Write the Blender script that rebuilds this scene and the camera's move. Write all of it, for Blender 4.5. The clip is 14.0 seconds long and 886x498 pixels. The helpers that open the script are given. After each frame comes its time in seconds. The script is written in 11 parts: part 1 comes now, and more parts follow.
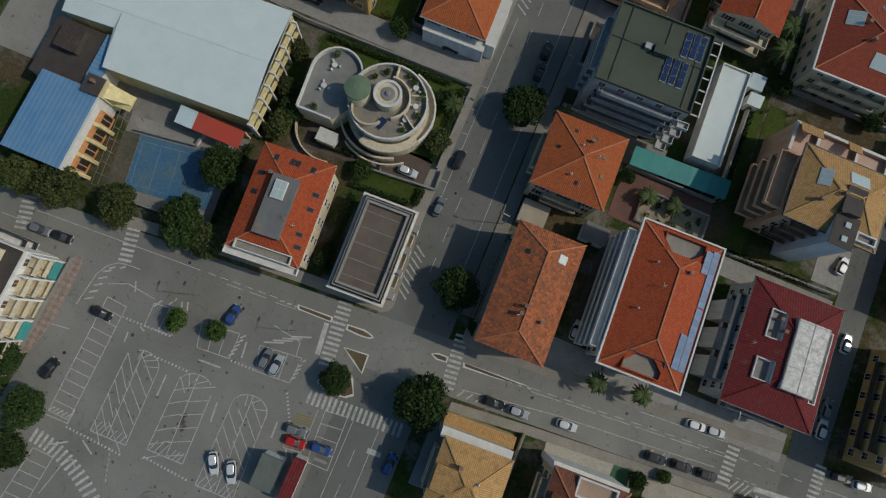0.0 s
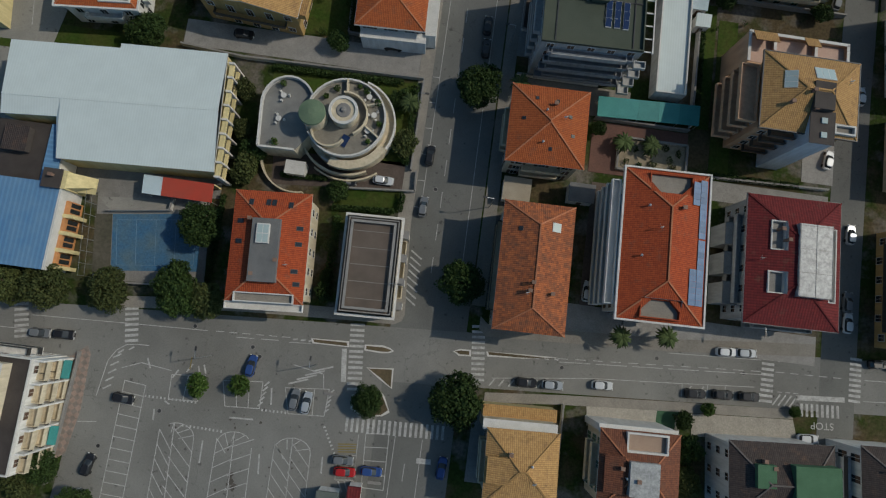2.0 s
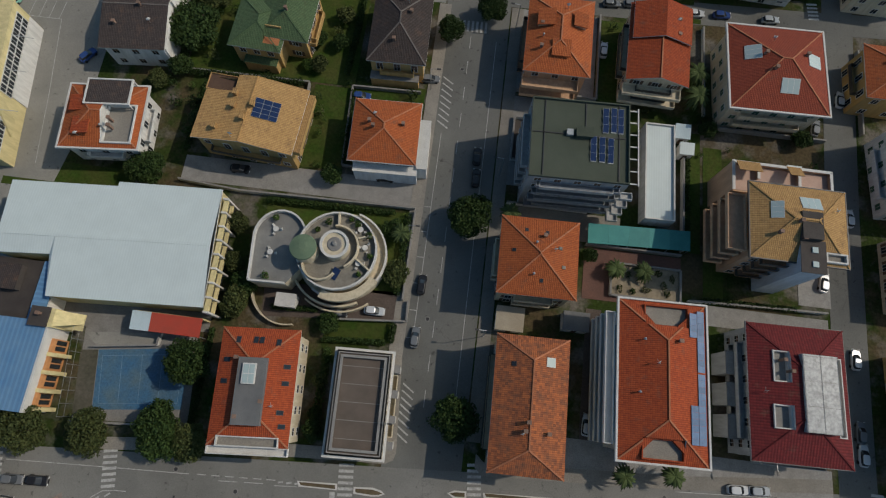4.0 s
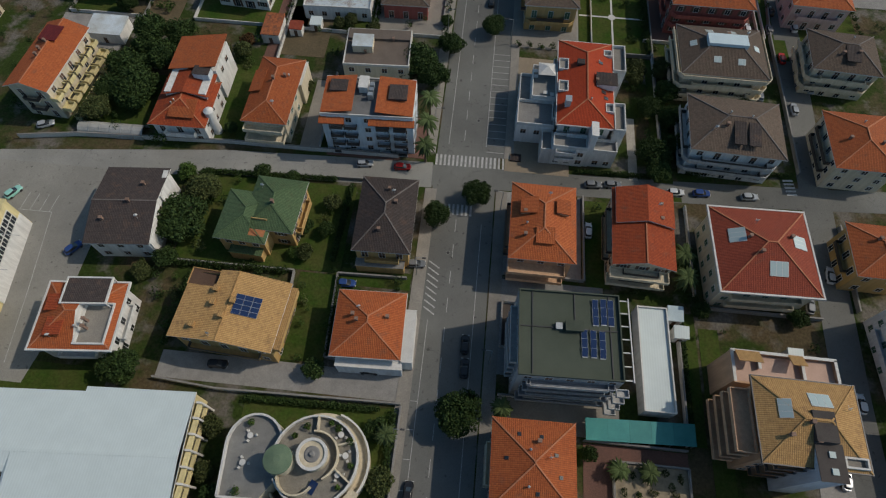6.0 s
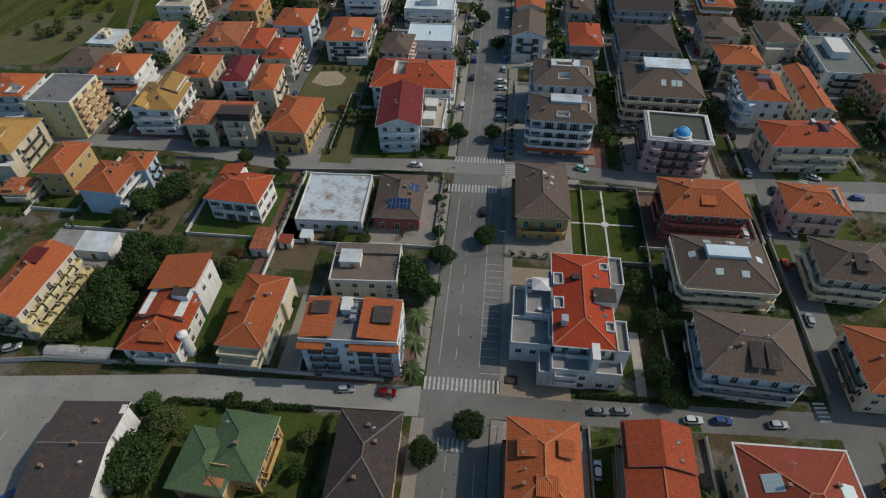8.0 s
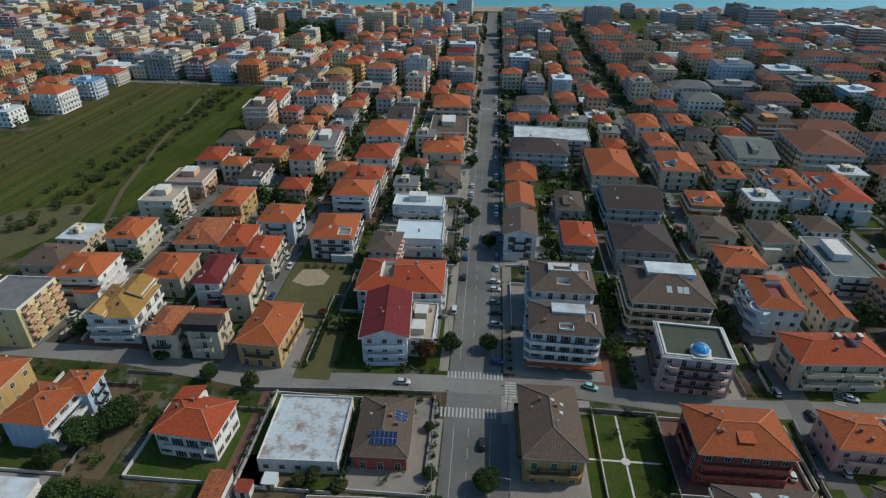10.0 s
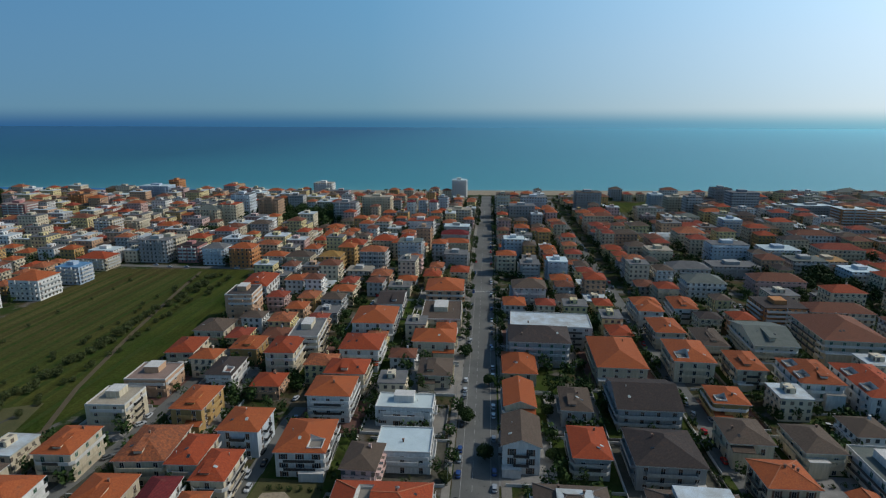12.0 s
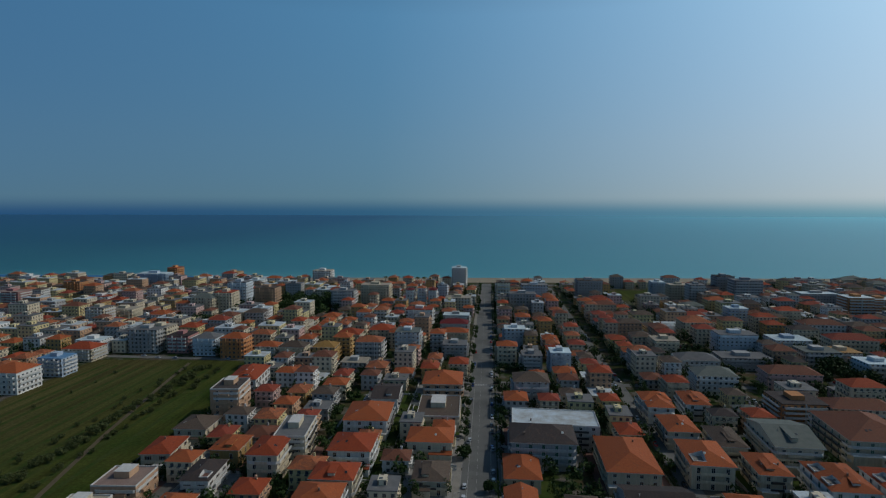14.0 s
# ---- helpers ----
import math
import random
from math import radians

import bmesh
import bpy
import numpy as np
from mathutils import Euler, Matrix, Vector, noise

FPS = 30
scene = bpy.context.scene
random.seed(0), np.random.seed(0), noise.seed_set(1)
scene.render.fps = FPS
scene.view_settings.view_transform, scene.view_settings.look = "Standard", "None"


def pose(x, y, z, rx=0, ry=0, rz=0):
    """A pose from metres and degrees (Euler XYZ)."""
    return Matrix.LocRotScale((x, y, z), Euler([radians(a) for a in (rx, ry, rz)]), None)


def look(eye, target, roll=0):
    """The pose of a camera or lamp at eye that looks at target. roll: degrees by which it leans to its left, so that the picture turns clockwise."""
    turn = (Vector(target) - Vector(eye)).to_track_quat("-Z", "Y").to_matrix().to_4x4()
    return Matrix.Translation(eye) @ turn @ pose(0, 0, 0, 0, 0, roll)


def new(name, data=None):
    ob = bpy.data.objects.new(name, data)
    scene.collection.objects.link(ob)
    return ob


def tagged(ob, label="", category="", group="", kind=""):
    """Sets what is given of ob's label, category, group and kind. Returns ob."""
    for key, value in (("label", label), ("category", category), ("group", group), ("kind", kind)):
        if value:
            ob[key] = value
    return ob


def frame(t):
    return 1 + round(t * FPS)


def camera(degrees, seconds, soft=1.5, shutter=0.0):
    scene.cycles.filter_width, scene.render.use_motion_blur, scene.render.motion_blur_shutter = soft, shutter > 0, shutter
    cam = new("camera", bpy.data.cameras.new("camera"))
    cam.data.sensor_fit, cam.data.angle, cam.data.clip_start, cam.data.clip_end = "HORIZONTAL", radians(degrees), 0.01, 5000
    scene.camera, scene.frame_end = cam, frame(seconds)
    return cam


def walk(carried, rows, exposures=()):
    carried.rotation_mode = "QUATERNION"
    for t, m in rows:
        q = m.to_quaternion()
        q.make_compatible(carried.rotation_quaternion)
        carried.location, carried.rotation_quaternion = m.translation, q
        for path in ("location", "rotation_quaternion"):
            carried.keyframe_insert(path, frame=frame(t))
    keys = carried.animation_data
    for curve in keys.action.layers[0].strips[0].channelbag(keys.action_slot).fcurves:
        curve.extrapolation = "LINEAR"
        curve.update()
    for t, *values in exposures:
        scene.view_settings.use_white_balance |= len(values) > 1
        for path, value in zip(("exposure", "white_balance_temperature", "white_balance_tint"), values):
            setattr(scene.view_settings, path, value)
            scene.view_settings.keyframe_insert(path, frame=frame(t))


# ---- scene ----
cam = camera(75.3, 14.0, soft=1.2)
PATH = [
    (0, (-0.271, -0.216, 111.098), (-0.277, 0.086, 109.121), 21.7),
    (0.5, (-0.188, 0.438, 111.024), (-0.164, 0.659, 109.037), 19.0),
    (1, (-0.426, 0.465, 110.923), (-0.4, 0.674, 108.934), 16.7),
    (1.5, (-0.67, 0.855, 110.865), (-0.645, 1.08, 108.878), 14.7),
    (2, (-0.66, 2.057, 110.947), (-0.64, 2.315, 108.964), 12.3),
    (2.2, (-0.482, 2.77, 110.997), (-0.467, 3.043, 109.016), 11.0),
    (4.3, (0.54, 12.533, 111.28), (0.504, 13.137, 109.374), 3.6),
    (4.5, (0.625, 13.838, 111.362), (0.586, 14.479, 109.468), 3.4),
    (5, (0.794, 17.778, 111.707), (0.744, 18.513, 109.847), 2.7),
    (5.5, (0.696, 21.685, 112.072), (0.64, 22.509, 110.25), 2.3),
    (6, (1.304, 25.524, 112.353), (1.23, 26.457, 110.586), 1.5),
    (6.5, (2.809, 28.18, 112.245), (2.703, 29.234, 110.549), 0.2),
    (7, (3.287, 32.984, 112.047), (3.164, 34.15, 110.427), -0.1),
    (7.5, (3.841, 37.845, 112.003), (3.7, 39.113, 110.462), -0.6),
    (8, (4.612, 43.295, 111.567), (4.453, 44.673, 110.127), -0.9),
    (8.2, (4.535, 45.447, 111.5), (4.372, 46.866, 110.099), -0.9),
    (10.3, (-0.451, 71.758, 111.916), (-0.578, 73.525, 110.988), 0.5),
    (10.5, (-0.325, 74.279, 111.94), (-0.454, 76.074, 111.066), 0.3),
    (11, (0.421, 80.532, 111.746), (0.282, 82.39, 111.02), 0.1),
    (11.5, (1.061, 86.647, 112.08), (0.916, 88.552, 111.49), 0.1),
    (12, (1.801, 92.132, 112.141), (1.65, 94.073, 111.682), 0.1),
    (12.5, (2.294, 95.956, 112.034), (2.14, 97.918, 111.681), 0.1),
    (13, (2.82, 98.833, 112.116), (2.663, 100.809, 111.85), 0.0),
    (13.5, (3.219, 100.629, 112.115), (3.062, 102.613, 111.912), 0.1),
    (14, (2.972, 101.568, 112.231), (2.813, 103.555, 112.069), 0.1),
]
walk(cam, [(t, look(eye, target, roll)) for t, eye, target, roll in PATH],
     exposures=[(0, -0.80, 6900, 8.5), (2.2, -0.82, 6900, 8.5), (4.5, -0.72, 7100, 12), (6.5, -0.65, 7000, 12), (8, -0.46, 6900, 12), (10.5, -0.43, 6500, 9), (12, -0.80, 6450, 9), (13, -1.10, 6400, 9), (14, -1.40, 6400, 9)])

# ---- world and sun ----
SUN_EL, SUN_AZ = 46.0, 17.0     # degrees; azimuth turned from +x towards +y
sun_dir = Vector((math.cos(radians(SUN_EL)) * math.cos(radians(SUN_AZ)), math.cos(radians(SUN_EL)) * math.sin(radians(SUN_AZ)), math.sin(radians(SUN_EL))))
world = bpy.data.worlds.new("daylight")
scene.world = world
world.use_nodes = True
wn, wl = world.node_tree.nodes, world.node_tree.links
wn.clear()
w_out = wn.new("ShaderNodeOutputWorld")
w_bg = wn.new("ShaderNodeBackground")
w_bg.inputs["Strength"].default_value = 0.21
sky = wn.new("ShaderNodeTexSky")
sky.sky_type, sky.sun_disc = "NISHITA", False
sky.sun_elevation, sky.sun_rotation = radians(SUN_EL), radians(90 - SUN_AZ)
sky.altitude, sky.air_density, sky.dust_density, sky.ozone_density = 0, 1.0, 1.4, 4.0
w_co = wn.new("ShaderNodeTexCoord")
w_sep, w_com = wn.new("ShaderNodeSeparateXYZ"), wn.new("ShaderNodeCombineXYZ")
w_max, w_add = wn.new("ShaderNodeMath"), wn.new("ShaderNodeMath")
w_max.operation, w_max.inputs[1].default_value = "MAXIMUM", 0.0
w_add.operation, w_add.inputs[1].default_value = "ADD", 0.11      # the haze hides the lowest, brownest part of the sky
wl.new(w_co.outputs["Generated"], w_sep.inputs[0])
wl.new(w_sep.outputs["X"], w_com.inputs["X"])
wl.new(w_sep.outputs["Y"], w_com.inputs["Y"])
wl.new(w_sep.outputs["Z"], w_max.inputs[0])
wl.new(w_max.outputs[0], w_add.inputs[0])
wl.new(w_add.outputs[0], w_com.inputs["Z"])
wl.new(w_com.outputs[0], sky.inputs["Vector"])
w_map = wn.new("ShaderNodeMapRange")          # the last of the sea dissolves into the haze at the horizon
w_map.interpolation_type = "SMOOTHSTEP"
w_map.inputs["From Min"].default_value, w_map.inputs["From Max"].default_value = -0.019, 0.012
wl.new(w_sep.outputs["Z"], w_map.inputs["Value"])
w_sea = wn.new("ShaderNodeMix")
w_sea.data_type, w_sea.blend_type = "RGBA", "MULTIPLY"
w_sea.inputs[0].default_value = 1.0
w_dot = wn.new("ShaderNodeVectorMath")         # hazy air: brighter and whiter towards the sun's side, bluer away from it
w_dot.operation = "DOT_PRODUCT"
w_dot.inputs[1].default_value = (math.cos(radians(SUN_AZ)), math.sin(radians(SUN_AZ)), 0)
wl.new(w_co.outputs["Generated"], w_dot.inputs[0])
w_side = wn.new("ShaderNodeMapRange")
w_side.inputs["From Min"].default_value, w_side.inputs["From Max"].default_value = -1.0, 1.0
wl.new(w_dot.outputs["Value"], w_side.inputs["Value"])
w_far = wn.new("ShaderNodeValToRGB")           # the farthest water, paler towards the sun
w_far.color_ramp.elements[0].position, w_far.color_ramp.elements[0].color = 0.33, (0.25, 0.45, 0.72, 1)
w_far.color_ramp.elements[1].position, w_far.color_ramp.elements[1].color = 0.90, (0.33, 0.62, 0.73, 1)
wl.new(w_side.outputs["Result"], w_far.inputs[0])
wl.new(w_far.outputs[0], w_sea.inputs[7])
w_hue = wn.new("ShaderNodeValToRGB")
w_hue.color_ramp.elements[0].position, w_hue.color_ramp.elements[0].color = 0.0, (0.23, 0.385, 0.475, 1)
w_hue.color_ramp.elements[1].position, w_hue.color_ramp.elements[1].color = 1.0, (1.25, 1.13, 0.94, 1)
w_mid = w_hue.color_ramp.elements.new(0.55)
w_mid.color = (0.45, 0.64, 0.64, 1)
wl.new(w_side.outputs["Result"], w_hue.inputs[0])
w_sky = wn.new("ShaderNodeMix")
w_sky.data_type, w_sky.blend_type = "RGBA", "MULTIPLY"
w_sky.inputs[0].default_value = 1.0
wl.new(sky.outputs["Color"], w_sky.inputs[6])
wl.new(w_hue.outputs[0], w_sky.inputs[7])
w_rise = wn.new("ShaderNodeValToRGB")          # thick grey air low down, clearer and brighter higher up
for pos_z, tone in ((0.0, (1.13, 1.05, 1.08)), (0.10, (1.45, 1.40, 1.36)), (0.30, (1.82, 2.05, 1.98)), (0.60, (1.06, 1.08, 1.06))):
    w_step = w_rise.color_ramp.elements.new(pos_z) if pos_z else w_rise.color_ramp.elements[0]
    w_step.position, w_step.color = pos_z, (*tone, 1)
w_rise.color_ramp.elements[-1].color = (1, 1, 1, 1)
wl.new(w_sep.outputs["Z"], w_rise.inputs[0])
w_air = wn.new("ShaderNodeMix")
w_air.data_type, w_air.blend_type = "RGBA", "MULTIPLY"
w_air.inputs[0].default_value = 1.0
wl.new(w_sky.outputs[2], w_air.inputs[6])
wl.new(w_rise.outputs[0], w_air.inputs[7])
wl.new(w_air.outputs[2], w_sea.inputs[6])
w_mix = wn.new("ShaderNodeMix")
w_mix.data_type = "RGBA"
wl.new(w_map.outputs["Result"], w_mix.inputs[0])
wl.new(w_sea.outputs[2], w_mix.inputs[6])
wl.new(w_air.outputs[2], w_mix.inputs[7])
wl.new(w_mix.outputs[2], w_bg.inputs["Color"])
wl.new(w_bg.outputs[0], w_out.inputs["Surface"])
sun = new("sun", bpy.data.lights.new("sun", "SUN"))
sun.data.energy, sun.data.angle, sun.data.color = 3.4, radians(0.6), (1.0, 0.94, 0.85)
sun.matrix_world = look(sun_dir * 300, (0, 0, 0))


# ---- materials ----
def rgb(r, g, b):
    return (r, g, b, 1.0)


def base_material(name, rough=0.8, metal=0.0, spec=0.3):
    m = bpy.data.materials.new(name)
    m.use_nodes = True
    b = m.node_tree.nodes["Principled BSDF"]
    b.inputs["Roughness"].default_value, b.inputs["Metallic"].default_value = rough, metal
    b.inputs["Specular IOR Level"].default_value = spec
    return m, m.node_tree.nodes, m.node_tree.links, b


def mixed(n, l, kind, fac, a, b):
    mx = n.new("ShaderNodeMix")
    mx.data_type, mx.blend_type = "RGBA", kind
    for sock, v in ((mx.inputs[0], fac), (mx.inputs[6], a), (mx.inputs[7], b)):
        if isinstance(v, (int, float, tuple)):
            sock.default_value = v
        else:
            l.new(v, sock)
    return mx.outputs[2]


def ramp(n, l, src, *stops):
    r = n.new("ShaderNodeValToRGB")
    while len(r.color_ramp.elements) < len(stops):
        r.color_ramp.elements.new(0.5)
    for e, (p, c) in zip(r.color_ramp.elements, stops):
        e.position, e.color = p, c if isinstance(c, tuple) else (c, c, c, 1)
    l.new(src, r.inputs[0])
    return r.outputs[0]


def noise_out(n, l, vec, scale, detail=4.0, rough=0.6):
    t = n.new("ShaderNodeTexNoise")
    t.inputs["Scale"].default_value, t.inputs["Detail"].default_value, t.inputs["Roughness"].default_value = scale, detail, rough
    if vec is not None:
        l.new(vec, t.inputs["Vector"])
    return t.outputs["Fac"]


def math_node(n, l, op, a, b=None):
    m = n.new("ShaderNodeMath")
    m.operation = op
    for sock, v in zip(m.inputs, (a, b)):
        if v is None:
            continue
        if isinstance(v, (int, float)):
            sock.default_value = v
        else:
            l.new(v, sock)
    return m.outputs[0]


def bumped(n, l, b, height, strength, dist):
    bp = n.new("ShaderNodeBump")
    bp.inputs["Strength"].default_value, bp.inputs["Distance"].default_value = strength, dist
    l.new(height, bp.inputs["Height"])
    l.new(bp.outputs[0], b.inputs["Normal"])


def world_pos(n):
    return n.new("ShaderNodeNewGeometry").outputs["Position"]


def surface(name, c1, c2, scale=0.6, fine=12.0, rough=0.85, bump=0.15, dist=0.03, metal=0.0, spec=0.3, vary=0.12):
    """A two-scale surface: large stains between two colours, fine grain, and a small shift from object to object."""
    m, n, l, b = base_material(name, rough, metal, spec)
    pos = world_pos(n)
    big = ramp(n, l, noise_out(n, l, pos, scale, 5), (0.3, 0.0), (0.7, 1.0))
    col = mixed(n, l, "MIX", big, rgb(*c1), rgb(*c2))
    fin = noise_out(n, l, pos, fine, 3)
    grain = ramp(n, l, fin, (0.25, 0.72), (0.75, 1.25))
    col = mixed(n, l, "MULTIPLY", 1.0, col, grain)
    rnd = n.new("ShaderNodeObjectInfo").outputs["Random"]
    col = mixed(n, l, "MULTIPLY", 1.0, col, ramp(n, l, rnd, (0.0, 1 - vary), (1.0, 1 + vary)))
    l.new(col, b.inputs["Base Color"])
    bumped(n, l, b, fin, bump, dist)
    return m


def asphalt(name, c1, c2):
    """Worn asphalt: broad tonal drift, darker patches, oil spots, fine grit."""
    m, n, l, b = base_material(name, 0.92, 0.0, 0.2)
    pos = world_pos(n)
    col = mixed(n, l, "MIX", ramp(n, l, noise_out(n, l, pos, 0.10, 5), (0.3, 0.0), (0.7, 1.0)), rgb(*c1), rgb(*c2))
    patch = noise_out(n, l, pos, 0.035, 3, 0.5)
    col = mixed(n, l, "MULTIPLY", 1.0, col, ramp(n, l, patch, (0.35, 0.82), (0.5, 1.0), (0.66, 1.12)))
    bent = n.new("ShaderNodeVectorMath")
    bent.operation = "ADD"
    l.new(pos, bent.inputs[0])
    wob = n.new("ShaderNodeTexNoise")
    wob.inputs["Scale"].default_value, wob.inputs["Detail"].default_value = 0.5, 4
    l.new(pos, wob.inputs["Vector"])
    far = n.new("ShaderNodeVectorMath")
    far.operation = "SCALE"
    far.inputs["Scale"].default_value = 3.5
    l.new(wob.outputs["Color"], far.inputs[0])
    l.new(far.outputs[0], bent.inputs[1])
    crack = n.new("ShaderNodeTexVoronoi")
    crack.feature = "DISTANCE_TO_EDGE"
    crack.inputs["Scale"].default_value = 0.11
    l.new(bent.outputs[0], crack.inputs["Vector"])
    seam = math_node(n, l, "MULTIPLY", ramp(n, l, crack.outputs["Distance"], (0.0, 0.35), (0.010, 0.0)), ramp(n, l, noise_out(n, l, pos, 0.06, 2), (0.50, 0.0), (0.58, 1.0)))
    col = mixed(n, l, "MIX", seam, col, rgb(0.03, 0.03, 0.03))
    col = mixed(n, l, "MULTIPLY", 1.0, col, ramp(n, l, noise_out(n, l, pos, 0.9, 3, 0.5), (0.28, 0.55), (0.36, 1.0)))
    grit = noise_out(n, l, pos, 6.0, 3)
    col = mixed(n, l, "MULTIPLY", 1.0, col, ramp(n, l, grit, (0.3, 0.85), (0.7, 1.15)))
    l.new(col, b.inputs["Base Color"])
    bumped(n, l, b, grit, 0.2, 0.02)
    return m


def tiles(name, c1, c2, old=(0.12, 0.07, 0.05), age=0.5, course=0.38, pan=0.34, clump=1.0):
    """Clay pantiles laid in courses up the slope, each tile slightly different, with lichen and soot."""
    m, n, l, b = base_material(name, 0.85, 0.0, 0.2)
    uv = n.new("ShaderNodeUVMap").outputs[0]
    sep = n.new("ShaderNodeSeparateXYZ")
    l.new(uv, sep.inputs[0])
    u, v = sep.outputs[0], sep.outputs[1]
    fu, fv = math_node(n, l, "FLOOR", math_node(n, l, "DIVIDE", u, pan * clump)), math_node(n, l, "FLOOR", math_node(n, l, "DIVIDE", v, course * clump))
    com = n.new("ShaderNodeCombineXYZ")
    l.new(fu, com.inputs[0])
    l.new(fv, com.inputs[1])
    wnz = n.new("ShaderNodeTexWhiteNoise")
    wnz.noise_dimensions = "3D"
    l.new(com.outputs[0], wnz.inputs["Vector"])
    pos = world_pos(n)
    col = mixed(n, l, "MIX", wnz.outputs["Value"], rgb(*c1), rgb(*c2))
    stain = ramp(n, l, noise_out(n, l, pos, 0.55, 6, 0.7), (0.62 - 0.28 * age, 0.0), (0.86 - 0.2 * age, 0.85))
    col = mixed(n, l, "MIX", stain, col, rgb(*old))
    rnd = n.new("ShaderNodeObjectInfo").outputs["Random"]
    col = mixed(n, l, "MULTIPLY", 1.0, col, ramp(n, l, rnd, (0.0, 0.86), (1.0, 1.14)))
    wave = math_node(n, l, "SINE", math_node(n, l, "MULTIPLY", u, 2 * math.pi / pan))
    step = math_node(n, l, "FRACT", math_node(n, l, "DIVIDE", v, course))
    # course laps and pan troughs get their shade painted into the tile colour
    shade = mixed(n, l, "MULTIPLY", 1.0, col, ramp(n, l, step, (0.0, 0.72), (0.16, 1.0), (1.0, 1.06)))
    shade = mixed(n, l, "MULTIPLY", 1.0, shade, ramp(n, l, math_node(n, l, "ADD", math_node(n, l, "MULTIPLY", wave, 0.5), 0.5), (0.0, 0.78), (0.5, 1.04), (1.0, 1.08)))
    l.new(shade, b.inputs["Base Color"])
    hgt = math_node(n, l, "ADD", math_node(n, l, "MULTIPLY", wave, 0.5), math_node(n, l, "MULTIPLY", step, -0.8))
    bumped(n, l, b, hgt, 0.6, 0.05)
    return m


def sheet_metal(name, c1, c2, pitch=0.9, rough=0.5, groove=0.96):
    """Ribbed sheet with patches of dirt, the grooves darker than the ribs."""
    m, n, l, b = base_material(name, rough, 0.0, 0.4)
    uv = n.new("ShaderNodeUVMap").outputs[0]
    sep = n.new("ShaderNodeSeparateXYZ")
    l.new(uv, sep.inputs[0])
    rib = math_node(n, l, "SINE", math_node(n, l, "MULTIPLY", sep.outputs[0], 2 * math.pi / pitch))
    pos = world_pos(n)
    dirt = ramp(n, l, noise_out(n, l, pos, 0.25, 6, 0.7), (0.35, 0.0), (0.75, 1.0))
    col = mixed(n, l, "MIX", dirt, rgb(*c1), rgb(*c2))
    col = mixed(n, l, "MULTIPLY", 1.0, col, ramp(n, l, rib, (0.0, groove), (0.5, 1.0)))
    l.new(col, b.inputs["Base Color"])
    bumped(n, l, b, rib, 0.08, 0.03)
    return m


def plaster(name, c):
    m, n, l, b = base_material(name, 0.9, 0.0, 0.2)
    pos = world_pos(n)
    mp = n.new("ShaderNodeMapping")
    mp.inputs["Scale"].default_value = (1.2, 1.2, 0.18)
    l.new(pos, mp.inputs["Vector"])
    streak = ramp(n, l, noise_out(n, l, mp.outputs[0], 1.0, 5, 0.7), (0.35, 0.78), (0.65, 1.04))
    col = mixed(n, l, "MULTIPLY", 1.0, rgb(*c), streak)
    fin = noise_out(n, l, pos, 9.0, 3)
    col = mixed(n, l, "MULTIPLY", 1.0, col, ramp(n, l, fin, (0.3, 0.92), (0.7, 1.06)))
    rnd = n.new("ShaderNodeObjectInfo").outputs["Random"]
    col = mixed(n, l, "MULTIPLY", 1.0, col, ramp(n, l, rnd, (0.0, 0.9), (1.0, 1.08)))
    l.new(col, b.inputs["Base Color"])
    bumped(n, l, b, fin, 0.1, 0.02)
    return m


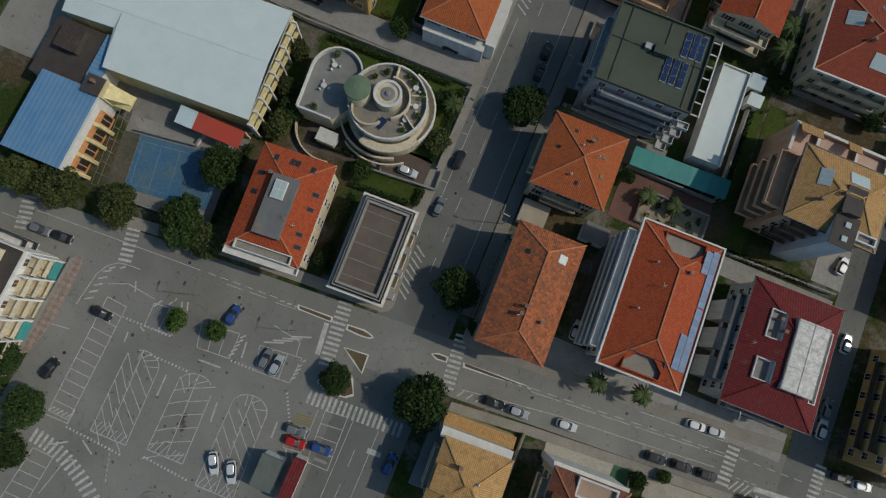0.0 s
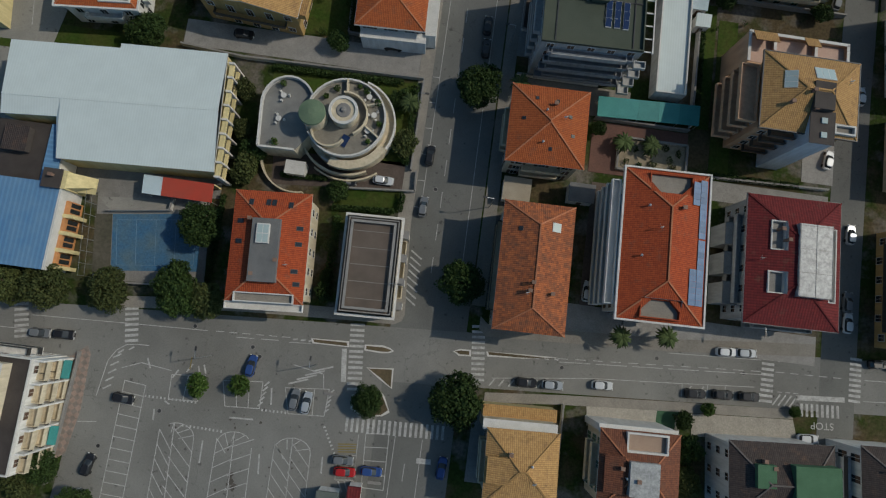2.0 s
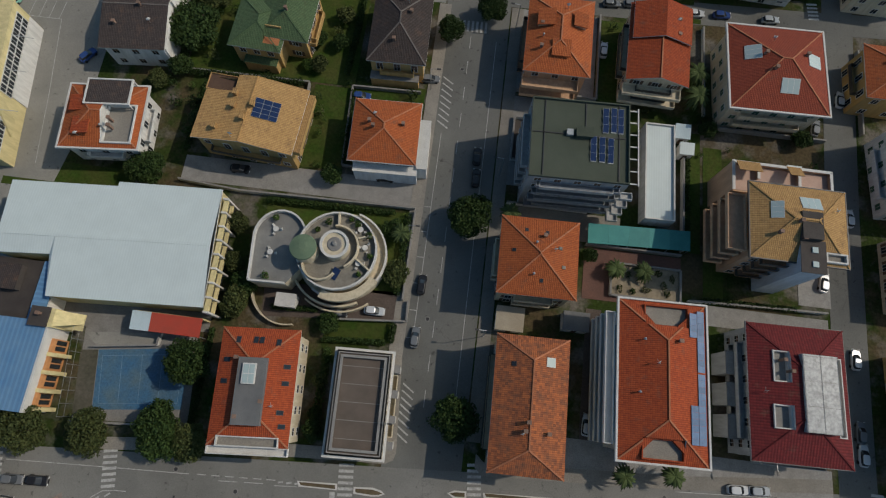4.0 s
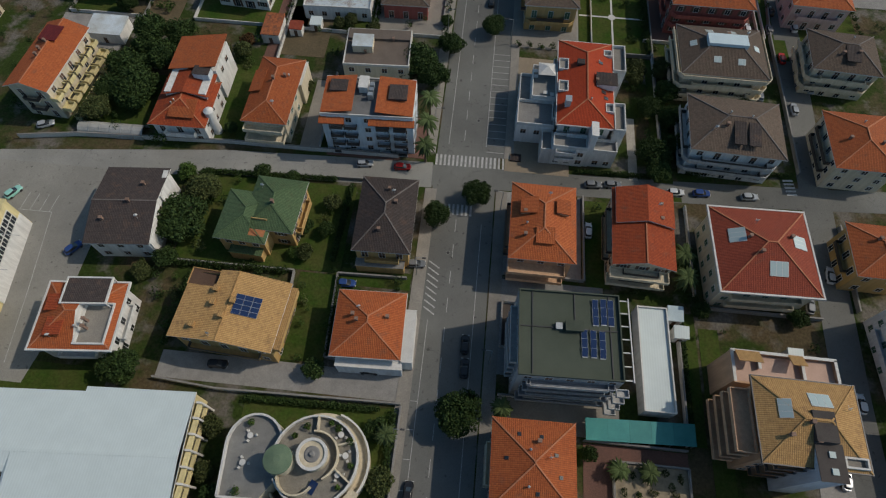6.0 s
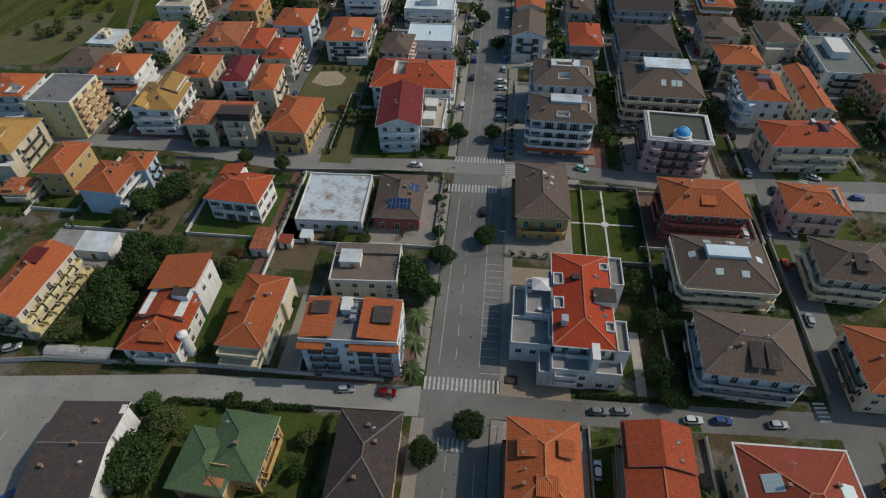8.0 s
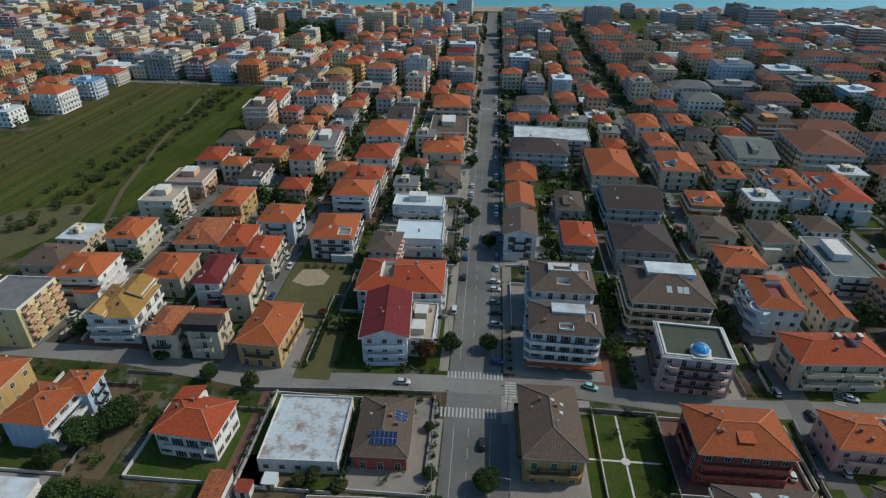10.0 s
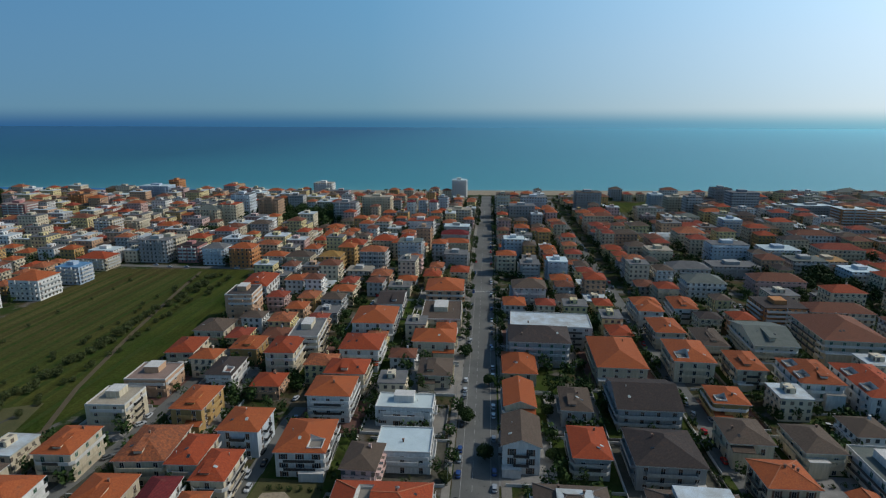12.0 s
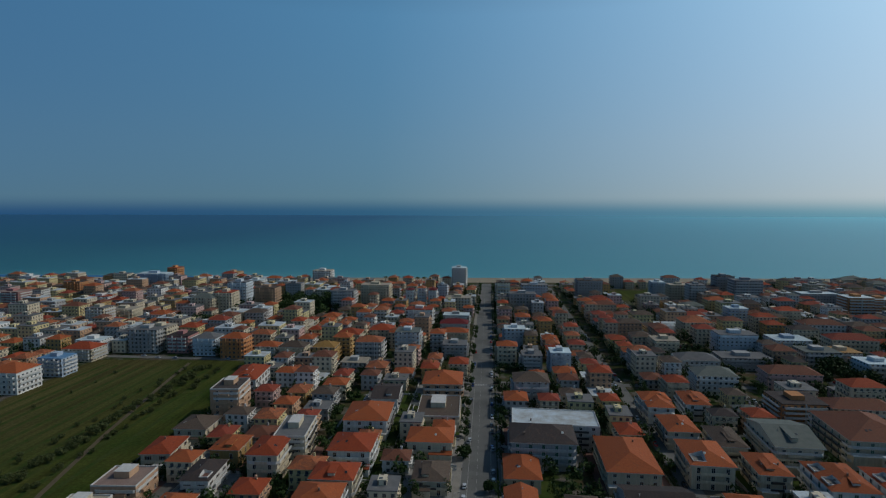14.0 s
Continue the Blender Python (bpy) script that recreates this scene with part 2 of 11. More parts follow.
def far_plaster(name, c, storey=3.0, bay=3.1):
    """Plaster of far buildings, with dark window openings in every storey and bay."""
    m, n, l, b = base_material(name, 0.85, 0.0, 0.25)
    uv = n.new("ShaderNodeUVMap").outputs[0]
    sep = n.new("ShaderNodeSeparateXYZ")
    l.new(uv, sep.inputs[0])
    ru = math_node(n, l, "FRACT", math_node(n, l, "DIVIDE", sep.outputs[0], bay))
    rv = math_node(n, l, "FRACT", math_node(n, l, "DIVIDE", sep.outputs[1], storey))
    cu = n.new("ShaderNodeMath")
    cu.operation, cu.inputs[1].default_value, cu.inputs[2].default_value = "COMPARE", 0.5, 0.22
    l.new(ru, cu.inputs[0])
    cv = n.new("ShaderNodeMath")
    cv.operation, cv.inputs[1].default_value, cv.inputs[2].default_value = "COMPARE", 0.52, 0.25
    l.new(rv, cv.inputs[0])
    win = math_node(n, l, "MULTIPLY", cu.outputs[0], cv.outputs[0])
    pos = world_pos(n)
    big = ramp(n, l, noise_out(n, l, pos, 0.3, 4), (0.3, 0.84), (0.7, 1.05))
    col = mixed(n, l, "MULTIPLY", 1.0, rgb(*c), big)
    rnd = n.new("ShaderNodeObjectInfo").outputs["Random"]
    col = mixed(n, l, "MULTIPLY", 1.0, col, ramp(n, l, rnd, (0.0, 0.86), (1.0, 1.1)))
    cell = n.new("ShaderNodeCombineXYZ")
    l.new(math_node(n, l, "FLOOR", math_node(n, l, "DIVIDE", sep.outputs[0], bay)), cell.inputs[0])
    l.new(math_node(n, l, "FLOOR", math_node(n, l, "DIVIDE", sep.outputs[1], storey)), cell.inputs[1])
    pick = n.new("ShaderNodeTexWhiteNoise")
    l.new(cell.outputs[0], pick.inputs["Vector"])
    shut = ramp(n, l, pick.outputs["Value"], (0.0, rgb(0.05, 0.055, 0.06)), (0.45, rgb(0.09, 0.10, 0.11)), (0.7, rgb(0.16, 0.12, 0.09)), (1.0, rgb(0.24, 0.22, 0.19)))
    col = mixed(n, l, "MIX", win, col, shut)
    l.new(col, b.inputs["Base Color"])
    l.new(ramp(n, l, win, (0.0, 0.85), (1.0, 0.25)), b.inputs["Roughness"])
    return m


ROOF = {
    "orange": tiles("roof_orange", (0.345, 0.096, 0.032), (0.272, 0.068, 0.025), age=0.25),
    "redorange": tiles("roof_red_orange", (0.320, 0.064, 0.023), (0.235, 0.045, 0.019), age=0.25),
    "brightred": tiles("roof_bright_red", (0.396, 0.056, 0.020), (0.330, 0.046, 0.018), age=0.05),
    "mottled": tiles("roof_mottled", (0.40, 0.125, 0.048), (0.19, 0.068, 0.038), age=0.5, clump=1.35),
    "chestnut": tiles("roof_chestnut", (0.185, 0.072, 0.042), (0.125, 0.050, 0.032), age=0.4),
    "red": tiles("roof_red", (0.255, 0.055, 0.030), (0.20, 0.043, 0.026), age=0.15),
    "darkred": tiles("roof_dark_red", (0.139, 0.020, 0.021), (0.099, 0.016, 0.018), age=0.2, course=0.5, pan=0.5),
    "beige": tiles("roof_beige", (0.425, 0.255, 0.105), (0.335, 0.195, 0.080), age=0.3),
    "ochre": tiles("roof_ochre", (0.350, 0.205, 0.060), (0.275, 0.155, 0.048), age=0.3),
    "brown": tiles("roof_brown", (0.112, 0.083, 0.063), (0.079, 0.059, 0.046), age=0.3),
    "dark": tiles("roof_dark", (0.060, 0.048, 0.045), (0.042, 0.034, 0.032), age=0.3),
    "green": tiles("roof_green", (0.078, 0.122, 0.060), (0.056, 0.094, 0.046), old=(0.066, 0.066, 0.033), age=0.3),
    "grey": surface("roof_grey", (0.106, 0.109, 0.112), (0.158, 0.158, 0.158), 0.3),
    "greengrey": surface("roof_green_grey", (0.092, 0.112, 0.099), (0.132, 0.145, 0.132), 0.3),
    "white": sheet_metal("roof_white_sheet", (0.53, 0.60, 0.60), (0.475, 0.54, 0.54), pitch=0.5, groove=0.95),
    "whitestain": surface("roof_white_stained", (0.50, 0.585, 0.645), (0.33, 0.33, 0.31), 0.22),
    "lightblue": surface("roof_pale_blue", (0.494, 0.589, 0.627), (0.399, 0.494, 0.532), 0.2),
    "cream": surface("roof_cream", (0.343, 0.304, 0.238), (0.277, 0.238, 0.185), 0.3),
    "darkbrown": surface("roof_dark_brown", (0.046, 0.039, 0.036), (0.068, 0.058, 0.053), 0.3),
    "pinkflat": surface("roof_pink", (0.277, 0.198, 0.165), (0.224, 0.158, 0.132), 0.3),
    "yellow": surface("roof_yellow", (0.363, 0.297, 0.119), (0.297, 0.251, 0.106), 0.3),
    "blue": sheet_metal("roof_blue_sheet", (0.095, 0.225, 0.40), (0.16, 0.29, 0.43), pitch=0.9, groove=0.84),
    "deckgreen": surface("roof_green_felt", (0.048, 0.059, 0.044), (0.063, 0.074, 0.056), 0.25, rough=0.9),
    "deckbrown": surface("roof_brown_deck", (0.100, 0.080, 0.066), (0.132, 0.104, 0.086), 0.4),
    "teal": surface("canopy_teal", (0.022, 0.180, 0.173), (0.038, 0.225, 0.217), 0.4, rough=0.6),
}


def rusty_sheet():
    """Pale blue painted sheet that rusts in patches."""
    m, n, l, b = base_material("roof_rusty_sheet", 0.7, 0.0, 0.3)
    pos = world_pos(n)
    col = mixed(n, l, "MIX", noise_out(n, l, pos, 0.5, 4), rgb(0.36, 0.44, 0.49), rgb(0.50, 0.545, 0.565))
    rust = ramp(n, l, noise_out(n, l, pos, 0.20, 7, 0.75), (0.50, 0.0), (0.63, 0.9))
    col = mixed(n, l, "MIX", rust, col, rgb(0.20, 0.145, 0.105))
    col = mixed(n, l, "MULTIPLY", 1.0, col, ramp(n, l, noise_out(n, l, pos, 2.6, 5, 0.7), (0.3, 0.78), (0.7, 1.1)))
    l.new(col, b.inputs["Base Color"])
    return m


ROOF["rusty"] = rusty_sheet()
RIDGE_CLAY = surface("clay_ridge", (0.42, 0.17, 0.09), (0.33, 0.12, 0.06), 0.8, 6.0)
RIDGE_DARK = surface("grey_ridge", (0.15, 0.13, 0.12), (0.10, 0.09, 0.085), 0.8, 6.0)
RIDGE = {k: RIDGE_CLAY for k in ("orange", "redorange", "mottled", "red", "brightred", "chestnut")} | {k: RIDGE_DARK for k in ("brown", "dark")}
WALL_RGB = {
    "white": (0.662, 0.653, 0.626), "cream": (0.570, 0.497, 0.368), "ochre": (0.478, 0.313, 0.129), "peach": (0.515, 0.331, 0.212), "grey": (0.386, 0.386, 0.377),
    "pink": (0.552, 0.386, 0.350), "brickred": (0.330, 0.098, 0.080), "whiteblue": (0.55, 0.60, 0.64), "yellow": (0.607, 0.515, 0.276), "orangew": (0.515, 0.239, 0.101),
    "skyblue": (0.40, 0.52, 0.62), "blue": (0.37, 0.44, 0.53), "darkblue": (0.27, 0.285, 0.31), "darkpink": (0.386, 0.184, 0.175),
}
WALL = {k: plaster("plaster_" + k, c) for k, c in WALL_RGB.items()}
FARWALL = {k: far_plaster("far_plaster_" + k, tuple(min(0.8, 1.05 * v) for v in c)) for k, c in WALL_RGB.items()}
TRIM = surface("white_trim", (0.58, 0.57, 0.545), (0.48, 0.47, 0.445), 0.5, vary=0.05)
CONCRETE = surface("concrete", (0.248, 0.242, 0.229), (0.186, 0.180, 0.171), 0.4, 6.0)
PALE_PAVING = surface("pale_paving", (0.245, 0.228, 0.20), (0.185, 0.172, 0.152), 0.25, 5.0)
TAN_PAVING = surface("tan_paving", (0.265, 0.215, 0.155), (0.225, 0.180, 0.130), 0.25, 5.0)
RED_PAVING = surface("red_paving", (0.161, 0.081, 0.062), (0.124, 0.068, 0.056), 0.3, 5.0)
ASPHALT = asphalt("asphalt", (0.122, 0.124, 0.117), (0.155, 0.156, 0.147))
ASPHALT_OLD = asphalt("worn_asphalt", (0.158, 0.157, 0.147), (0.202, 0.201, 0.188))
ASPHALT_PALE = asphalt("sun_bleached_asphalt", (0.200, 0.200, 0.187), (0.252, 0.250, 0.233))
ASPHALT_BLEACHED = asphalt("bleached_yard_asphalt", (0.192, 0.187, 0.170), (0.248, 0.242, 0.220))
KERB = surface("kerb_stone", (0.236, 0.229, 0.217), (0.186, 0.180, 0.174), 0.8)
PAINT = surface("road_paint", (0.46, 0.46, 0.445), (0.27, 0.27, 0.26), 0.9, 4.0, vary=0.1)
GRASS = surface("lawn", (0.028, 0.062, 0.010), (0.064, 0.070, 0.022), 0.22, 1.6, rough=0.95, bump=0.5, dist=0.1, spec=0.05)


def meadow_grass():
    """Rough grass: dry brown to the north-west, lush green in the middle, thin mown stripes along the field."""
    m, n, l, b = base_material("meadow", 0.95, 0.0, 0.04)
    pos = world_pos(n)
    sep = n.new("ShaderNodeSeparateXYZ")
    l.new(pos, sep.inputs[0])
    lush = mixed(n, l, "MIX", ramp(n, l, noise_out(n, l, pos, 0.022, 5, 0.65), (0.36, 0.0), (0.64, 1.0)), rgb(0.031, 0.054, 0.009), rgb(0.062, 0.068, 0.015))
    dry = mixed(n, l, "MIX", noise_out(n, l, pos, 0.06, 5, 0.7), rgb(0.088, 0.069, 0.029), rgb(0.062, 0.063, 0.020))
    across = math_node(n, l, "ADD", math_node(n, l, "MULTIPLY", sep.outputs[0], -1.0), math_node(n, l, "MULTIPLY", noise_out(n, l, pos, 0.018, 4, 0.6), 90.0))
    col = mixed(n, l, "MIX", ramp(n, l, math_node(n, l, "DIVIDE", math_node(n, l, "SUBTRACT", across, 205.0), 90.0), (0.0, 0.0), (1.0, 0.85)), lush, dry)
    mp = n.new("ShaderNodeMapping")
    mp.inputs["Scale"].default_value = (0.22, 0.006, 1)
    l.new(pos, mp.inputs["Vector"])
    col = mixed(n, l, "MULTIPLY", 1.0, col, ramp(n, l, noise_out(n, l, mp.outputs[0], 1.0, 3, 0.6), (0.35, 0.72), (0.65, 1.22)))
    fine = noise_out(n, l, pos, 0.7, 5, 0.75)
    col = mixed(n, l, "MULTIPLY", 1.0, col, ramp(n, l, fine, (0.3, 0.62), (0.7, 1.35)))
    l.new(col, b.inputs["Base Color"])
    bumped(n, l, b, fine, 0.6, 0.25)
    return m


FIELD = meadow_grass()
def yard_ground():
    m, n, l, b = base_material("yard_ground", 0.95, 0.0, 0.06)
    pos = world_pos(n)
    a = ramp(n, l, noise_out(n, l, pos, 0.075, 5, 0.65), (0.46, 0.0), (0.58, 1.0))
    c = ramp(n, l, noise_out(n, l, pos, 0.13, 4, 0.6), (0.52, 0.0), (0.64, 1.0))
    fine = noise_out(n, l, pos, 1.6, 5, 0.7)
    col = mixed(n, l, "MIX", a, rgb(0.030, 0.048, 0.012), rgb(0.080, 0.062, 0.036))
    col = mixed(n, l, "MIX", c, col, rgb(0.125, 0.115, 0.10))
    col = mixed(n, l, "MULTIPLY", 1.0, col, ramp(n, l, fine, (0.3, 0.6), (0.7, 1.35)))
    l.new(col, b.inputs["Base Color"])
    bumped(n, l, b, fine, 0.4, 0.08)
    return m


YARD = yard_ground()
OLD_YARD = surface("old_yard_ground", (0.046, 0.048, 0.030), (0.124, 0.112, 0.093), 0.09, 1.5, rough=0.95, bump=0.3)
SOIL = surface("bare_soil", (0.118, 0.090, 0.053), (0.081, 0.065, 0.037), 0.2, 2.0, rough=0.95, bump=0.4)
SAND = surface("beach_sand", (0.30, 0.25, 0.18), (0.24, 0.20, 0.14), 0.05, 1.0, rough=0.95)
GLASS = base_material("window_glass", 0.08, 0.0, 0.6)[0]
GLASS.node_tree.nodes["Principled BSDF"].inputs["Base Color"].default_value = rgb(0.025, 0.03, 0.035)
PANEL = base_material("solar_glass", 0.12, 0.0, 0.6)[0]
PANEL.node_tree.nodes["Principled BSDF"].inputs["Base Color"].default_value = rgb(0.014, 0.03, 0.085)
SHUTTER = surface("shutter_brown", (0.12, 0.07, 0.045), (0.09, 0.055, 0.04), 1.0)
SHUTTER_G = surface("shutter_green", (0.05, 0.11, 0.07), (0.04, 0.09, 0.06), 1.0)
DARKMETAL = surface("dark_metal", (0.05, 0.05, 0.052), (0.08, 0.08, 0.08), 1.0, rough=0.5, metal=0.6)
GALVANISED = surface("galvanised_steel", (0.42, 0.44, 0.45), (0.34, 0.36, 0.37), 0.8, rough=0.45, metal=0.7)
CLAY = surface("chimney_render", (0.24, 0.15, 0.11), (0.17, 0.11, 0.085), 1.0)
BARK = surface("bark", (0.10, 0.075, 0.055), (0.06, 0.045, 0.035), 2.0, 14.0, bump=0.5)


def leaves(name, c1, c2):
    m, n, l, b = base_material(name, 0.7, 0.0, 0.12)
    geo = n.new("ShaderNodeNewGeometry")
    col = mixed(n, l, "MIX", geo.outputs["Random Per Island"], rgb(*c1), rgb(*c2))
    rnd = n.new("ShaderNodeObjectInfo").outputs["Random"]
    col = mixed(n, l, "MULTIPLY", 1.0, col, ramp(n, l, rnd, (0.0, 0.8), (1.0, 1.2)))
    l.new(col, b.inputs["Base Color"])
    return m


LEAF_DARK = leaves("leaves_dark", (0.017, 0.036, 0.011), (0.039, 0.066, 0.018))
LEAF_OLIVE = leaves("leaves_olive", (0.038, 0.054, 0.018), (0.074, 0.086, 0.030))
LEAF_BRIGHT = leaves("leaves_bright", (0.028, 0.060, 0.013), (0.060, 0.100, 0.022))
LEAF_PALM = leaves("palm_fronds", (0.036, 0.060, 0.020), (0.072, 0.096, 0.036))
LEAF_RUST = leaves("leaves_rust", (0.096, 0.040, 0.016), (0.064, 0.048, 0.020))


def sea_material():
    m, n, l, b = base_material("sea_water", 0.42, 0.0, 0.3)
    pos = world_pos(n)
    sep = n.new("ShaderNodeSeparateXYZ")
    l.new(pos, sep.inputs[0])
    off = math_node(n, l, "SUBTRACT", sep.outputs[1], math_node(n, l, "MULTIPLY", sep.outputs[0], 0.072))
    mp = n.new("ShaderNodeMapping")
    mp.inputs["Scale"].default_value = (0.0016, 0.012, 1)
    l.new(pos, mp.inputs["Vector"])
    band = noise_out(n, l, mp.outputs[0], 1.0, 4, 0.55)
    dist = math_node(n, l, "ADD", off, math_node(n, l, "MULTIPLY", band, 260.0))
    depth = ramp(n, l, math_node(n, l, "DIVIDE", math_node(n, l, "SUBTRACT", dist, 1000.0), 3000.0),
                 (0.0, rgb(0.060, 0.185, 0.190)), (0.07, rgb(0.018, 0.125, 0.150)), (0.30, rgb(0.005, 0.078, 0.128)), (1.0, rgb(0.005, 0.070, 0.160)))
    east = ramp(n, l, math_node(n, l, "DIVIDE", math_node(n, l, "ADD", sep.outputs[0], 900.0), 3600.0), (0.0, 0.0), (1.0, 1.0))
    depth = mixed(n, l, "MIX", east, depth, rgb(0.110, 0.525, 0.630))      # haze on the sun's side, painted into the water colour
    l.new(depth, b.inputs["Base Color"])
    chop = noise_out(n, l, pos, 0.35, 4)
    bumped(n, l, b, chop, 0.25, 0.6)
    return m


SEA = sea_material()


# ---- mesh helpers ----
class Shape:
    """Gathers boxes, prisms and quads; texture coordinates are laid in metres along every face."""

    def __init__(self):
        self.v, self.f, self.m = [], [], []

    def face(self, pts, mat=0):
        i = len(self.v)
        self.v.extend(tuple(p) for p in pts)
        self.f.append(tuple(range(i, i + len(pts))))
        self.m.append(mat)
        return self

    def prism(self, bottom, top, mat=0, cap=True, base=True):
        k = len(bottom)
        for i in range(k):
            j = (i + 1) % k
            self.face((bottom[i], bottom[j], top[j], top[i]), mat)
        if cap:
            self.face(top, mat)
        if base:
            self.face(bottom[::-1], mat)
        return self

    def box(self, x0, y0, z0, x1, y1, z1, mat=0):
        b = [(x0, y0, z0), (x1, y0, z0), (x1, y1, z0), (x0, y1, z0)]
        return self.prism(b, [(p[0], p[1], z1) for p in b], mat)

    def bar(self, a, b, wide, high, mat=0):
        """A beam from a to b."""
        a, b = Vector(a), Vector(b)
        d = (b - a).normalized()
        s = d.cross(Vector((0, 0, 1)))
        s = s.normalized() * wide / 2 if s.length > 1e-4 else Vector((wide / 2, 0, 0))
        u = s.cross(d).normalized() * high / 2
        return self.prism([a - s - u, a + s - u, a + s + u, a - s + u], [b - s - u, b + s - u, b + s + u, b - s + u], mat)

    def tube(self, x, y, z0, z1, r0, r1, k=10, mat=0):
        ring = [(math.cos(2 * math.pi * i / k), math.sin(2 * math.pi * i / k)) for i in range(k)]
        return self.prism([(x + r0 * c, y + r0 * s, z0) for c, s in ring], [(x + r1 * c, y + r1 * s, z1) for c, s in ring], mat)

    def mesh(self, name, mats):
        me = bpy.data.meshes.new(name)
        seen, order = {}, []
        for p in self.v:
            order.append(seen.setdefault((round(p[0], 4), round(p[1], 4), round(p[2], 4)), len(seen)))
        loops = [tuple(dict.fromkeys(order[i] for i in f)) for f in self.f]
        me.from_pydata(list(seen), [], loops)
        for m in mats:
            me.materials.append(m)
        me.polygons.foreach_set("material_index", self.m)
        uv = me.uv_layers.new(name="UVMap")
        me.update()
        data = np.zeros(len(me.loops) * 2, dtype=np.float32)
        for p in me.polygons:
            n = p.normal
            if abs(n.z) > 0.995:
                a, b = Vector((1, 0, 0)), Vector((0, 1, 0))
            else:
                a = Vector((0, 0, 1)).cross(n).normalized()
                b = n.cross(a)
            for li in p.loop_indices:
                co = me.vertices[me.loops[li].vertex_index].co
                data[2 * li], data[2 * li + 1] = co.dot(a), co.dot(b)
        uv.data.foreach_set("uv", data)
        return me


def part(name, shape, mats, parent=None, label="", m=None):
    """Links a shape, or a mesh made before, as one object under a thing or a part."""
    me = shape if isinstance(shape, bpy.types.Mesh) else shape.mesh(name, mats if isinstance(mats, (list, tuple)) else [mats])
    ob = new(name, me)
    if parent is not None:
        ob.parent = parent
    if m is not None:
        ob.matrix_local = m
    return tagged(ob, label)


def thing(name, label, category, x, y, z=0.0, rot=0.0, group="", kind=""):
    ob = new(name)
    ob.empty_display_size = 0.5
    ob.matrix_world = pose(x, y, z, 0, 0, rot)
    return tagged(ob, label, category, group, kind)


def polygon(name, pts, z, depth, mat, label, category, kind="structure", mat_side=None):
    """A slab with the outline pts, its top at z."""
    area = sum(a[0] * b[1] - b[0] * a[1] for a, b in zip(pts, pts[1:] + pts[:1]))
    pts = pts if area > 0 else pts[::-1]
    s = Shape()
    s.prism([(x, y, z - depth) for x, y in pts], [(x, y, z) for x, y in pts])
    return tagged(part(name, s, mat), label, category, kind=kind)


ROADS = []


def on_road(x, y, margin=0.0):
    """Whether a spot lies on one of the streets."""
    for (ax, ay), (bx, by), half in ROADS:
        dx, dy = bx - ax, by - ay
        t = max(0.0, min(1.0, ((x - ax) * dx + (y - ay) * dy) / (dx * dx + dy * dy)))
        if (x - ax - t * dx) ** 2 + (y - ay - t * dy) ** 2 < (half + margin) ** 2:
            return True
    return False


def ribbon(name, pts, width, z, mat, label, category, kind="structure", depth=0.3):
    """A strip of even width along a line of points."""
    ROADS.extend((a, b, width / 2) for a, b in zip(pts, pts[1:]))
    pts = [Vector(p) for p in pts]
    left, right = [], []
    for i, p in enumerate(pts):
        a, b = pts[max(i - 1, 0)], pts[min(i + 1, len(pts) - 1)]
        d = (b - a).normalized()
        nrm = Vector((-d.y, d.x)) * width / 2
        left.append(p + nrm)
        right.append(p - nrm)
    s = Shape()
    for i in range(len(pts) - 1):
        q = [right[i], right[i + 1], left[i + 1], left[i]]
        s.prism([(v.x, v.y, z - depth) for v in q], [(v.x, v.y, z) for v in q])
    return tagged(part(name, s, mat), label, category, kind=kind)


def wall_line(pts, high=1.3, thick=0.22, mat=None, label="low rendered garden wall round the plot", name="garden_wall", cap=True):
    s = Shape()
    for a, b in zip(pts, pts[1:]):
        s.bar((a[0], a[1], high / 2), (b[0], b[1], high / 2), thick, high)
    ob = tagged(part(name, s, mat or CONCRETE), label, "wall")
    if cap:
        c = Shape()
        for a, b in zip(pts, pts[1:]):
            c.bar((a[0], a[1], high + 0.05), (b[0], b[1], high + 0.05), thick + 0.12, 0.1)
        part("coping", c, KERB, ob)
    return ob


# ---- building kit ----
WINDOWS, BALCONIES, CHIMNEYS, DIMS, RUNS = {}, {}, {}, {}, {}
PLACED = []          # (x, y, radius) of every building, so that the loose rows keep clear of them


def window_mesh(w, h, shutter):
    key = (w, h, shutter)
    if key not in WINDOWS:
        s = Shape()
        f = 0.09
        s.box(-w / 2, -0.05, 0, w / 2, 0.02, h, 1)
        s.box(-w / 2 - f, -0.09, -f, w / 2 + f, 0.02, 0, 0)
        s.box(-w / 2 - f, -0.09, h, w / 2 + f, 0.02, h + f, 0)
        s.box(-w / 2 - f, -0.09, 0, -w / 2, 0.02, h, 0)
        s.box(w / 2, -0.09, 0, w / 2 + f, 0.02, h, 0)
        s.box(-0.03, -0.08, 0, 0.03, 0.02, h, 0)
        if shutter == "half":
            s.box(-w / 2, -0.075, h * 0.45, w / 2, -0.052, h, 2)
        elif shutter == "open":
            s.box(-w / 2 - f - w / 2, -0.07, 0, -w / 2 - f, 0.02, h, 2)
            s.box(w / 2 + f, -0.07, 0, w / 2 + f + w / 2, 0.02, h, 2)
        elif shutter == "green":
            s.box(-w / 2, -0.075, 0.02, w / 2, -0.052, h, 2)
        WINDOWS[key] = s.mesh("window", [TRIM, GLASS, SHUTTER_G if shutter == "green" else SHUTTER])
    return WINDOWS[key]


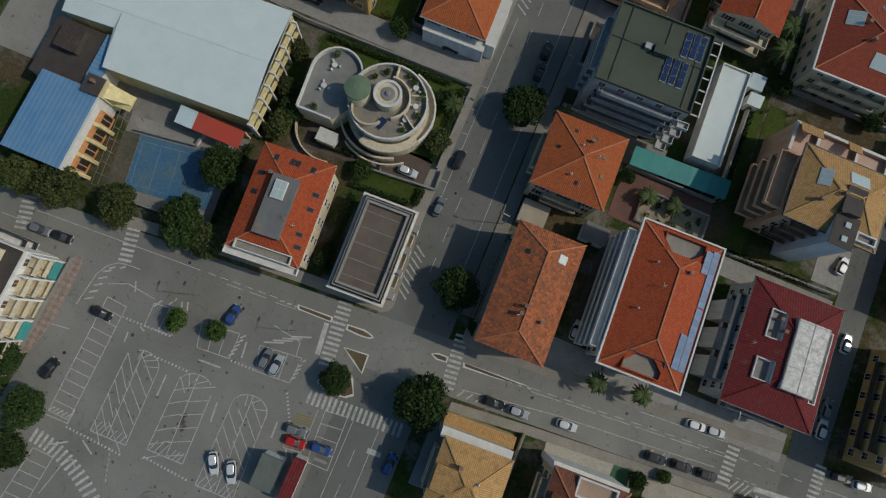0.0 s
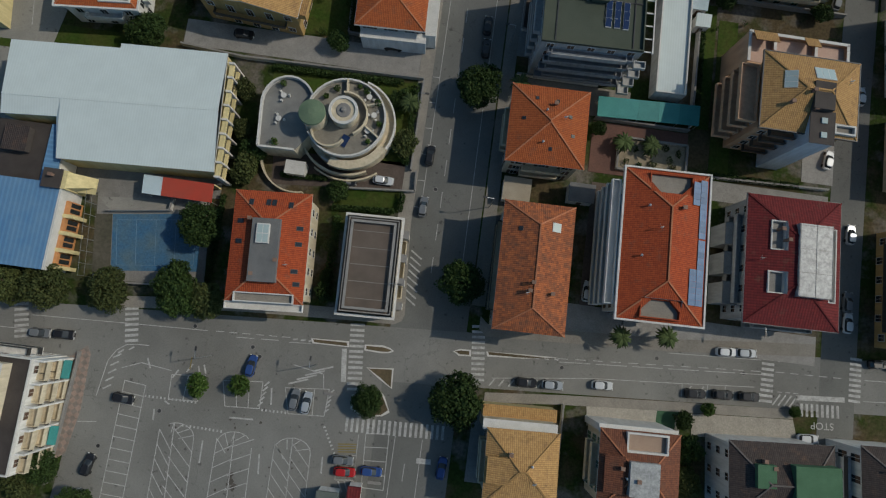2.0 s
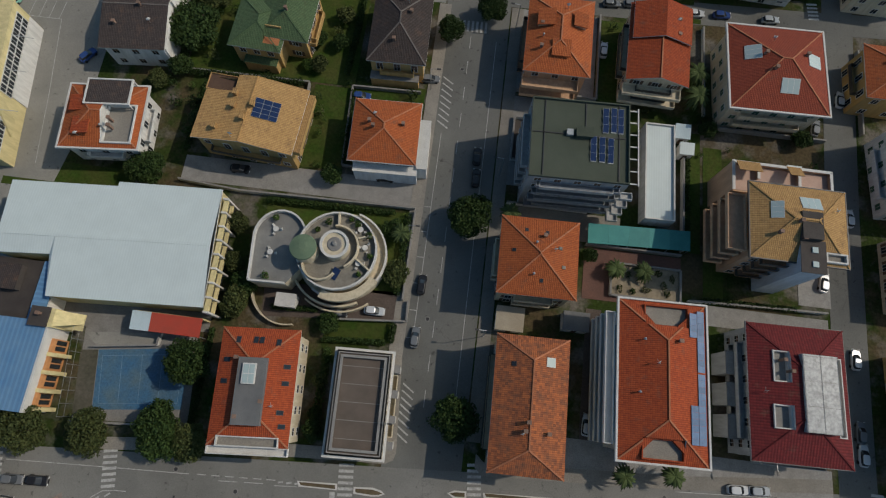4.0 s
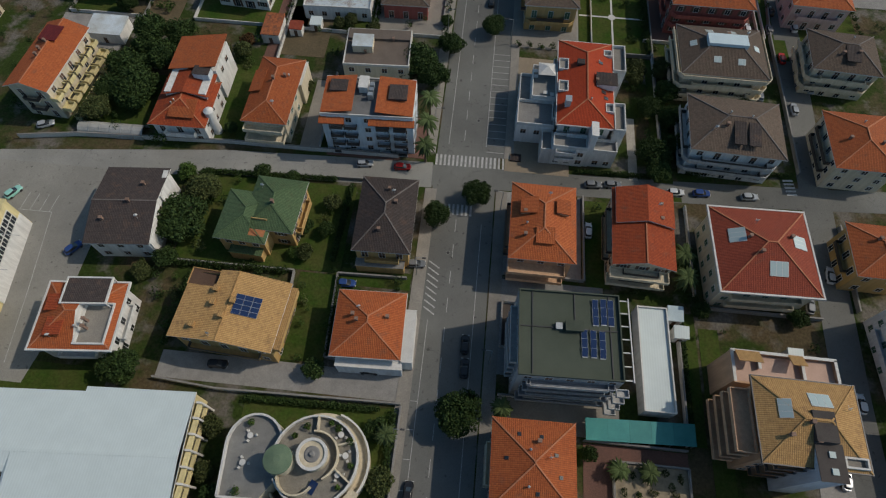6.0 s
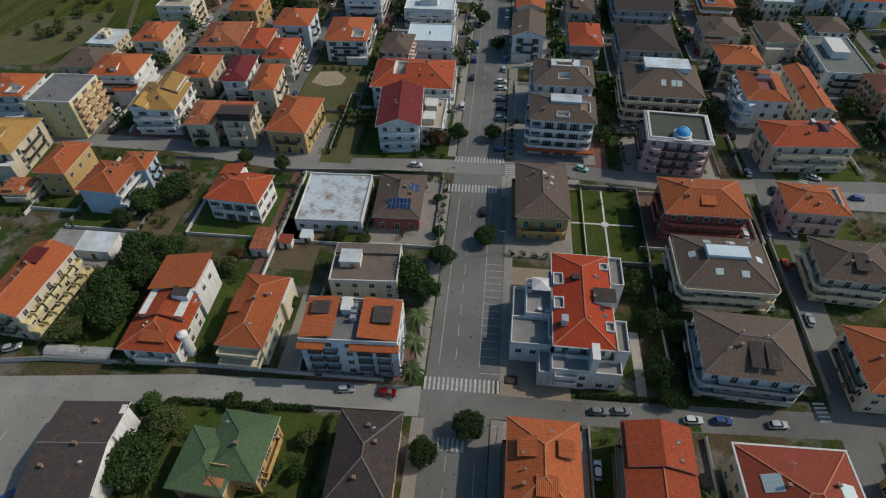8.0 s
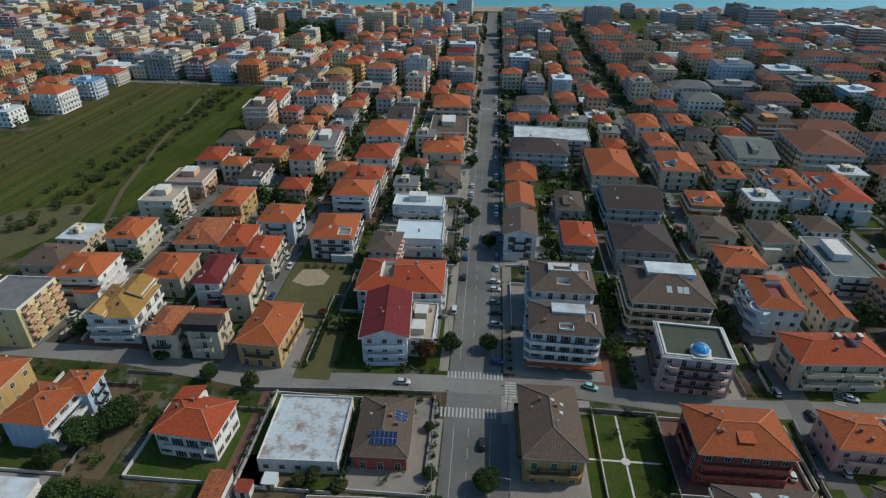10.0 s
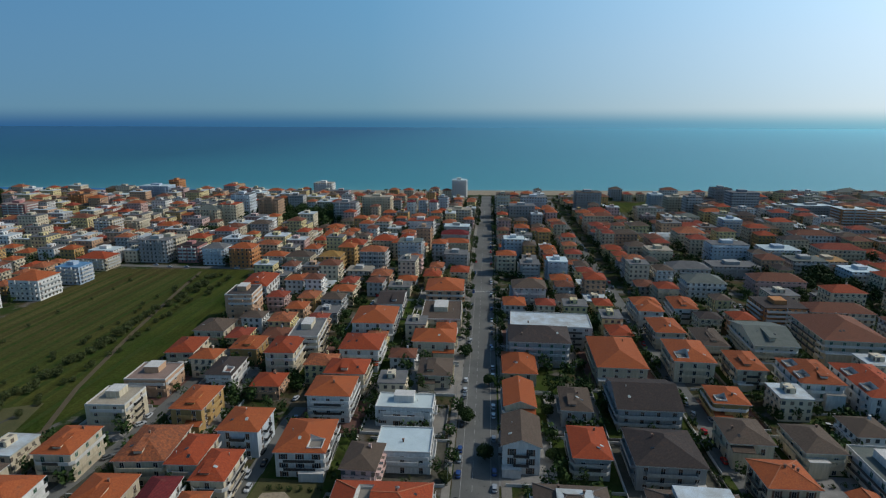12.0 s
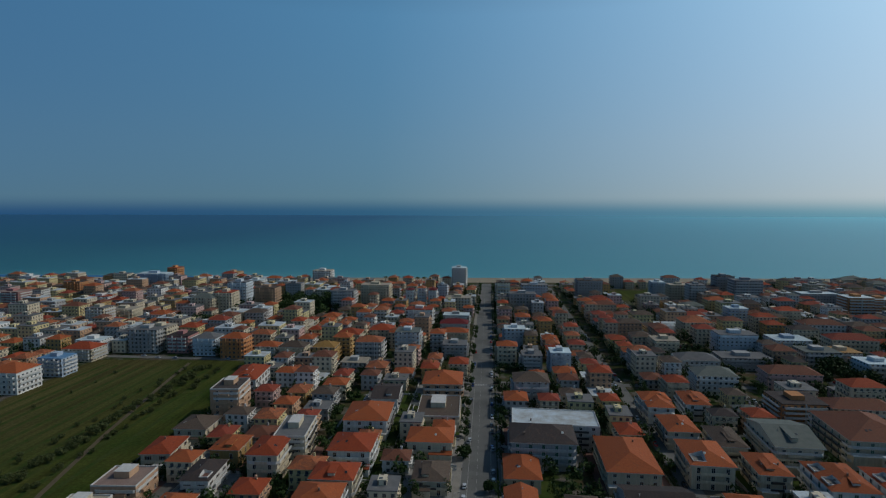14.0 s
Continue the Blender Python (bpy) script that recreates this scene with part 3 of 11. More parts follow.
def balcony_mesh(w, d, kind, wall):
    key = (round(w, 1), d, kind, wall)
    if key not in BALCONIES:
        s = Shape()
        w = key[0]
        s.box(-w / 2, -d, -0.18, w / 2, 0.0, 0, 0)
        if kind == "solid":
            s.box(-w / 2, -d, 0, w / 2, -d + 0.14, 1.0, 0)
            s.box(-w / 2, -d + 0.14, 0, -w / 2 + 0.14, 0, 1.0, 0)
            s.box(w / 2 - 0.14, -d + 0.14, 0, w / 2, 0, 1.0, 0)
        else:
            s.box(-w / 2, -d, 0, w / 2, -d + 0.05, 1.0, 1)
            s.box(-w / 2, -d + 0.05, 0, -w / 2 + 0.05, 0, 1.0, 1)
            s.box(w / 2 - 0.05, -d + 0.05, 0, w / 2, 0, 1.0, 1)
        BALCONIES[key] = s.mesh("balcony", [WALL[wall], DARKMETAL])
    return BALCONIES[key]


def chimney_mesh(kind):
    if kind not in CHIMNEYS:
        s = Shape()
        if kind == "brick":
            s.box(-0.26, -0.22, -0.9, 0.26, 0.22, 0.75, 0)
            s.box(-0.34, -0.3, 0.75, 0.34, 0.3, 0.83, 1)
            s.box(-0.2, -0.17, 0.83, 0.2, 0.17, 1.0, 0)
            s.box(-0.36, -0.32, 1.0, 0.36, 0.32, 1.06, 1)
        else:
            s.tube(0, 0, -0.6, 0.7, 0.13, 0.13, 8, 1)
            s.tube(0, 0, 0.7, 0.85, 0.24, 0.05, 8, 1)
        CHIMNEYS[kind] = s.mesh("chimney", [CLAY if kind == "brick" else GALVANISED, CLAY if kind == "brick" else GALVANISED])
    return CHIMNEYS[kind]


def hip_shape(w, d, z, rise, fascia=0.22, run=0.92):
    """Hipped roof over a w by d rectangle, ridge along the longer side. Gives the shape and the ridge and hip lines."""
    s = Shape()
    a, b = w / 2, d / 2
    if w >= d:
        r0, r1 = (-(a - b * run), 0, z + rise), (a - b * run, 0, z + rise)
        s.face([(-a, -b, z), (a, -b, z), r1, r0]).face([(a, b, z), (-a, b, z), r0, r1])
        s.face([(a, -b, z), (a, b, z), r1]).face([(-a, b, z), (-a, -b, z), r0])
    else:
        r0, r1 = (0, -(b - a * run), z + rise), (0, b - a * run, z + rise)
        s.face([(a, -b, z), (a, b, z), r1, r0]).face([(-a, b, z), (-a, -b, z), r0, r1])
        s.face([(-a, -b, z), (a, -b, z), r0]).face([(a, b, z), (-a, b, z), r1])
    c = [(-a, -b), (a, -b), (a, b), (-a, b)]
    s.prism([(x, y, z - fascia) for x, y in c], [(x, y, z) for x, y in c], 1, cap=False)
    near = {True: [r0, r1, r1, r0], False: [r0, r0, r1, r1]}[w >= d]
    lines = [((x, y, z), near[i]) for i, (x, y) in enumerate(c)] + [(r0, r1)]
    return s, lines


def gable_shape(w, d, z, rise, along_y, fascia=0.22):
    s = Shape()
    a, b = w / 2, d / 2
    t = fascia
    if along_y:
        for sg in (-1, 1):
            q = [(sg * a, -b, z), (sg * a, b, z), (0, b, z + rise), (0, -b, z + rise)]
            q = q if sg > 0 else q[::-1]
            s.face(q)
            s.face([(x, y, zz - t) for x, y, zz in q[::-1]], 1)
            s.face([(sg * a, -b, z - t), (sg * a, b, z - t), (sg * a, b, z), (sg * a, -b, z)][::1 if sg > 0 else -1], 1)
            for y, o in ((-b, 1), (b, -1)):
                s.face([(0, y, z + rise - t), (sg * a, y, z - t), (sg * a, y, z), (0, y, z + rise)][::o * sg], 1)
        ends = [((0, -b, z + rise), (0, b, z + rise))]
    else:
        for sg in (-1, 1):
            q = [(-a, sg * b, z), (a, sg * b, z), (a, 0, z + rise), (-a, 0, z + rise)]
            q = q if sg < 0 else q[::-1]
            s.face(q)
            s.face([(x, y, zz - t) for x, y, zz in q[::-1]], 1)
            s.face([(-a, sg * b, z - t), (a, sg * b, z - t), (a, sg * b, z), (-a, sg * b, z)][::1 if sg < 0 else -1], 1)
            for x, o in ((-a, 1), (a, -1)):
                s.face([(x, 0, z + rise - t), (x, sg * b, z - t), (x, sg * b, z), (x, 0, z + rise)][::-o * sg], 1)
        ends = [((-a, 0, z + rise), (a, 0, z + rise))]
    return s, ends


NAMES = {"rusty": "rust-stained pale blue flat", "orange": "orange clay tile", "redorange": "red-orange clay tile", "brightred": "bright red tile", "mottled": "weathered mottled tile", "red": "dull red tile",
         "chestnut": "chestnut brown tile", "darkred": "dark red ribbed", "beige": "sand-coloured tile", "ochre": "ochre tile", "brown": "brown tile", "dark": "dark grey-brown tile", "green": "green tile",
         "grey": "grey flat", "greengrey": "grey-green", "white": "white sheet-metal", "whitestain": "stained white flat", "lightblue": "pale blue flat", "cream": "cream flat",
         "darkbrown": "dark brown flat", "pinkflat": "pinkish flat", "yellow": "yellow flat", "blue": "blue sheet-metal", "deckgreen": "green felt", "deckbrown": "brown flat", "teal": "teal"}
WNAMES = {"white": "white", "cream": "cream", "ochre": "ochre", "peach": "peach", "grey": "grey", "pink": "pink", "brickred": "brick-red", "whiteblue": "pale blue-white",
          "yellow": "yellow", "skyblue": "sky-blue", "orangew": "orange", "blue": "blue", "darkblue": "dark blue", "darkpink": "dusky pink"}


def facade(ob, w, d, z0, eave, storeys, rnd, wall, faces="SENW", balconies=0.5, bay=3.2, style=None):
    """Windows and balconies, storey by storey, on the named sides of a w by d block."""
    fh = (eave - z0) / storeys
    style = style or rnd.choice(["half", "half", "plain", "green", "half", "open"])
    rail = rnd.choice(["solid", "rail", "solid"])
    for side in faces:
        run, off, turn = {"S": (w, d / 2, 0), "E": (d, w / 2, 90), "N": (w, d / 2, 180), "W": (d, w / 2, 270)}[side]
        k = max(1, int(run / bay))
        long_balcony = rnd.random() < balconies
        for fl in range(storeys):
            zz = z0 + fl * fh
            if long_balcony and fl > 0:
                bw = min(run * 0.75, bay * max(1, k - 1))
                part("balcony", balcony_mesh(bw, 1.3, rail, wall), None, ob, m=pose(0, 0, 0, 0, 0, turn) @ pose(0, -off, zz + 0.1))
            for i in range(k):
                x = (i - (k - 1) / 2) * run / k
                tall = long_balcony and abs(x) < run * 0.35
                h = min(fh * 0.72, 2.2) if tall else min(fh * 0.48, 1.4)
                part("window", window_mesh(1.25, round(h, 1), style), None, ob, m=pose(0, 0, 0, 0, 0, turn) @ pose(x, -off, zz + (0.25 if tall else fh * 0.32)))


PLOTS = []


def lively(ob, rnd, iw, idp, wc, rc):
    """What sets the houses of the middle distance apart: roof lights, dormers, roof terraces, lower wings."""
    roof, w, d, eave, rise, rf = DIMS[ob]
    if rnd.random() < 0.62:
        for k in range(1, max(2, round(eave / 3.0))):
            balcony_band(ob, k * eave / max(2, round(eave / 3.0)), 1.3, rnd.choice([TRIM, WALL[wc]]), "SE" if ob.location.x < 0 else "SW")
    if roof == "flat" and rnd.random() < 0.5:
        return
    if roof == "flat":
        block(ob, "roof_room", -w * 0.2, -d * 0.1, eave - 0.5, w * 0.15, d * 0.3, eave + 2.1, WALL[wc], TRIM)
        return
    for k in range(rnd.choice([0, 1, 1, 2])):
        roof_window(ob, rnd.uniform(-0.3, 0.3) * w, -d * rnd.uniform(0.14, 0.34), 0.9, 1.2, rnd.choice([GLASS, PALE_GLASS]))
    pick = rnd.random()
    if pick < 0.15:
        side = 1 if ob.location.x < 0 else -1
        x0, x1 = sorted((side * w * 0.12, side * w * 0.40))
        cut_roof(ob, x0, -d * 0.42, x1, -d * 0.16, eave + 0.1, rnd.choice([PALE_PAVING, CONCRETE, RED_PAVING]), 0.2, 0.9)
    elif pick < 0.45:
        x0 = rnd.uniform(-0.25, 0.05) * w
        block(ob, "dormer", x0, -d * 0.38, eave - 0.1, x0 + 2.6, -d * 0.05, eave + rise * 0.72, WALL[wc])
        low_roof(ob, x0 - 0.3, -d * 0.38 - 0.4, x0 + 2.9, 0, eave + rise * 0.72, rise * 0.25, rc)
    if rnd.random() < 0.45:
        hh = rnd.choice([3.0, 3.2, 6.0]) if eave > 7 else 3.0
        x0 = -iw / 2 if rnd.random() < 0.5 else 0.0
        wing = block(ob, "wing", x0, -idp / 2 - 2.6, 0, x0 + iw / 2, -idp / 2, hh, WALL[wc], TRIM)
        if rnd.random() < 0.5:
            low_roof(ob, x0 - 0.2, -idp / 2 - 2.9, x0 + iw / 2 + 0.2, -idp / 2 - 0.01, hh + 0.35, 0.8, rc)


def house(roof, x, y, w, d, rot, eave, rc, wc, storeys, faces="", balconies=0.5, rise=None, over=0.7, chimneys=3, name="house", label="", category="house", windows=True, bay=3.6, caps=True, parapet=None, run=0.92):
    """A rendered house: walls, roof with eaves, chimneys, windows and balconies. (x, y): centre; w by d: the eaves' outline."""
    rnd = random.Random(int(x * 31 + y * 17))
    faces = faces or ("SE" if x < 0 else "SW")
    ob = thing(name, label or f"{storeys}-storey {WNAMES[wc]} rendered house with {NAMES[rc]} roof", category, x, y, 0, rot)
    PLACED.append((x, y, 0.5 * max(w, d) + 2))
    iw, idp = w - 2 * over, d - 2 * over
    rise = rise if rise is not None else 0.19 * min(w, d)
    body = Shape()
    if roof.startswith("gable"):
        a, b, top = iw / 2, idp / 2, rise * (iw / w if roof == "gabley" else idp / d) - 0.1
        c = [(-a, -b), (a, -b), (a, b), (-a, b)]
        body.prism([(p, q, 0) for p, q in c], [(p, q, eave - 0.15) for p, q in c], cap=False)
        zt = eave - 0.15
        if roof == "gabley":
            for yy, o in ((-b, 1), (b, -1)):
                body.face([(-a, yy, zt), (a, yy, zt), (0, yy, zt + top)][::o])
        else:
            for xx, o in ((-a, -1), (a, 1)):
                body.face([(xx, -b, zt), (xx, b, zt), (xx, 0, zt + top)][::o])
        part("wall", body, WALL[wc], ob)
        rs, lines = gable_shape(w, d, eave, rise, roof == "gabley")
    elif roof == "hip":
        body.box(-iw / 2, -idp / 2, 0, iw / 2, idp / 2, eave - 0.2)
        part("wall", body, WALL[wc], ob)
        rs, lines = hip_shape(w, d, eave, rise, run=run)
    else:
        over = 0.0
        iw, idp = w, d
        body.box(-w / 2, -d / 2, 0, w / 2, d / 2, eave - 0.6)
        part("wall", body, WALL[wc], ob)
        rs, lines = Shape(), []
        rs.box(-w / 2 + 0.25, -d / 2 + 0.25, eave - 0.6, w / 2 - 0.25, d / 2 - 0.25, eave - 0.5)
        par = Shape()
        par.box(-w / 2, -d / 2, eave - 0.6, w / 2, -d / 2 + 0.25, eave).box(-w / 2, d / 2 - 0.25, eave - 0.6, w / 2, d / 2, eave)
        par.box(-w / 2, -d / 2 + 0.25, eave - 0.6, -w / 2 + 0.25, d / 2 - 0.25, eave).box(w / 2 - 0.25, -d / 2 + 0.25, eave - 0.6, w / 2, d / 2 - 0.25, eave)
        part("parapet", par, parapet or TRIM, ob)
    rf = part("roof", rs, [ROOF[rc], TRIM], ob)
    for p, q in lines if caps else ():
        if (Vector(q) - Vector(p)).length > 0.2:
            part("ridge_cap", Shape().bar(Vector(p) + Vector((0, 0, 0.05)), Vector(q) + Vector((0, 0, 0.05)), 0.26, 0.12), [RIDGE[rc] if rc in RIDGE else ROOF[rc]], rf)
    for i in range(chimneys):
        fx, fy = rnd.uniform(-0.3, 0.3), rnd.uniform(-0.3, 0.3)
        cx, cy = fx * w, fy * d
        if roof == "hip":
            half = min(w, d) / 2
            zc = eave + rise * min(1.0, (w / 2 - abs(cx)) / (half * (run if w > d else 1)), (d / 2 - abs(cy)) / (half * (run if d > w else 1)))
        elif roof == "gabley":
            zc = eave + rise * (1 - abs(cx) / (w / 2))
        elif roof == "gable":
            zc = eave + rise * (1 - abs(cy) / (d / 2))
        else:
            zc = eave - 0.4
        part("chimney", chimney_mesh(rnd.choice(["brick", "brick", "pipe"])), None, rf, m=pose(cx, cy, zc))
    DIMS[ob], RUNS[ob] = (roof, w, d, eave, rise, rf), run
    PLOTS.append((x, y, w, d))
    if not caps:
        lively(ob, rnd, iw, idp, wc, rc)
    if windows:
        facade(ob, iw, idp, 0.0, eave - 0.3, storeys, rnd, wc, faces, balconies, bay)
    return ob


def on_roof(ob, x, y):
    """Pose on the roof of a house at its local (x, y), with z along the slope's normal and y up the slope."""
    roof, w, d, eave, rise, rf = DIMS[ob]
    a, b = w / 2, d / 2
    m = min(a, b)
    if roof == "hip":
        gx, gy = rise / (m * (RUNS[ob] if a > b else 1.0)), rise / (m * (RUNS[ob] if b > a else 1.0))
        zx, zy = (a - abs(x)) * gx, (b - abs(y)) * gy
        if zx < zy:
            return pose(x, y, eave + zx) @ Matrix.Rotation(radians(90 if x > 0 else -90), 4, "Z") @ Matrix.Rotation(math.atan(gx), 4, "X")
        return pose(x, y, eave + zy) @ Matrix.Rotation(radians(180 if y > 0 else 0), 4, "Z") @ Matrix.Rotation(math.atan(gy), 4, "X")
    if roof == "gabley":
        return pose(x, y, eave + rise * (1 - abs(x) / a)) @ Matrix.Rotation(radians(90 if x > 0 else -90), 4, "Z") @ Matrix.Rotation(math.atan(rise / a), 4, "X")
    if roof == "gable":
        return pose(x, y, eave + rise * (1 - abs(y) / b)) @ Matrix.Rotation(radians(180 if y > 0 else 0), 4, "Z") @ Matrix.Rotation(math.atan(rise / b), 4, "X")
    return pose(x, y, eave - 0.5)


def roof_window(ob, x, y, w=0.9, l=1.2, glass=None):
    """A roof light let into the slope."""
    s = Shape()
    s.box(-w / 2, -l / 2, -0.1, w / 2, l / 2, 0.12, 0)
    k = max(1, round(w / 1.1))
    for i in range(k):
        x0 = -w / 2 + 0.08 + i * (w - 0.08) / k
        s.box(x0, -l / 2 + 0.08, 0.12, x0 + (w - 0.08) / k - 0.08, l / 2 - 0.08, 0.135, 1)
    part("roof_window", s, [DARKMETAL if glass is GLASS else TRIM, glass or PALE_GLASS], DIMS[ob][5], m=on_roof(ob, x, y))


def roof_panels(ob, x, y, cols, rows, turn=0):
    """Solar panels lying on the slope."""
    if "pv" not in CAR_MESH:
        s = Shape().box(-0.5, -0.8, 0, 0.5, 0.8, 0.05, 0)
        s.box(-0.465, -0.765, 0.05, 0.465, 0.765, 0.058, 1)
        CAR_MESH["pv"] = s.mesh("panel", [GALVANISED, PANEL])
    for i in range(cols):
        for j in range(rows):
            part("solar_panel", CAR_MESH["pv"], None, DIMS[ob][5], m=on_roof(ob, x, y) @ pose((i - (cols - 1) / 2) * 1.04, (j - (rows - 1) / 2) * 1.66, 0.14))


def opened(target, ob, x0, y0, x1, y1, z0, z1):
    """Takes a box out of a part of the house: what stays is the part cut south, north, west, east of and below it."""
    keep = [[("y", y0, 1)], [("y", y1, -1)], [("y", y0, -1), ("y", y1, 1), ("x", x0, 1)],
            [("y", y0, -1), ("y", y1, 1), ("x", x1, -1)],
            [("y", y0, -1), ("y", y1, 1), ("x", x0, -1), ("x", x1, 1), ("z", z0, 1)]]
    xs, ys = [v.co.x for v in target.data.vertices], [v.co.y for v in target.data.vertices]
    if not xs or max(xs) < x0 or min(xs) > x1 or max(ys) < y0 or min(ys) > y1:
        return
    whole = bmesh.new()
    for planes in keep:
        bm = bmesh.new()
        bm.from_mesh(target.data)
        bmesh.ops.remove_doubles(bm, verts=bm.verts, dist=0.0005)
        for axis, at, side in planes:
            i = "xyz".index(axis)
            co, no = [0, 0, 0], [0, 0, 0]
            co[i], no[i] = at, side
            bmesh.ops.bisect_plane(bm, geom=bm.verts[:] + bm.edges[:] + bm.faces[:], dist=0.0001, plane_co=co, plane_no=no, clear_outer=True)
            rim = [e for e in bm.edges if e.is_boundary]
            if rim:
                bmesh.ops.holes_fill(bm, edges=rim, sides=0)
        piece = bpy.data.meshes.new("piece")
        bm.to_mesh(piece)
        bm.free()
        whole.from_mesh(piece)
        bpy.data.meshes.remove(piece)
    if len(whole.faces) == 0:
        whole.free()
        bpy.data.objects.remove(target)
        return
    bmesh.ops.remove_doubles(whole, verts=whole.verts, dist=0.0005)
    bmesh.ops.recalc_face_normals(whole, faces=whole.faces)
    whole.to_mesh(target.data)
    whole.free()


def cut_roof(ob, x0, y0, x1, y1, floor, deck=None, rim=0.25, rim_up=0.5, cut=True, rim_mat=None):
    """A terrace let into the roof: the roof is opened down to the floor, and a white rim stands round it."""
    roof, w, d, eave, rise, rf = DIMS[ob]
    for target in (rf, *[c for c in rf.children if c.name.startswith("ridge_cap")]) if cut else ():
        opened(target, ob, x0, y0, x1, y1, floor, eave + rise + 5)
    for c in [c for c in rf.children if c.name.startswith("chimney")]:
        if x0 - 0.5 < c.matrix_local.translation.x < x1 + 0.5 and y0 - 0.5 < c.matrix_local.translation.y < y1 + 0.5:
            bpy.data.objects.remove(c)
    terrace = part("terrace", Shape().box(x0 + 0.02, y0 + 0.02, floor - 0.05, x1 - 0.02, y1 - 0.02, floor + 0.03), deck or PALE_PAVING, ob)
    top = floor + rim_up
    r = Shape()
    r.box(x0, y0, floor, x1, y0 + rim, top).box(x0, y1 - rim, floor, x1, y1, top)
    r.box(x0, y0 + rim, floor, x0 + rim, y1 - rim, top).box(x1 - rim, y0 + rim, floor, x1, y1 - rim, top)
    part("rim", r, rim_mat or TRIM, terrace)
    return terrace


def block(ob, name, x0, y0, z0, x1, y1, z1, mat, cap=None, label=""):
    """A box-shaped part of a house, with a thin coping when cap is given."""
    if "balcony" in name and z1 - z0 < 1.6:
        q, f = 0.14, z0 + 0.2
        s = Shape().box(x0, y0, z0, x1, y1, f).box(x0, y0, f, x1, y0 + q, z1).box(x0, y1 - q, f, x1, y1, z1)
        s.box(x0, y0 + q, f, x0 + q, y1 - q, z1).box(x1 - q, y0 + q, f, x1, y1 - q, z1)
        return part(name, s, mat, ob, label)
    b = part(name, Shape().box(x0, y0, z0, x1, y1, z1), mat, ob, label)
    if cap:
        part("coping", Shape().box(x0 - 0.12, y0 - 0.12, z1, x1 + 0.12, y1 + 0.12, z1 + 0.12), cap, b)
    return b


def balcony_band(ob, z, out, mat, sides="SWE", high=1.0):
    """A balcony that runs round the named sides of a house: slab, solid front, bevelled corners."""
    roof, w, d, eave, rise, rf = DIMS[ob]
    a, b = w / 2 - 0.9 + out, d / 2 - 0.9 + out
    c = min(1.2, out)
    x0, x1 = (-a if "W" in sides else -a + out), (a if "E" in sides else a - out)
    ring = [(x0, b - out), (x0, -b + c), (x0 + c, -b), (x1 - c, -b), (x1, -b + c), (x1, b - out)]
    s = Shape().prism([(x, y, z - 0.2) for x, y in ring], [(x, y, z) for x, y in ring])
    for (px, py), (qx, qy) in zip(ring, ring[1:]):
        s.bar((px, py, z + high / 2), (qx, qy, z + high / 2), 0.16, high)
    return part("balcony_band", s, mat, ob)


def dish(ob, x, y, z, turn=200):
    """A small white satellite dish on a short mast."""
    if "dish" not in CAR_MESH:
        s = Shape().tube(0, 0, -0.6, 1.0, 0.04, 0.04, 6, 1)
        ring = [(math.cos(2 * math.pi * i / 12), math.sin(2 * math.pi * i / 12)) for i in range(12)]
        s.prism([(0.45 * c, -0.12 - 0.14, 1.0 + 0.45 * q) for c, q in ring], [(0.12 * c, -0.12, 1.0 + 0.12 * q) for c, q in ring])
        s.bar((0, -0.2, 0.7), (0, -0.8, 0.9), 0.04, 0.04, 1)
        CAR_MESH["dish"] = s.mesh("satellite_dish", [TRIM, GALVANISED])
    part("satellite_dish", CAR_MESH["dish"], None, DIMS[ob][5], m=pose(x, y, z, 0, 0, turn))


def low_roof(ob, x0, y0, x1, y1, z, rise, rc, low="S"):
    """A lean-to or dormer slab that falls towards the named side."""
    zs = {"S": (0, 0, 1, 1), "N": (1, 1, 0, 0), "W": (0, 1, 1, 0), "E": (1, 0, 0, 1)}[low]
    c = [(x0, y0), (x1, y0), (x1, y1), (x0, y1)]
    top = [(x, y, z + rise * k) for (x, y), k in zip(c, zs)]
    part("side_roof", Shape().prism([(x, y, q - 0.2) for x, y, q in top], top), ROOF[rc], ob)


def border(ob, wide=0.5, high=0.3, mat=None):
    """A pale gutter and cornice round the eaves."""
    roof, w, d, eave, rise, rf = DIMS[ob]
    a, b = w / 2, d / 2
    s = Shape()
    s.box(-a - wide, -b - wide, eave - 0.35, a + wide, -b, eave + high - 0.2).box(-a - wide, b, eave - 0.35, a + wide, b + wide, eave + high - 0.2)
    s.box(-a - wide, -b, eave - 0.35, -a, b, eave + high - 0.2).box(a, -b, eave - 0.35, a + wide, b, eave + high - 0.2)
    part("cornice", s, mat or TRIM, ob)


# roof-light glass with the sky's reflection put into its base colour
PALE_GLASS = base_material("pale_roof_glass", 0.15, 0.0, 0.6)[0]
PALE_GLASS.node_tree.nodes["Principled BSDF"].inputs["Base Color"].default_value = rgb(0.34, 0.42, 0.42)


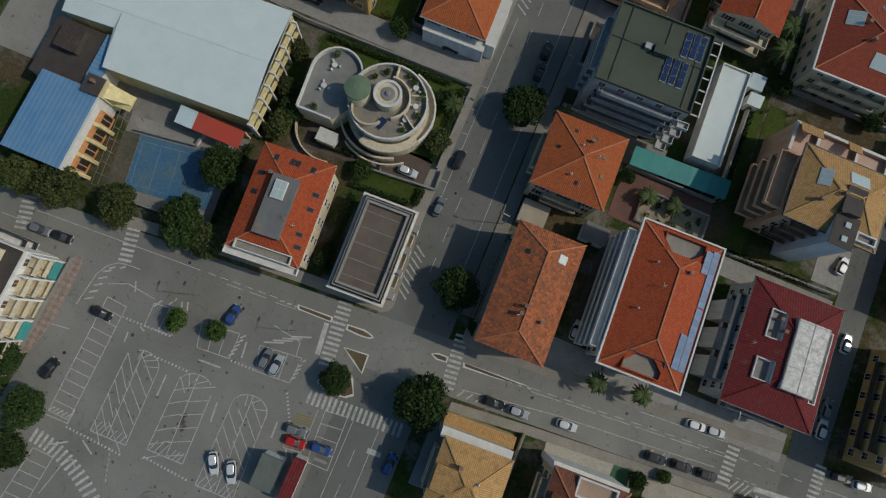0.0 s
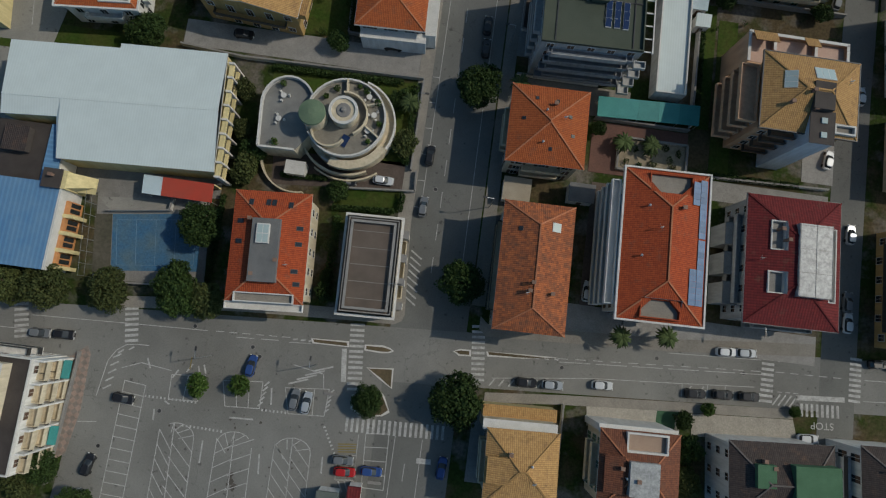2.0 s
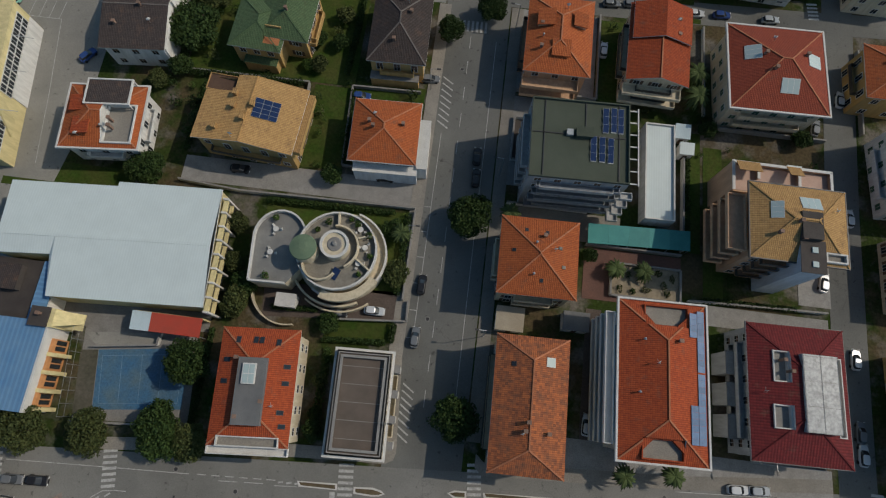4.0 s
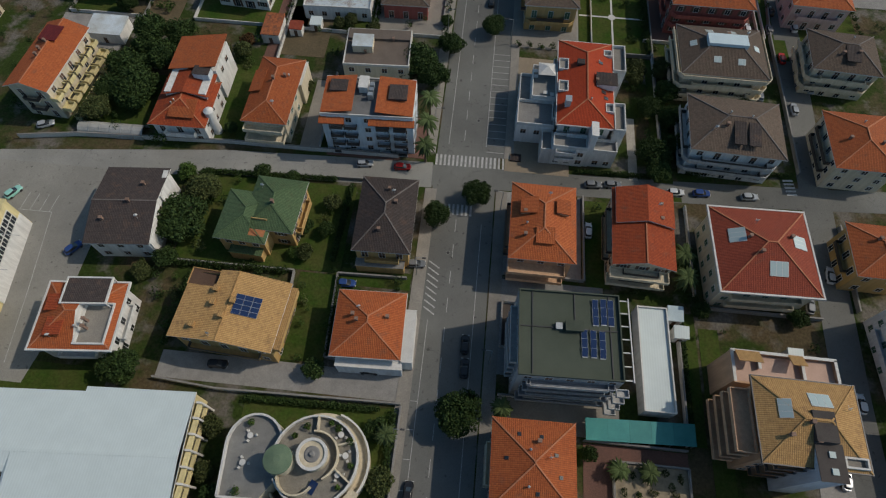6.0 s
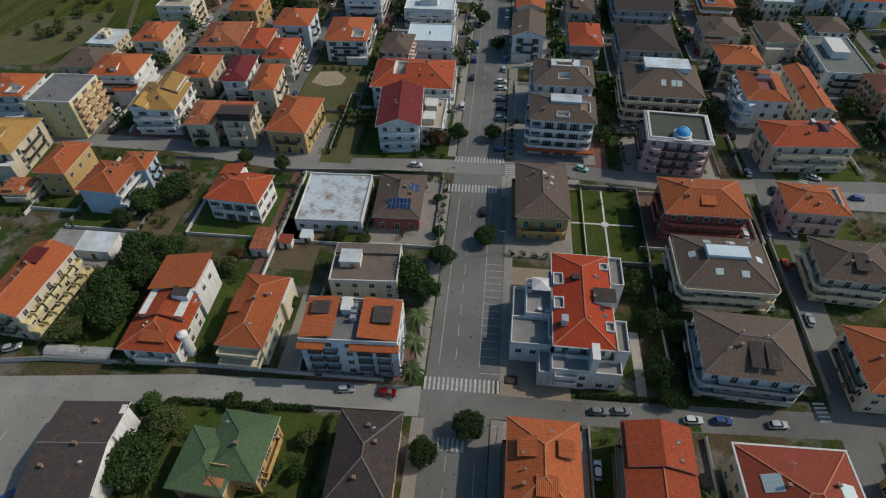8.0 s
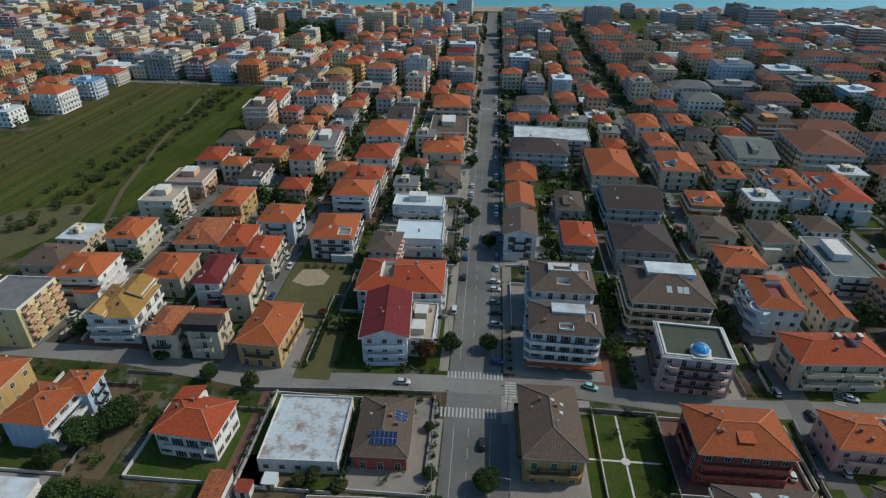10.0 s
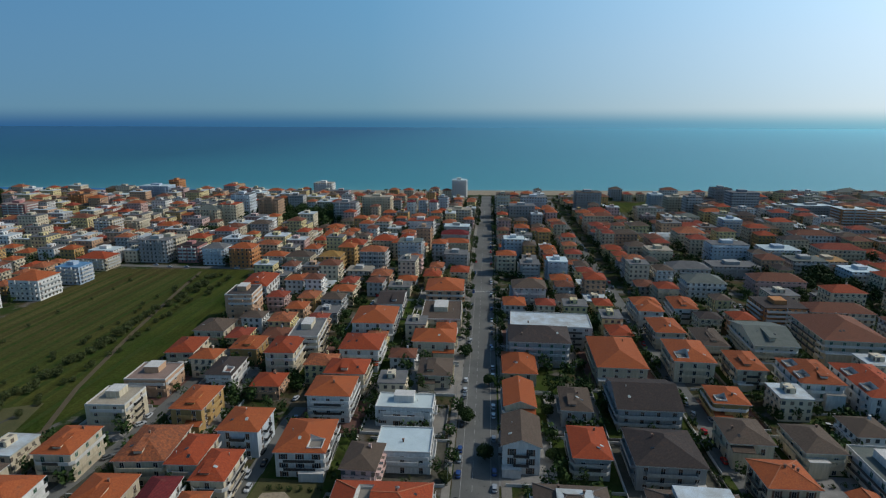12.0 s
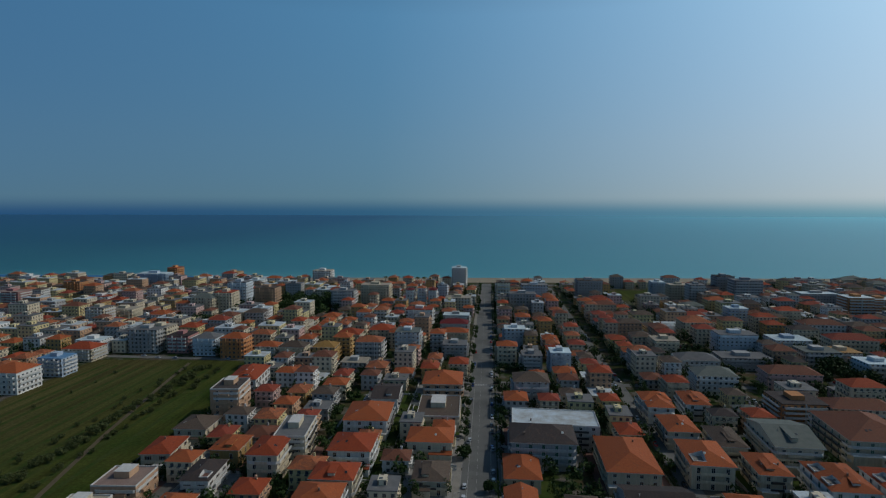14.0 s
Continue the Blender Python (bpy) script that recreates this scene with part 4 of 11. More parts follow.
def far_house(roof, x, y, w, d, rot, eave, rc, wc, storeys, slabs=True, label=""):
    """A building far off: walls, roof and, storey by storey, the long balconies that still show."""
    tall = storeys >= 5
    name, cat = ("apartment_block", "apartment block") if tall else ("house", "house")
    ob = thing(name, label or f"{'tall' if tall else 'far'} {WNAMES[wc]} {'apartment block' if tall else 'house'} with {NAMES[rc]} roof", cat, x, y, 0, rot)
    PLACED.append((x, y, 0.5 * max(w, d) + 2))
    body = Shape()
    if roof == "hip":
        body.box(-w / 2 + 0.6, -d / 2 + 0.6, 0, w / 2 - 0.6, d / 2 - 0.6, eave - 0.2)
        rs, _ = hip_shape(w, d, eave, 0.2 * min(w, d))
        part("roof", rs, [ROOF[rc], TRIM], ob)
    else:
        body.box(-w / 2, -d / 2, 0, w / 2, d / 2, eave - 0.5)
        rs = Shape()
        rs.box(-w / 2 - 0.2, -d / 2 - 0.2, eave - 0.5, w / 2 + 0.2, d / 2 + 0.2, eave - 0.1)
        part("roof", rs, [ROOF[rc], TRIM], ob)
        part("roof_room", Shape().box(-w * 0.18, -d * 0.2, eave - 0.1, w * 0.12, d * 0.2, eave + 2.2), WALL[wc], ob)
    part("wall", body, FARWALL[wc], ob)
    if slabs:
        fh = eave / storeys
        off = w / 2
        inset = 0.6 if roof == "hip" else 0.0
        sg, rows = (1 if x < 0 else -1), Shape()
        lanes = 1 if w <= 15 or x > 100 else 2
        for fl in range(1, storeys):
            z0 = fl * fh + 0.1
            for k in range(lanes):
                bw = (w * 0.94 if x > 100 else w * 0.84) / lanes - 0.8
                cx = (k - (lanes - 1) / 2) * (bw + 1.4)
                rows.box(cx - bw / 2, -d / 2 + inset - 1.6, z0 - 0.2, cx + bw / 2, -d / 2 + inset, z0)
                rows.box(cx - bw / 2, -d / 2 + inset - 1.6, z0, cx + bw / 2, -d / 2 + inset - 1.46, z0 + 1.0)
                for q in (cx - bw / 2, cx, cx + bw / 2 - 0.16):
                    rows.box(q, -d / 2 + inset - 1.46, z0, q + 0.16, -d / 2 + inset, z0 + (1.0 if q != cx else fh - 0.2))
            x0, x1 = sorted((sg * (off - inset), sg * (off - inset + 1.5)))
            rows.box(x0, -d * 0.42, z0 - 0.2, x1, d * 0.42, z0)
            x0, x1 = sorted((sg * (off - inset + 1.36), sg * (off - inset + 1.5)))
            rows.box(x0, -d * 0.42, z0, x1, d * 0.42, z0 + 1.0)
        tagged(part("balcony_tiers", rows, TRIM if (storeys + int(w)) % 3 == 0 else WALL[wc], ob), kind="stuff")
    return ob


# ---- trees ----
def leaf_cloud(seed, blobs, count, size):
    """Many small leaf clumps, thrown on uneven blobs (x, y, z, rx, ry, rz): corner points and quads."""
    g = np.random.default_rng(abs(int(seed)))
    out = []
    for bx, by, bz, rx, ry, rz in blobs:
        u, ph = g.uniform(-1, 1, count), g.uniform(0, 2 * math.pi, count)
        q = np.sqrt(1 - u * u)
        d = np.stack((q * np.cos(ph), q * np.sin(ph), u), 1)
        ph0 = g.uniform(0, 6.28, 3)
        lump = 0.9 + 0.16 * (np.sin(4.1 * d[:, 0] + ph0[0]) * np.sin(3.7 * d[:, 1] + ph0[1]) + np.sin(5.3 * d[:, 2] + ph0[2]) * 0.7)
        r = (0.55 + 0.5 * np.sqrt(g.random(count))) * lump
        p = np.array((bx, by, bz)) + d * r[:, None] * np.array((rx, ry, rz))
        n = 0.55 * d + np.stack((g.uniform(-1, 1, count), g.uniform(-1, 1, count), g.uniform(-0.7, 1, count)), 1)
        n /= np.linalg.norm(n, axis=1)[:, None] + 1e-6
        a = np.cross(n, g.normal(size=(count, 3)))
        a /= np.linalg.norm(a, axis=1)[:, None] + 1e-6
        b = np.cross(n, a)
        s = (size * g.uniform(0.6, 1.3, count))[:, None]
        out.append(np.stack((p - a * s - b * s * 0.4, p + a * s * 0.3 - b * s * 0.7, p + a * s + b * s * 0.3 + n * s * 0.25, p - a * s * 0.2 + b * s * 0.8), 1).reshape(-1, 3))
    return np.concatenate(out)


def leaf_mesh(name, clouds, mat):
    """One mesh of leaf quads from several clouds."""
    v = np.concatenate(clouds)
    me = bpy.data.meshes.new(name)
    me.from_pydata(v.tolist(), [], np.arange(len(v)).reshape(-1, 4).tolist())
    me.materials.append(mat)
    return me


def crown_mesh(name, seed, blobs, count, size, mat):
    return leaf_mesh(name, [leaf_cloud(seed, blobs, count, size)], mat)


def trunk_shape(h, r, limbs, spread, seed):
    rnd = random.Random(seed)
    s = Shape()
    s.tube(0, 0, 0, h, r, r * 0.62, 8)
    for i in range(limbs):
        a = 2 * math.pi * i / limbs + rnd.uniform(-0.3, 0.3)
        e = Vector((math.cos(a) * spread, math.sin(a) * spread, h + spread * rnd.uniform(0.5, 0.9)))
        s.bar((0, 0, h * 0.9), e, r * 0.8, r * 0.8)
    return s


def round_blobs(seed, r, h, k=6):
    rnd = random.Random(seed)
    out = [(0, 0, h - r * 0.75, r * 0.75, r * 0.75, r * 0.7)]
    for i in range(k):
        a = 2 * math.pi * i / k + rnd.uniform(-0.3, 0.3)
        q = r * rnd.uniform(0.42, 0.62)
        out.append((math.cos(a) * q, math.sin(a) * q, h - r * rnd.uniform(0.7, 1.15), r * 0.5, r * 0.5, r * 0.42))
    return out


TREE_KINDS = {}
for tag, mat, seeds in (("dark", LEAF_DARK, (1, 2, 3)), ("olive", LEAF_OLIVE, (4, 5)), ("bright", LEAF_BRIGHT, (6, 7)), ("rust", LEAF_RUST, (8,))):
    TREE_KINDS[tag] = [(trunk_shape(2.6, 0.2, 5, 1.6, sd).mesh("trunk", [BARK]), crown_mesh("crown", sd, round_blobs(sd, 3.2, 6.2, 8), 860, 0.165, mat)) for sd in seeds]
    TREE_KINDS[tag + "_small"] = [(q[0], crown_mesh("crown", sd + 40, round_blobs(sd + 40, 3.2, 6.2, 7), 300, 0.27, mat)) for sd, q in zip(seeds, TREE_KINDS[tag])]
TREE_LABEL = {"dark": "round dark green street tree with dense evergreen crown", "olive": "olive-green tree with loose dusty foliage",
              "bright": "fresh green garden tree with rounded crown", "rust": "small garden tree with rust-brown foliage"}


def tree(x, y, r, h, kind="dark"):
    rnd = random.Random(int(x * 7 + y * 13))
    ob = thing("tree", TREE_LABEL[kind], "tree", x, y, 0, rnd.uniform(0, 360), group="trees")
    tr, cr = rnd.choice(TREE_KINDS[kind if r > 2.9 and y < 170 else kind + "_small"])
    ob.scale = (r / 3.2, r / 3.2, h / 6.4)
    part("trunk", tr, None, ob)
    part("crown", cr, None, ob)
    return ob


def palm(x, y, h=7.0, r=2.6):
    rnd = random.Random(int(x * 5 + y * 11))
    ob = thing("palm_tree", "palm tree with arching green fronds and shaggy trunk", "palm", x, y, 0, rnd.uniform(0, 360), group="palms")
    s = Shape()
    for i in range(5):
        s.tube(0, 0, h * i / 5, h * (i + 1) / 5, 0.3 - 0.02 * i, 0.26 - 0.02 * i, 8)
    part("trunk", s, BARK, ob)
    if "palm" not in TREE_KINDS:
        f = Shape()
        prnd = random.Random(3)
        for i in range(34):
            a, lift = 2.4 * i, prnd.uniform(-0.2, 1.0)
            ln = 2.6 * prnd.uniform(0.85, 1.1)
            prev = None
            for k in range(6):
                t = k / 5
                c = Vector((math.cos(a) * ln * t, math.sin(a) * ln * t, lift * 1.6 * t - 2.2 * t * t * (1.2 - 0.5 * lift)))
                wd = 0.34 * math.sin(math.pi * (0.12 + 0.86 * t))
                sd = Vector((-math.sin(a), math.cos(a), 0)) * wd
                if prev:
                    p, q = prev
                    dr = Vector((0, 0, -0.14))
                    f.face([p, c, c + sd + dr, p + q + dr])
                    f.face([c, p, p - q + dr, c - sd + dr])
                prev = (c, sd)
        TREE_KINDS["palm"] = f.mesh("crown", [LEAF_PALM])
    part("crown", TREE_KINDS["palm"], None, ob, m=Matrix.Translation((0, 0, h)) @ Matrix.Scale(r / 2.6, 4))
    return ob


def hedge(pts, wide=1.2, high=1.5, mat=None, label="clipped evergreen hedge along the plot"):
    """A leafy hedge along a line of points."""
    rnd = random.Random(int(pts[0][0] * 3 + pts[0][1]))
    clouds = []
    for a, b in zip(pts, pts[1:]):
        a, b = Vector(a), Vector(b)
        k = max(1, int((b - a).length / (wide * 0.7)))
        for i in range(k):
            c = a.lerp(b, (i + 0.5) / k)
            clouds.append(leaf_cloud(rnd.randint(1, 999), [(c.x, c.y, high * 0.55, wide * 0.62, wide * 0.62, high * 0.5)], 110, 0.17))
    return tagged(new("hedge", leaf_mesh("hedge", clouds, mat or LEAF_DARK)), label, "hedge", kind="stuff")


# ---- vehicles ----
CAR_PAINT = {}
for tag, c in (("white", (0.55, 0.57, 0.59)), ("silver", (0.34, 0.37, 0.40)), ("grey", (0.16, 0.17, 0.18)), ("black", (0.02, 0.02, 0.022)), ("blue", (0.03, 0.07, 0.22)),
               ("red", (0.42, 0.02, 0.02)), ("teal", (0.30, 0.62, 0.55))):
    CAR_PAINT[tag] = base_material("car_paint_" + tag, 0.25, 0.15, 0.6)[0]
    CAR_PAINT[tag].node_tree.nodes["Principled BSDF"].inputs["Base Color"].default_value = rgb(*c)
RUBBER = surface("rubber", (0.02, 0.02, 0.02), (0.03, 0.03, 0.03), 2.0)
LAMP_GLASS = base_material("lamp_glass", 0.1, 0.0, 0.6)[0]
LAMP_GLASS.node_tree.nodes["Principled BSDF"].inputs["Base Color"].default_value = rgb(0.6, 0.6, 0.58)
CAR_MESH = {}


def car_parts(van):
    """Lower body, cabin glass, roof, wheels and lamps of a car that points along +x."""
    L, W, H = (4.9, 1.85, 1.95) if van else (4.15, 1.74, 1.47)
    def outline(x0, x1, half, z, lift=0.0, k=16):
        """A rounded oblong; lift tips it up towards the back."""
        mid, hl, out = (x0 + x1) / 2, (x1 - x0) / 2, []
        for i in range(k):
            a = 2 * math.pi * (i + 0.5) / k
            c, q = math.cos(a), math.sin(a)
            px = math.copysign(abs(c) ** 0.42, c)
            py = math.copysign(abs(q) ** 0.36, q)
            out.append((mid + hl * px, half * py * (1 - 0.07 * px * px), z - lift * px))
        return out
    rings = [outline(-L / 2 + 0.1, L / 2 - 0.1, W * 0.46, 0.22), outline(-L / 2, L / 2, W * 0.5, 0.42), outline(-L / 2 + 0.02, L / 2 - 0.06, W * 0.5, 0.70, 0.04), outline(-L / 2 + 0.12, L / 2 - 0.28, W * 0.46, 0.90, 0.06)]
    b = Shape()
    for i in range(3):
        b.prism(rings[i], rings[i + 1], cap=i == 2, base=i == 0)
    back, front = (-L / 2 + 0.16, L * 0.30) if van else (-L / 2 + 0.22, L * 0.24)
    rb, rf = (-L / 2 + 0.28, L * 0.15) if van else (-L / 2 + 0.55, L * 0.05)
    g = Shape().prism(outline(back, front, W * 0.45, 0.87), outline(rb, rf, W * 0.385, H - 0.05))
    r = Shape().prism(outline(rb - 0.02, rf + 0.03, W * 0.39, H - 0.06), outline(rb + 0.12, rf - 0.12, W * 0.33, H), base=False)
    wh = Shape()
    k = 12
    ring = [(0.31 * math.cos(2 * math.pi * i / k), 0.31 * math.sin(2 * math.pi * i / k)) for i in range(k)]
    wh.prism([(x, -0.1, z) for x, z in ring], [(x, 0.1, z) for x, z in ring])
    lamp = Shape().box(-0.06, -0.2, -0.07, 0.03, 0.2, 0.07)
    return L, W, b, g, r, wh, lamp


def car(x, y, rot, paint="grey", van=False):
    key = (paint, van)
    if key not in CAR_MESH:
        L, W, b, g, r, wh, lamp = car_parts(van)
        CAR_MESH[key] = (L, W, b.mesh("body", [CAR_PAINT[paint]]), g.mesh("cabin_glass", [GLASS]), r.mesh("roof", [CAR_PAINT[paint]]), wh.mesh("wheel", [RUBBER]), lamp.mesh("headlight", [LAMP_GLASS]))
    L, W, b, g, r, wh, lamp = CAR_MESH[key]
    ob = thing("van" if van else "car", f"{paint} parked {'van' if van else 'hatchback car'} on the asphalt", "van" if van else "car", x, y, 0.06, rot, group="parked vehicles")
    body = part("body", b, None, ob)
    part("cabin_glass", g, None, ob)
    part("roof", r, None, ob)
    for sx in (-0.31, 0.31):
        for sy in (-1, 1):
            part("wheel", wh, None, ob, m=pose(sx * L, sy * (W / 2 - 0.08), 0.31))
    for sy in (-1, 1) if y < 130 else ():
        part("headlight", lamp, None, body, m=pose(L / 2 - 0.04, sy * W * 0.34, 0.68))
    return ob


def lamp_post(x, y, rot=0.0, h=8.0):
    ob = thing("street_lamp", "grey steel street lamp with one arm on the pavement", "street lamp", x, y, 0, rot, group="street lamps")
    s = Shape()
    s.tube(0, 0, 0, h, 0.09, 0.06, 8).bar((0, 0, h), (1.6, 0, h + 0.25), 0.08, 0.08)
    part("pole", s, GALVANISED, ob)
    part("lantern", Shape().box(1.3, -0.16, h + 0.14, 2.1, 0.16, h + 0.3), [DARKMETAL], ob)
    return ob


def crosswalk(x, y, rot, n, length=3.0, bar=0.5, gap=0.5):
    """Zebra bars side by side along the local x axis."""
    ob = thing("crosswalk", "worn white zebra crossing painted on asphalt", "crosswalk", x, y, 0.06, rot, kind="structure")
    key = ("zebra", bar, length)
    if key not in CAR_MESH:
        CAR_MESH[key] = Shape().box(-bar / 2, -length / 2, 0, bar / 2, length / 2, 0.012).mesh("stripe", [PAINT])
    for i in range(n):
        part("stripe", CAR_MESH[key], None, ob, m=pose((i - (n - 1) / 2) * (bar + gap), 0, 0.004))
    return ob


def solar_array(x, y, z, rot, cols, rows, pw=1.0, ph=1.6, tilt=0.0, parent=None):
    """Dark blue panels in light frames; as a thing when it has no parent."""
    ob = thing("solar_panels", "dark blue solar panels in aluminium frames on the roof", "solar panel", x, y, z, rot)
    ob.matrix_world = pose(x, y, z, tilt, 0, rot)
    if "pv" not in CAR_MESH:
        s = Shape().box(-0.5, -0.8, 0, 0.5, 0.8, 0.05, 0)
        s.box(-0.465, -0.765, 0.05, 0.465, 0.765, 0.058, 1)
        CAR_MESH["pv"] = s.mesh("panel", [GALVANISED, PANEL])
    for i in range(cols):
        for j in range(rows):
            part("panel", CAR_MESH["pv"], None, ob, m=pose((i - (cols - 1) / 2) * pw * 1.03, (j - (rows - 1) / 2) * ph * 1.03, 0.08) @ Matrix.Diagonal((pw, ph / 1.6, 1, 1)))
    return ob


# ---- ground, streets, shore ----
def shore(x, off=0.0):
    return 946 + 0.074 * x + off


polygon("ground", [(-1500, -500), (1500, -500), (1500, shore(1500, -42)), (-1500, shore(-1500, -42))], 0.0, 2.0, YARD, "mixed bare earth, worn grass and paving between houses", "ground")
polygon("beach", [(-1500, shore(-1500, -42)), (1500, shore(1500, -42)), (1500, shore(1500, 8)), (-1500, shore(-1500, 8))], -0.02, 1.6, SAND, "pale sandy beach along the sea", "beach")
sea_s = Shape()
sea_s.face([(-4600, shore(-1500, 0), -0.35), (4600, shore(1500, 0), -0.35), (4900, 4960, -0.35), (-4900, 4960, -0.35)])
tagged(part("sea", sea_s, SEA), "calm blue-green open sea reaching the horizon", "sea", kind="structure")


def cross_y(x):
    """Middle line of the southern cross street."""
    return -4.4 + 0.065 * x


ribbon("main_street", [(-0.2, -150), (-0.2, 300), (-0.4, 600), (-0.5, 890)], 14.6, 0.04, ASPHALT, "long straight grey asphalt street with worn markings", "road")
ribbon("cross_street_south", [(-160, cross_y(-160)), (160, cross_y(160))], 10.2, 0.044, ASPHALT_OLD, "wide worn asphalt cross street", "road")
polygon("car_park", [(-62, -10), (-6, -8), (5, -60), (-66, -66)], 0.036, 0.3, ASPHALT_OLD, "worn asphalt car park with faded bay lines", "car park")
ribbon("cross_street_middle", [(-130, 95), (-110, 97), (-58, 102.6), (-8, 104.4)], 7.2, 0.048, ASPHALT_PALE, "sun-bleached asphalt side street between gardens", "road")
ribbon("cross_street_middle_east", [(-8, 104.4), (37, 105.4), (75, 106.8), (130, 110)], 6.0, 0.0485, ASPHALT, "grey asphalt side street with parked cars", "road")
ribbon("cross_street_north", [(-150, 190), (-100, 189), (-62, 183), (-12, 186), (26, 187), (60, 183), (130, 187)], 6.6, 0.048, ASPHALT_OLD, "asphalt cross street with crossings", "road")
ribbon("street_east", [(79, -40), (79.4, 20), (80, 60), (81, 85), (82.5, 120), (86, 187), (84, 240), (83, 420), (82, 860)], 7.0, 0.052, ASPHALT, "asphalt street with parked cars between houses", "road")
ribbon("street_west", [(-71, 186), (-71, 280), (-66, 320), (-64, 480)], 5.0, 0.052, ASPHALT, "narrow asphalt street between houses", "road")
ribbon("street_far_west", [(-133, 190), (-123, 264), (-122, 360), (-125, 480)], 5.5, 0.052, ASPHALT, "asphalt street along the open field", "road")
ribbon("street_west_yard", [(-92, 20), (-92, 98)], 15.0, 0.040, ASPHALT_BLEACHED, "broad worn asphalt street beside the sports halls", "road")
ribbon("street_inland", [(-400, 492), (-60, 492)], 6.0, 0.052, ASPHALT, "asphalt street at the edge of the field", "road")
ribbon("street_cross_far", [(-60, 452), (300, 460)], 6.0, 0.056, ASPHALT, "asphalt cross street among houses", "road")
for i, sx in enumerate((150, 215, 285, 360)):
    ribbon(f"street_row_{i + 1}", [(sx, 200), (sx + 6, 860)], 4.6, 0.052, ASPHALT, "asphalt street between rows of houses", "road")
ribbon("sea_front_road", [(-900, shore(-900, -70)), (900, shore(900, -70))], 9.0, 0.060, ASPHALT, "sea-front road behind the beach", "road")

# pavements with kerbs along the main street
for x0, y0, y1, wd in ((-7.8, 20.4, 100.5, 2.7), (-9.2, 111, 173, 2.6), (-9.2, 191, 448, 2.6), (8.7, 6.5, 101.5, 2.6), (9.9, 111, 173, 2.2), (9.4, 191.5, 448, 3.2), (-9.0, 456, 860, 2.6), (8.8, 464, 860, 2.6)):
    polygon("pavement", [(x0 - wd / 2, y0), (x0 + wd / 2, y0), (x0 + wd / 2, y1), (x0 - wd / 2, y1)], 0.14, 0.4, PALE_PAVING, "pale concrete pavement beside the street", "pavement")
NORTH_KERB = [(-62, -3.4), (-54.9, -2.6), (-35.8, -0.7), (-14.0, 0.5), (-6.9, 0.8)]
polygon("pavement", NORTH_KERB + [(-5.5, 1.6), (-5.1, 2.9), (-6.45, 20.4), (-9.2, 20.4), (-9.2, 3.0)] + [(x, y + 2.2) for x, y in NORTH_KERB[2::-1]], 0.145, 0.4, PALE_PAVING, "pale concrete pavement with a rounded corner", "pavement")
for row, up in (([(9.4, 2.2), (10.9, 0.9), (46.0, 2.8), (64.0, 4.6), (74.6, 5.6)], 2.4), ([(12.0, -9.5), (27.3, -8.0), (48.0, -6.5), (71.0, -4.9)], -1.8)):
    polygon("pavement", row + [(x, y + up) for x, y in row[::-1]], 0.145, 0.4, PALE_PAVING, "pale pavement with kerb along the cross street", "pavement")
polygon("parking_lane", [(6.9, 111), (8.8, 111), (8.8, 173), (6.9, 173)], 0.042, 0.3, ASPHALT, "asphalt parking lane beside the street", "road")
polygon("meadow", [(-268, 366), (-276, 482), (-172, 488), (-143, 405), (-143, 340), (-154, 281), (-166, 240), (-420, 200), (-420, 330)], 0.05, 0.4, FIELD, "open green meadow with dry patches and shrubs", "meadow")


# ---- houses, block by block ----
grey_top_house = house("hip", -30.0, 11.4, 13.6, 19.7, 4.2, 10, "redorange", "cream", 3, rise=2.2)
parapet_block = house("flat", -12.4, 10.8, 9.8, 17.8, 2.3, 7, "deckbrown", "cream", 2, chimneys=0)
pool_house = house("hip", 16.3, 40.2, 14.5, 14.8, 0.9, 10.5, "orange", "cream", 3, run=1.0)
long_house = house("hip", 16.7, 14.1, 12.8, 23.0, 1.0, 11, "mottled", "cream", 3, run=0.66)
cornice_block = house("hip", 38.3, 20.7, 15.0, 26.6, 1.4, 13, "redorange", "white", 4, balconies=1.0, over=1.4, category="apartment block", name="apartment_block")
red_block = house("hip", 63.3, 21.7, 17.3, 23.6, 1.3, 9.5, "darkred", "grey", 3, balconies=0.9, rise=2.6)
beige_block = house("hip", 61.3, 50.9, 17.3, 14.3, -0.4, 15, "beige", "peach", 5, balconies=0.6, over=1.0, category="apartment block", name="apartment_block")
felt_block = house("flat", 21.6, 62.5, 18.4, 16.2, 1.6, 15, "deckgreen", "grey", 5, balconies=1.0, parapet=ROOF["deckgreen"], chimneys=0, category="apartment block", name="apartment_block")
long_shed = house("flat", 40.6, 63.5, 6.1, 21.3, 0.7, 4, "white", "white", 1, chimneys=0, windows=False, name="shed", label="long low shed with white corrugated roof", category="shed")
south_sand_house = house("hip", 18.6, -20.2, 12.6, 12.6, 2.4, 10, "beige", "cream", 3)
south_brown_house = house("hip", 38.6, -18.1, 14.0, 13.4, 1.9, 10, "chestnut", "cream", 3)
south_grey_house = house("hip", 63.4, -16.7, 18.6, 13.2, 4.1, 10, "dark", "white", 3)
house("hip", 83.2, -14.5, 12.2, 12.3, 3.6, 10, "dark", "white", 3)
balcony_block = house("flat", -74.4, -23.0, 16.0, 19.6, 0.4, 9.6, "darkbrown", "white", 3, balconies=1.0, faces="EN", category="apartment block", name="apartment_block")
terrace_house = house("hip", -71.4, 58.9, 15.4, 13.7, 5.0, 7.5, "orange", "white", 2)
sand_house = house("gabley", -42.4, 62.9, 20.4, 14.5, -3.9, 8.5, "beige", "ochre", 2, rise=2.0, chimneys=0)
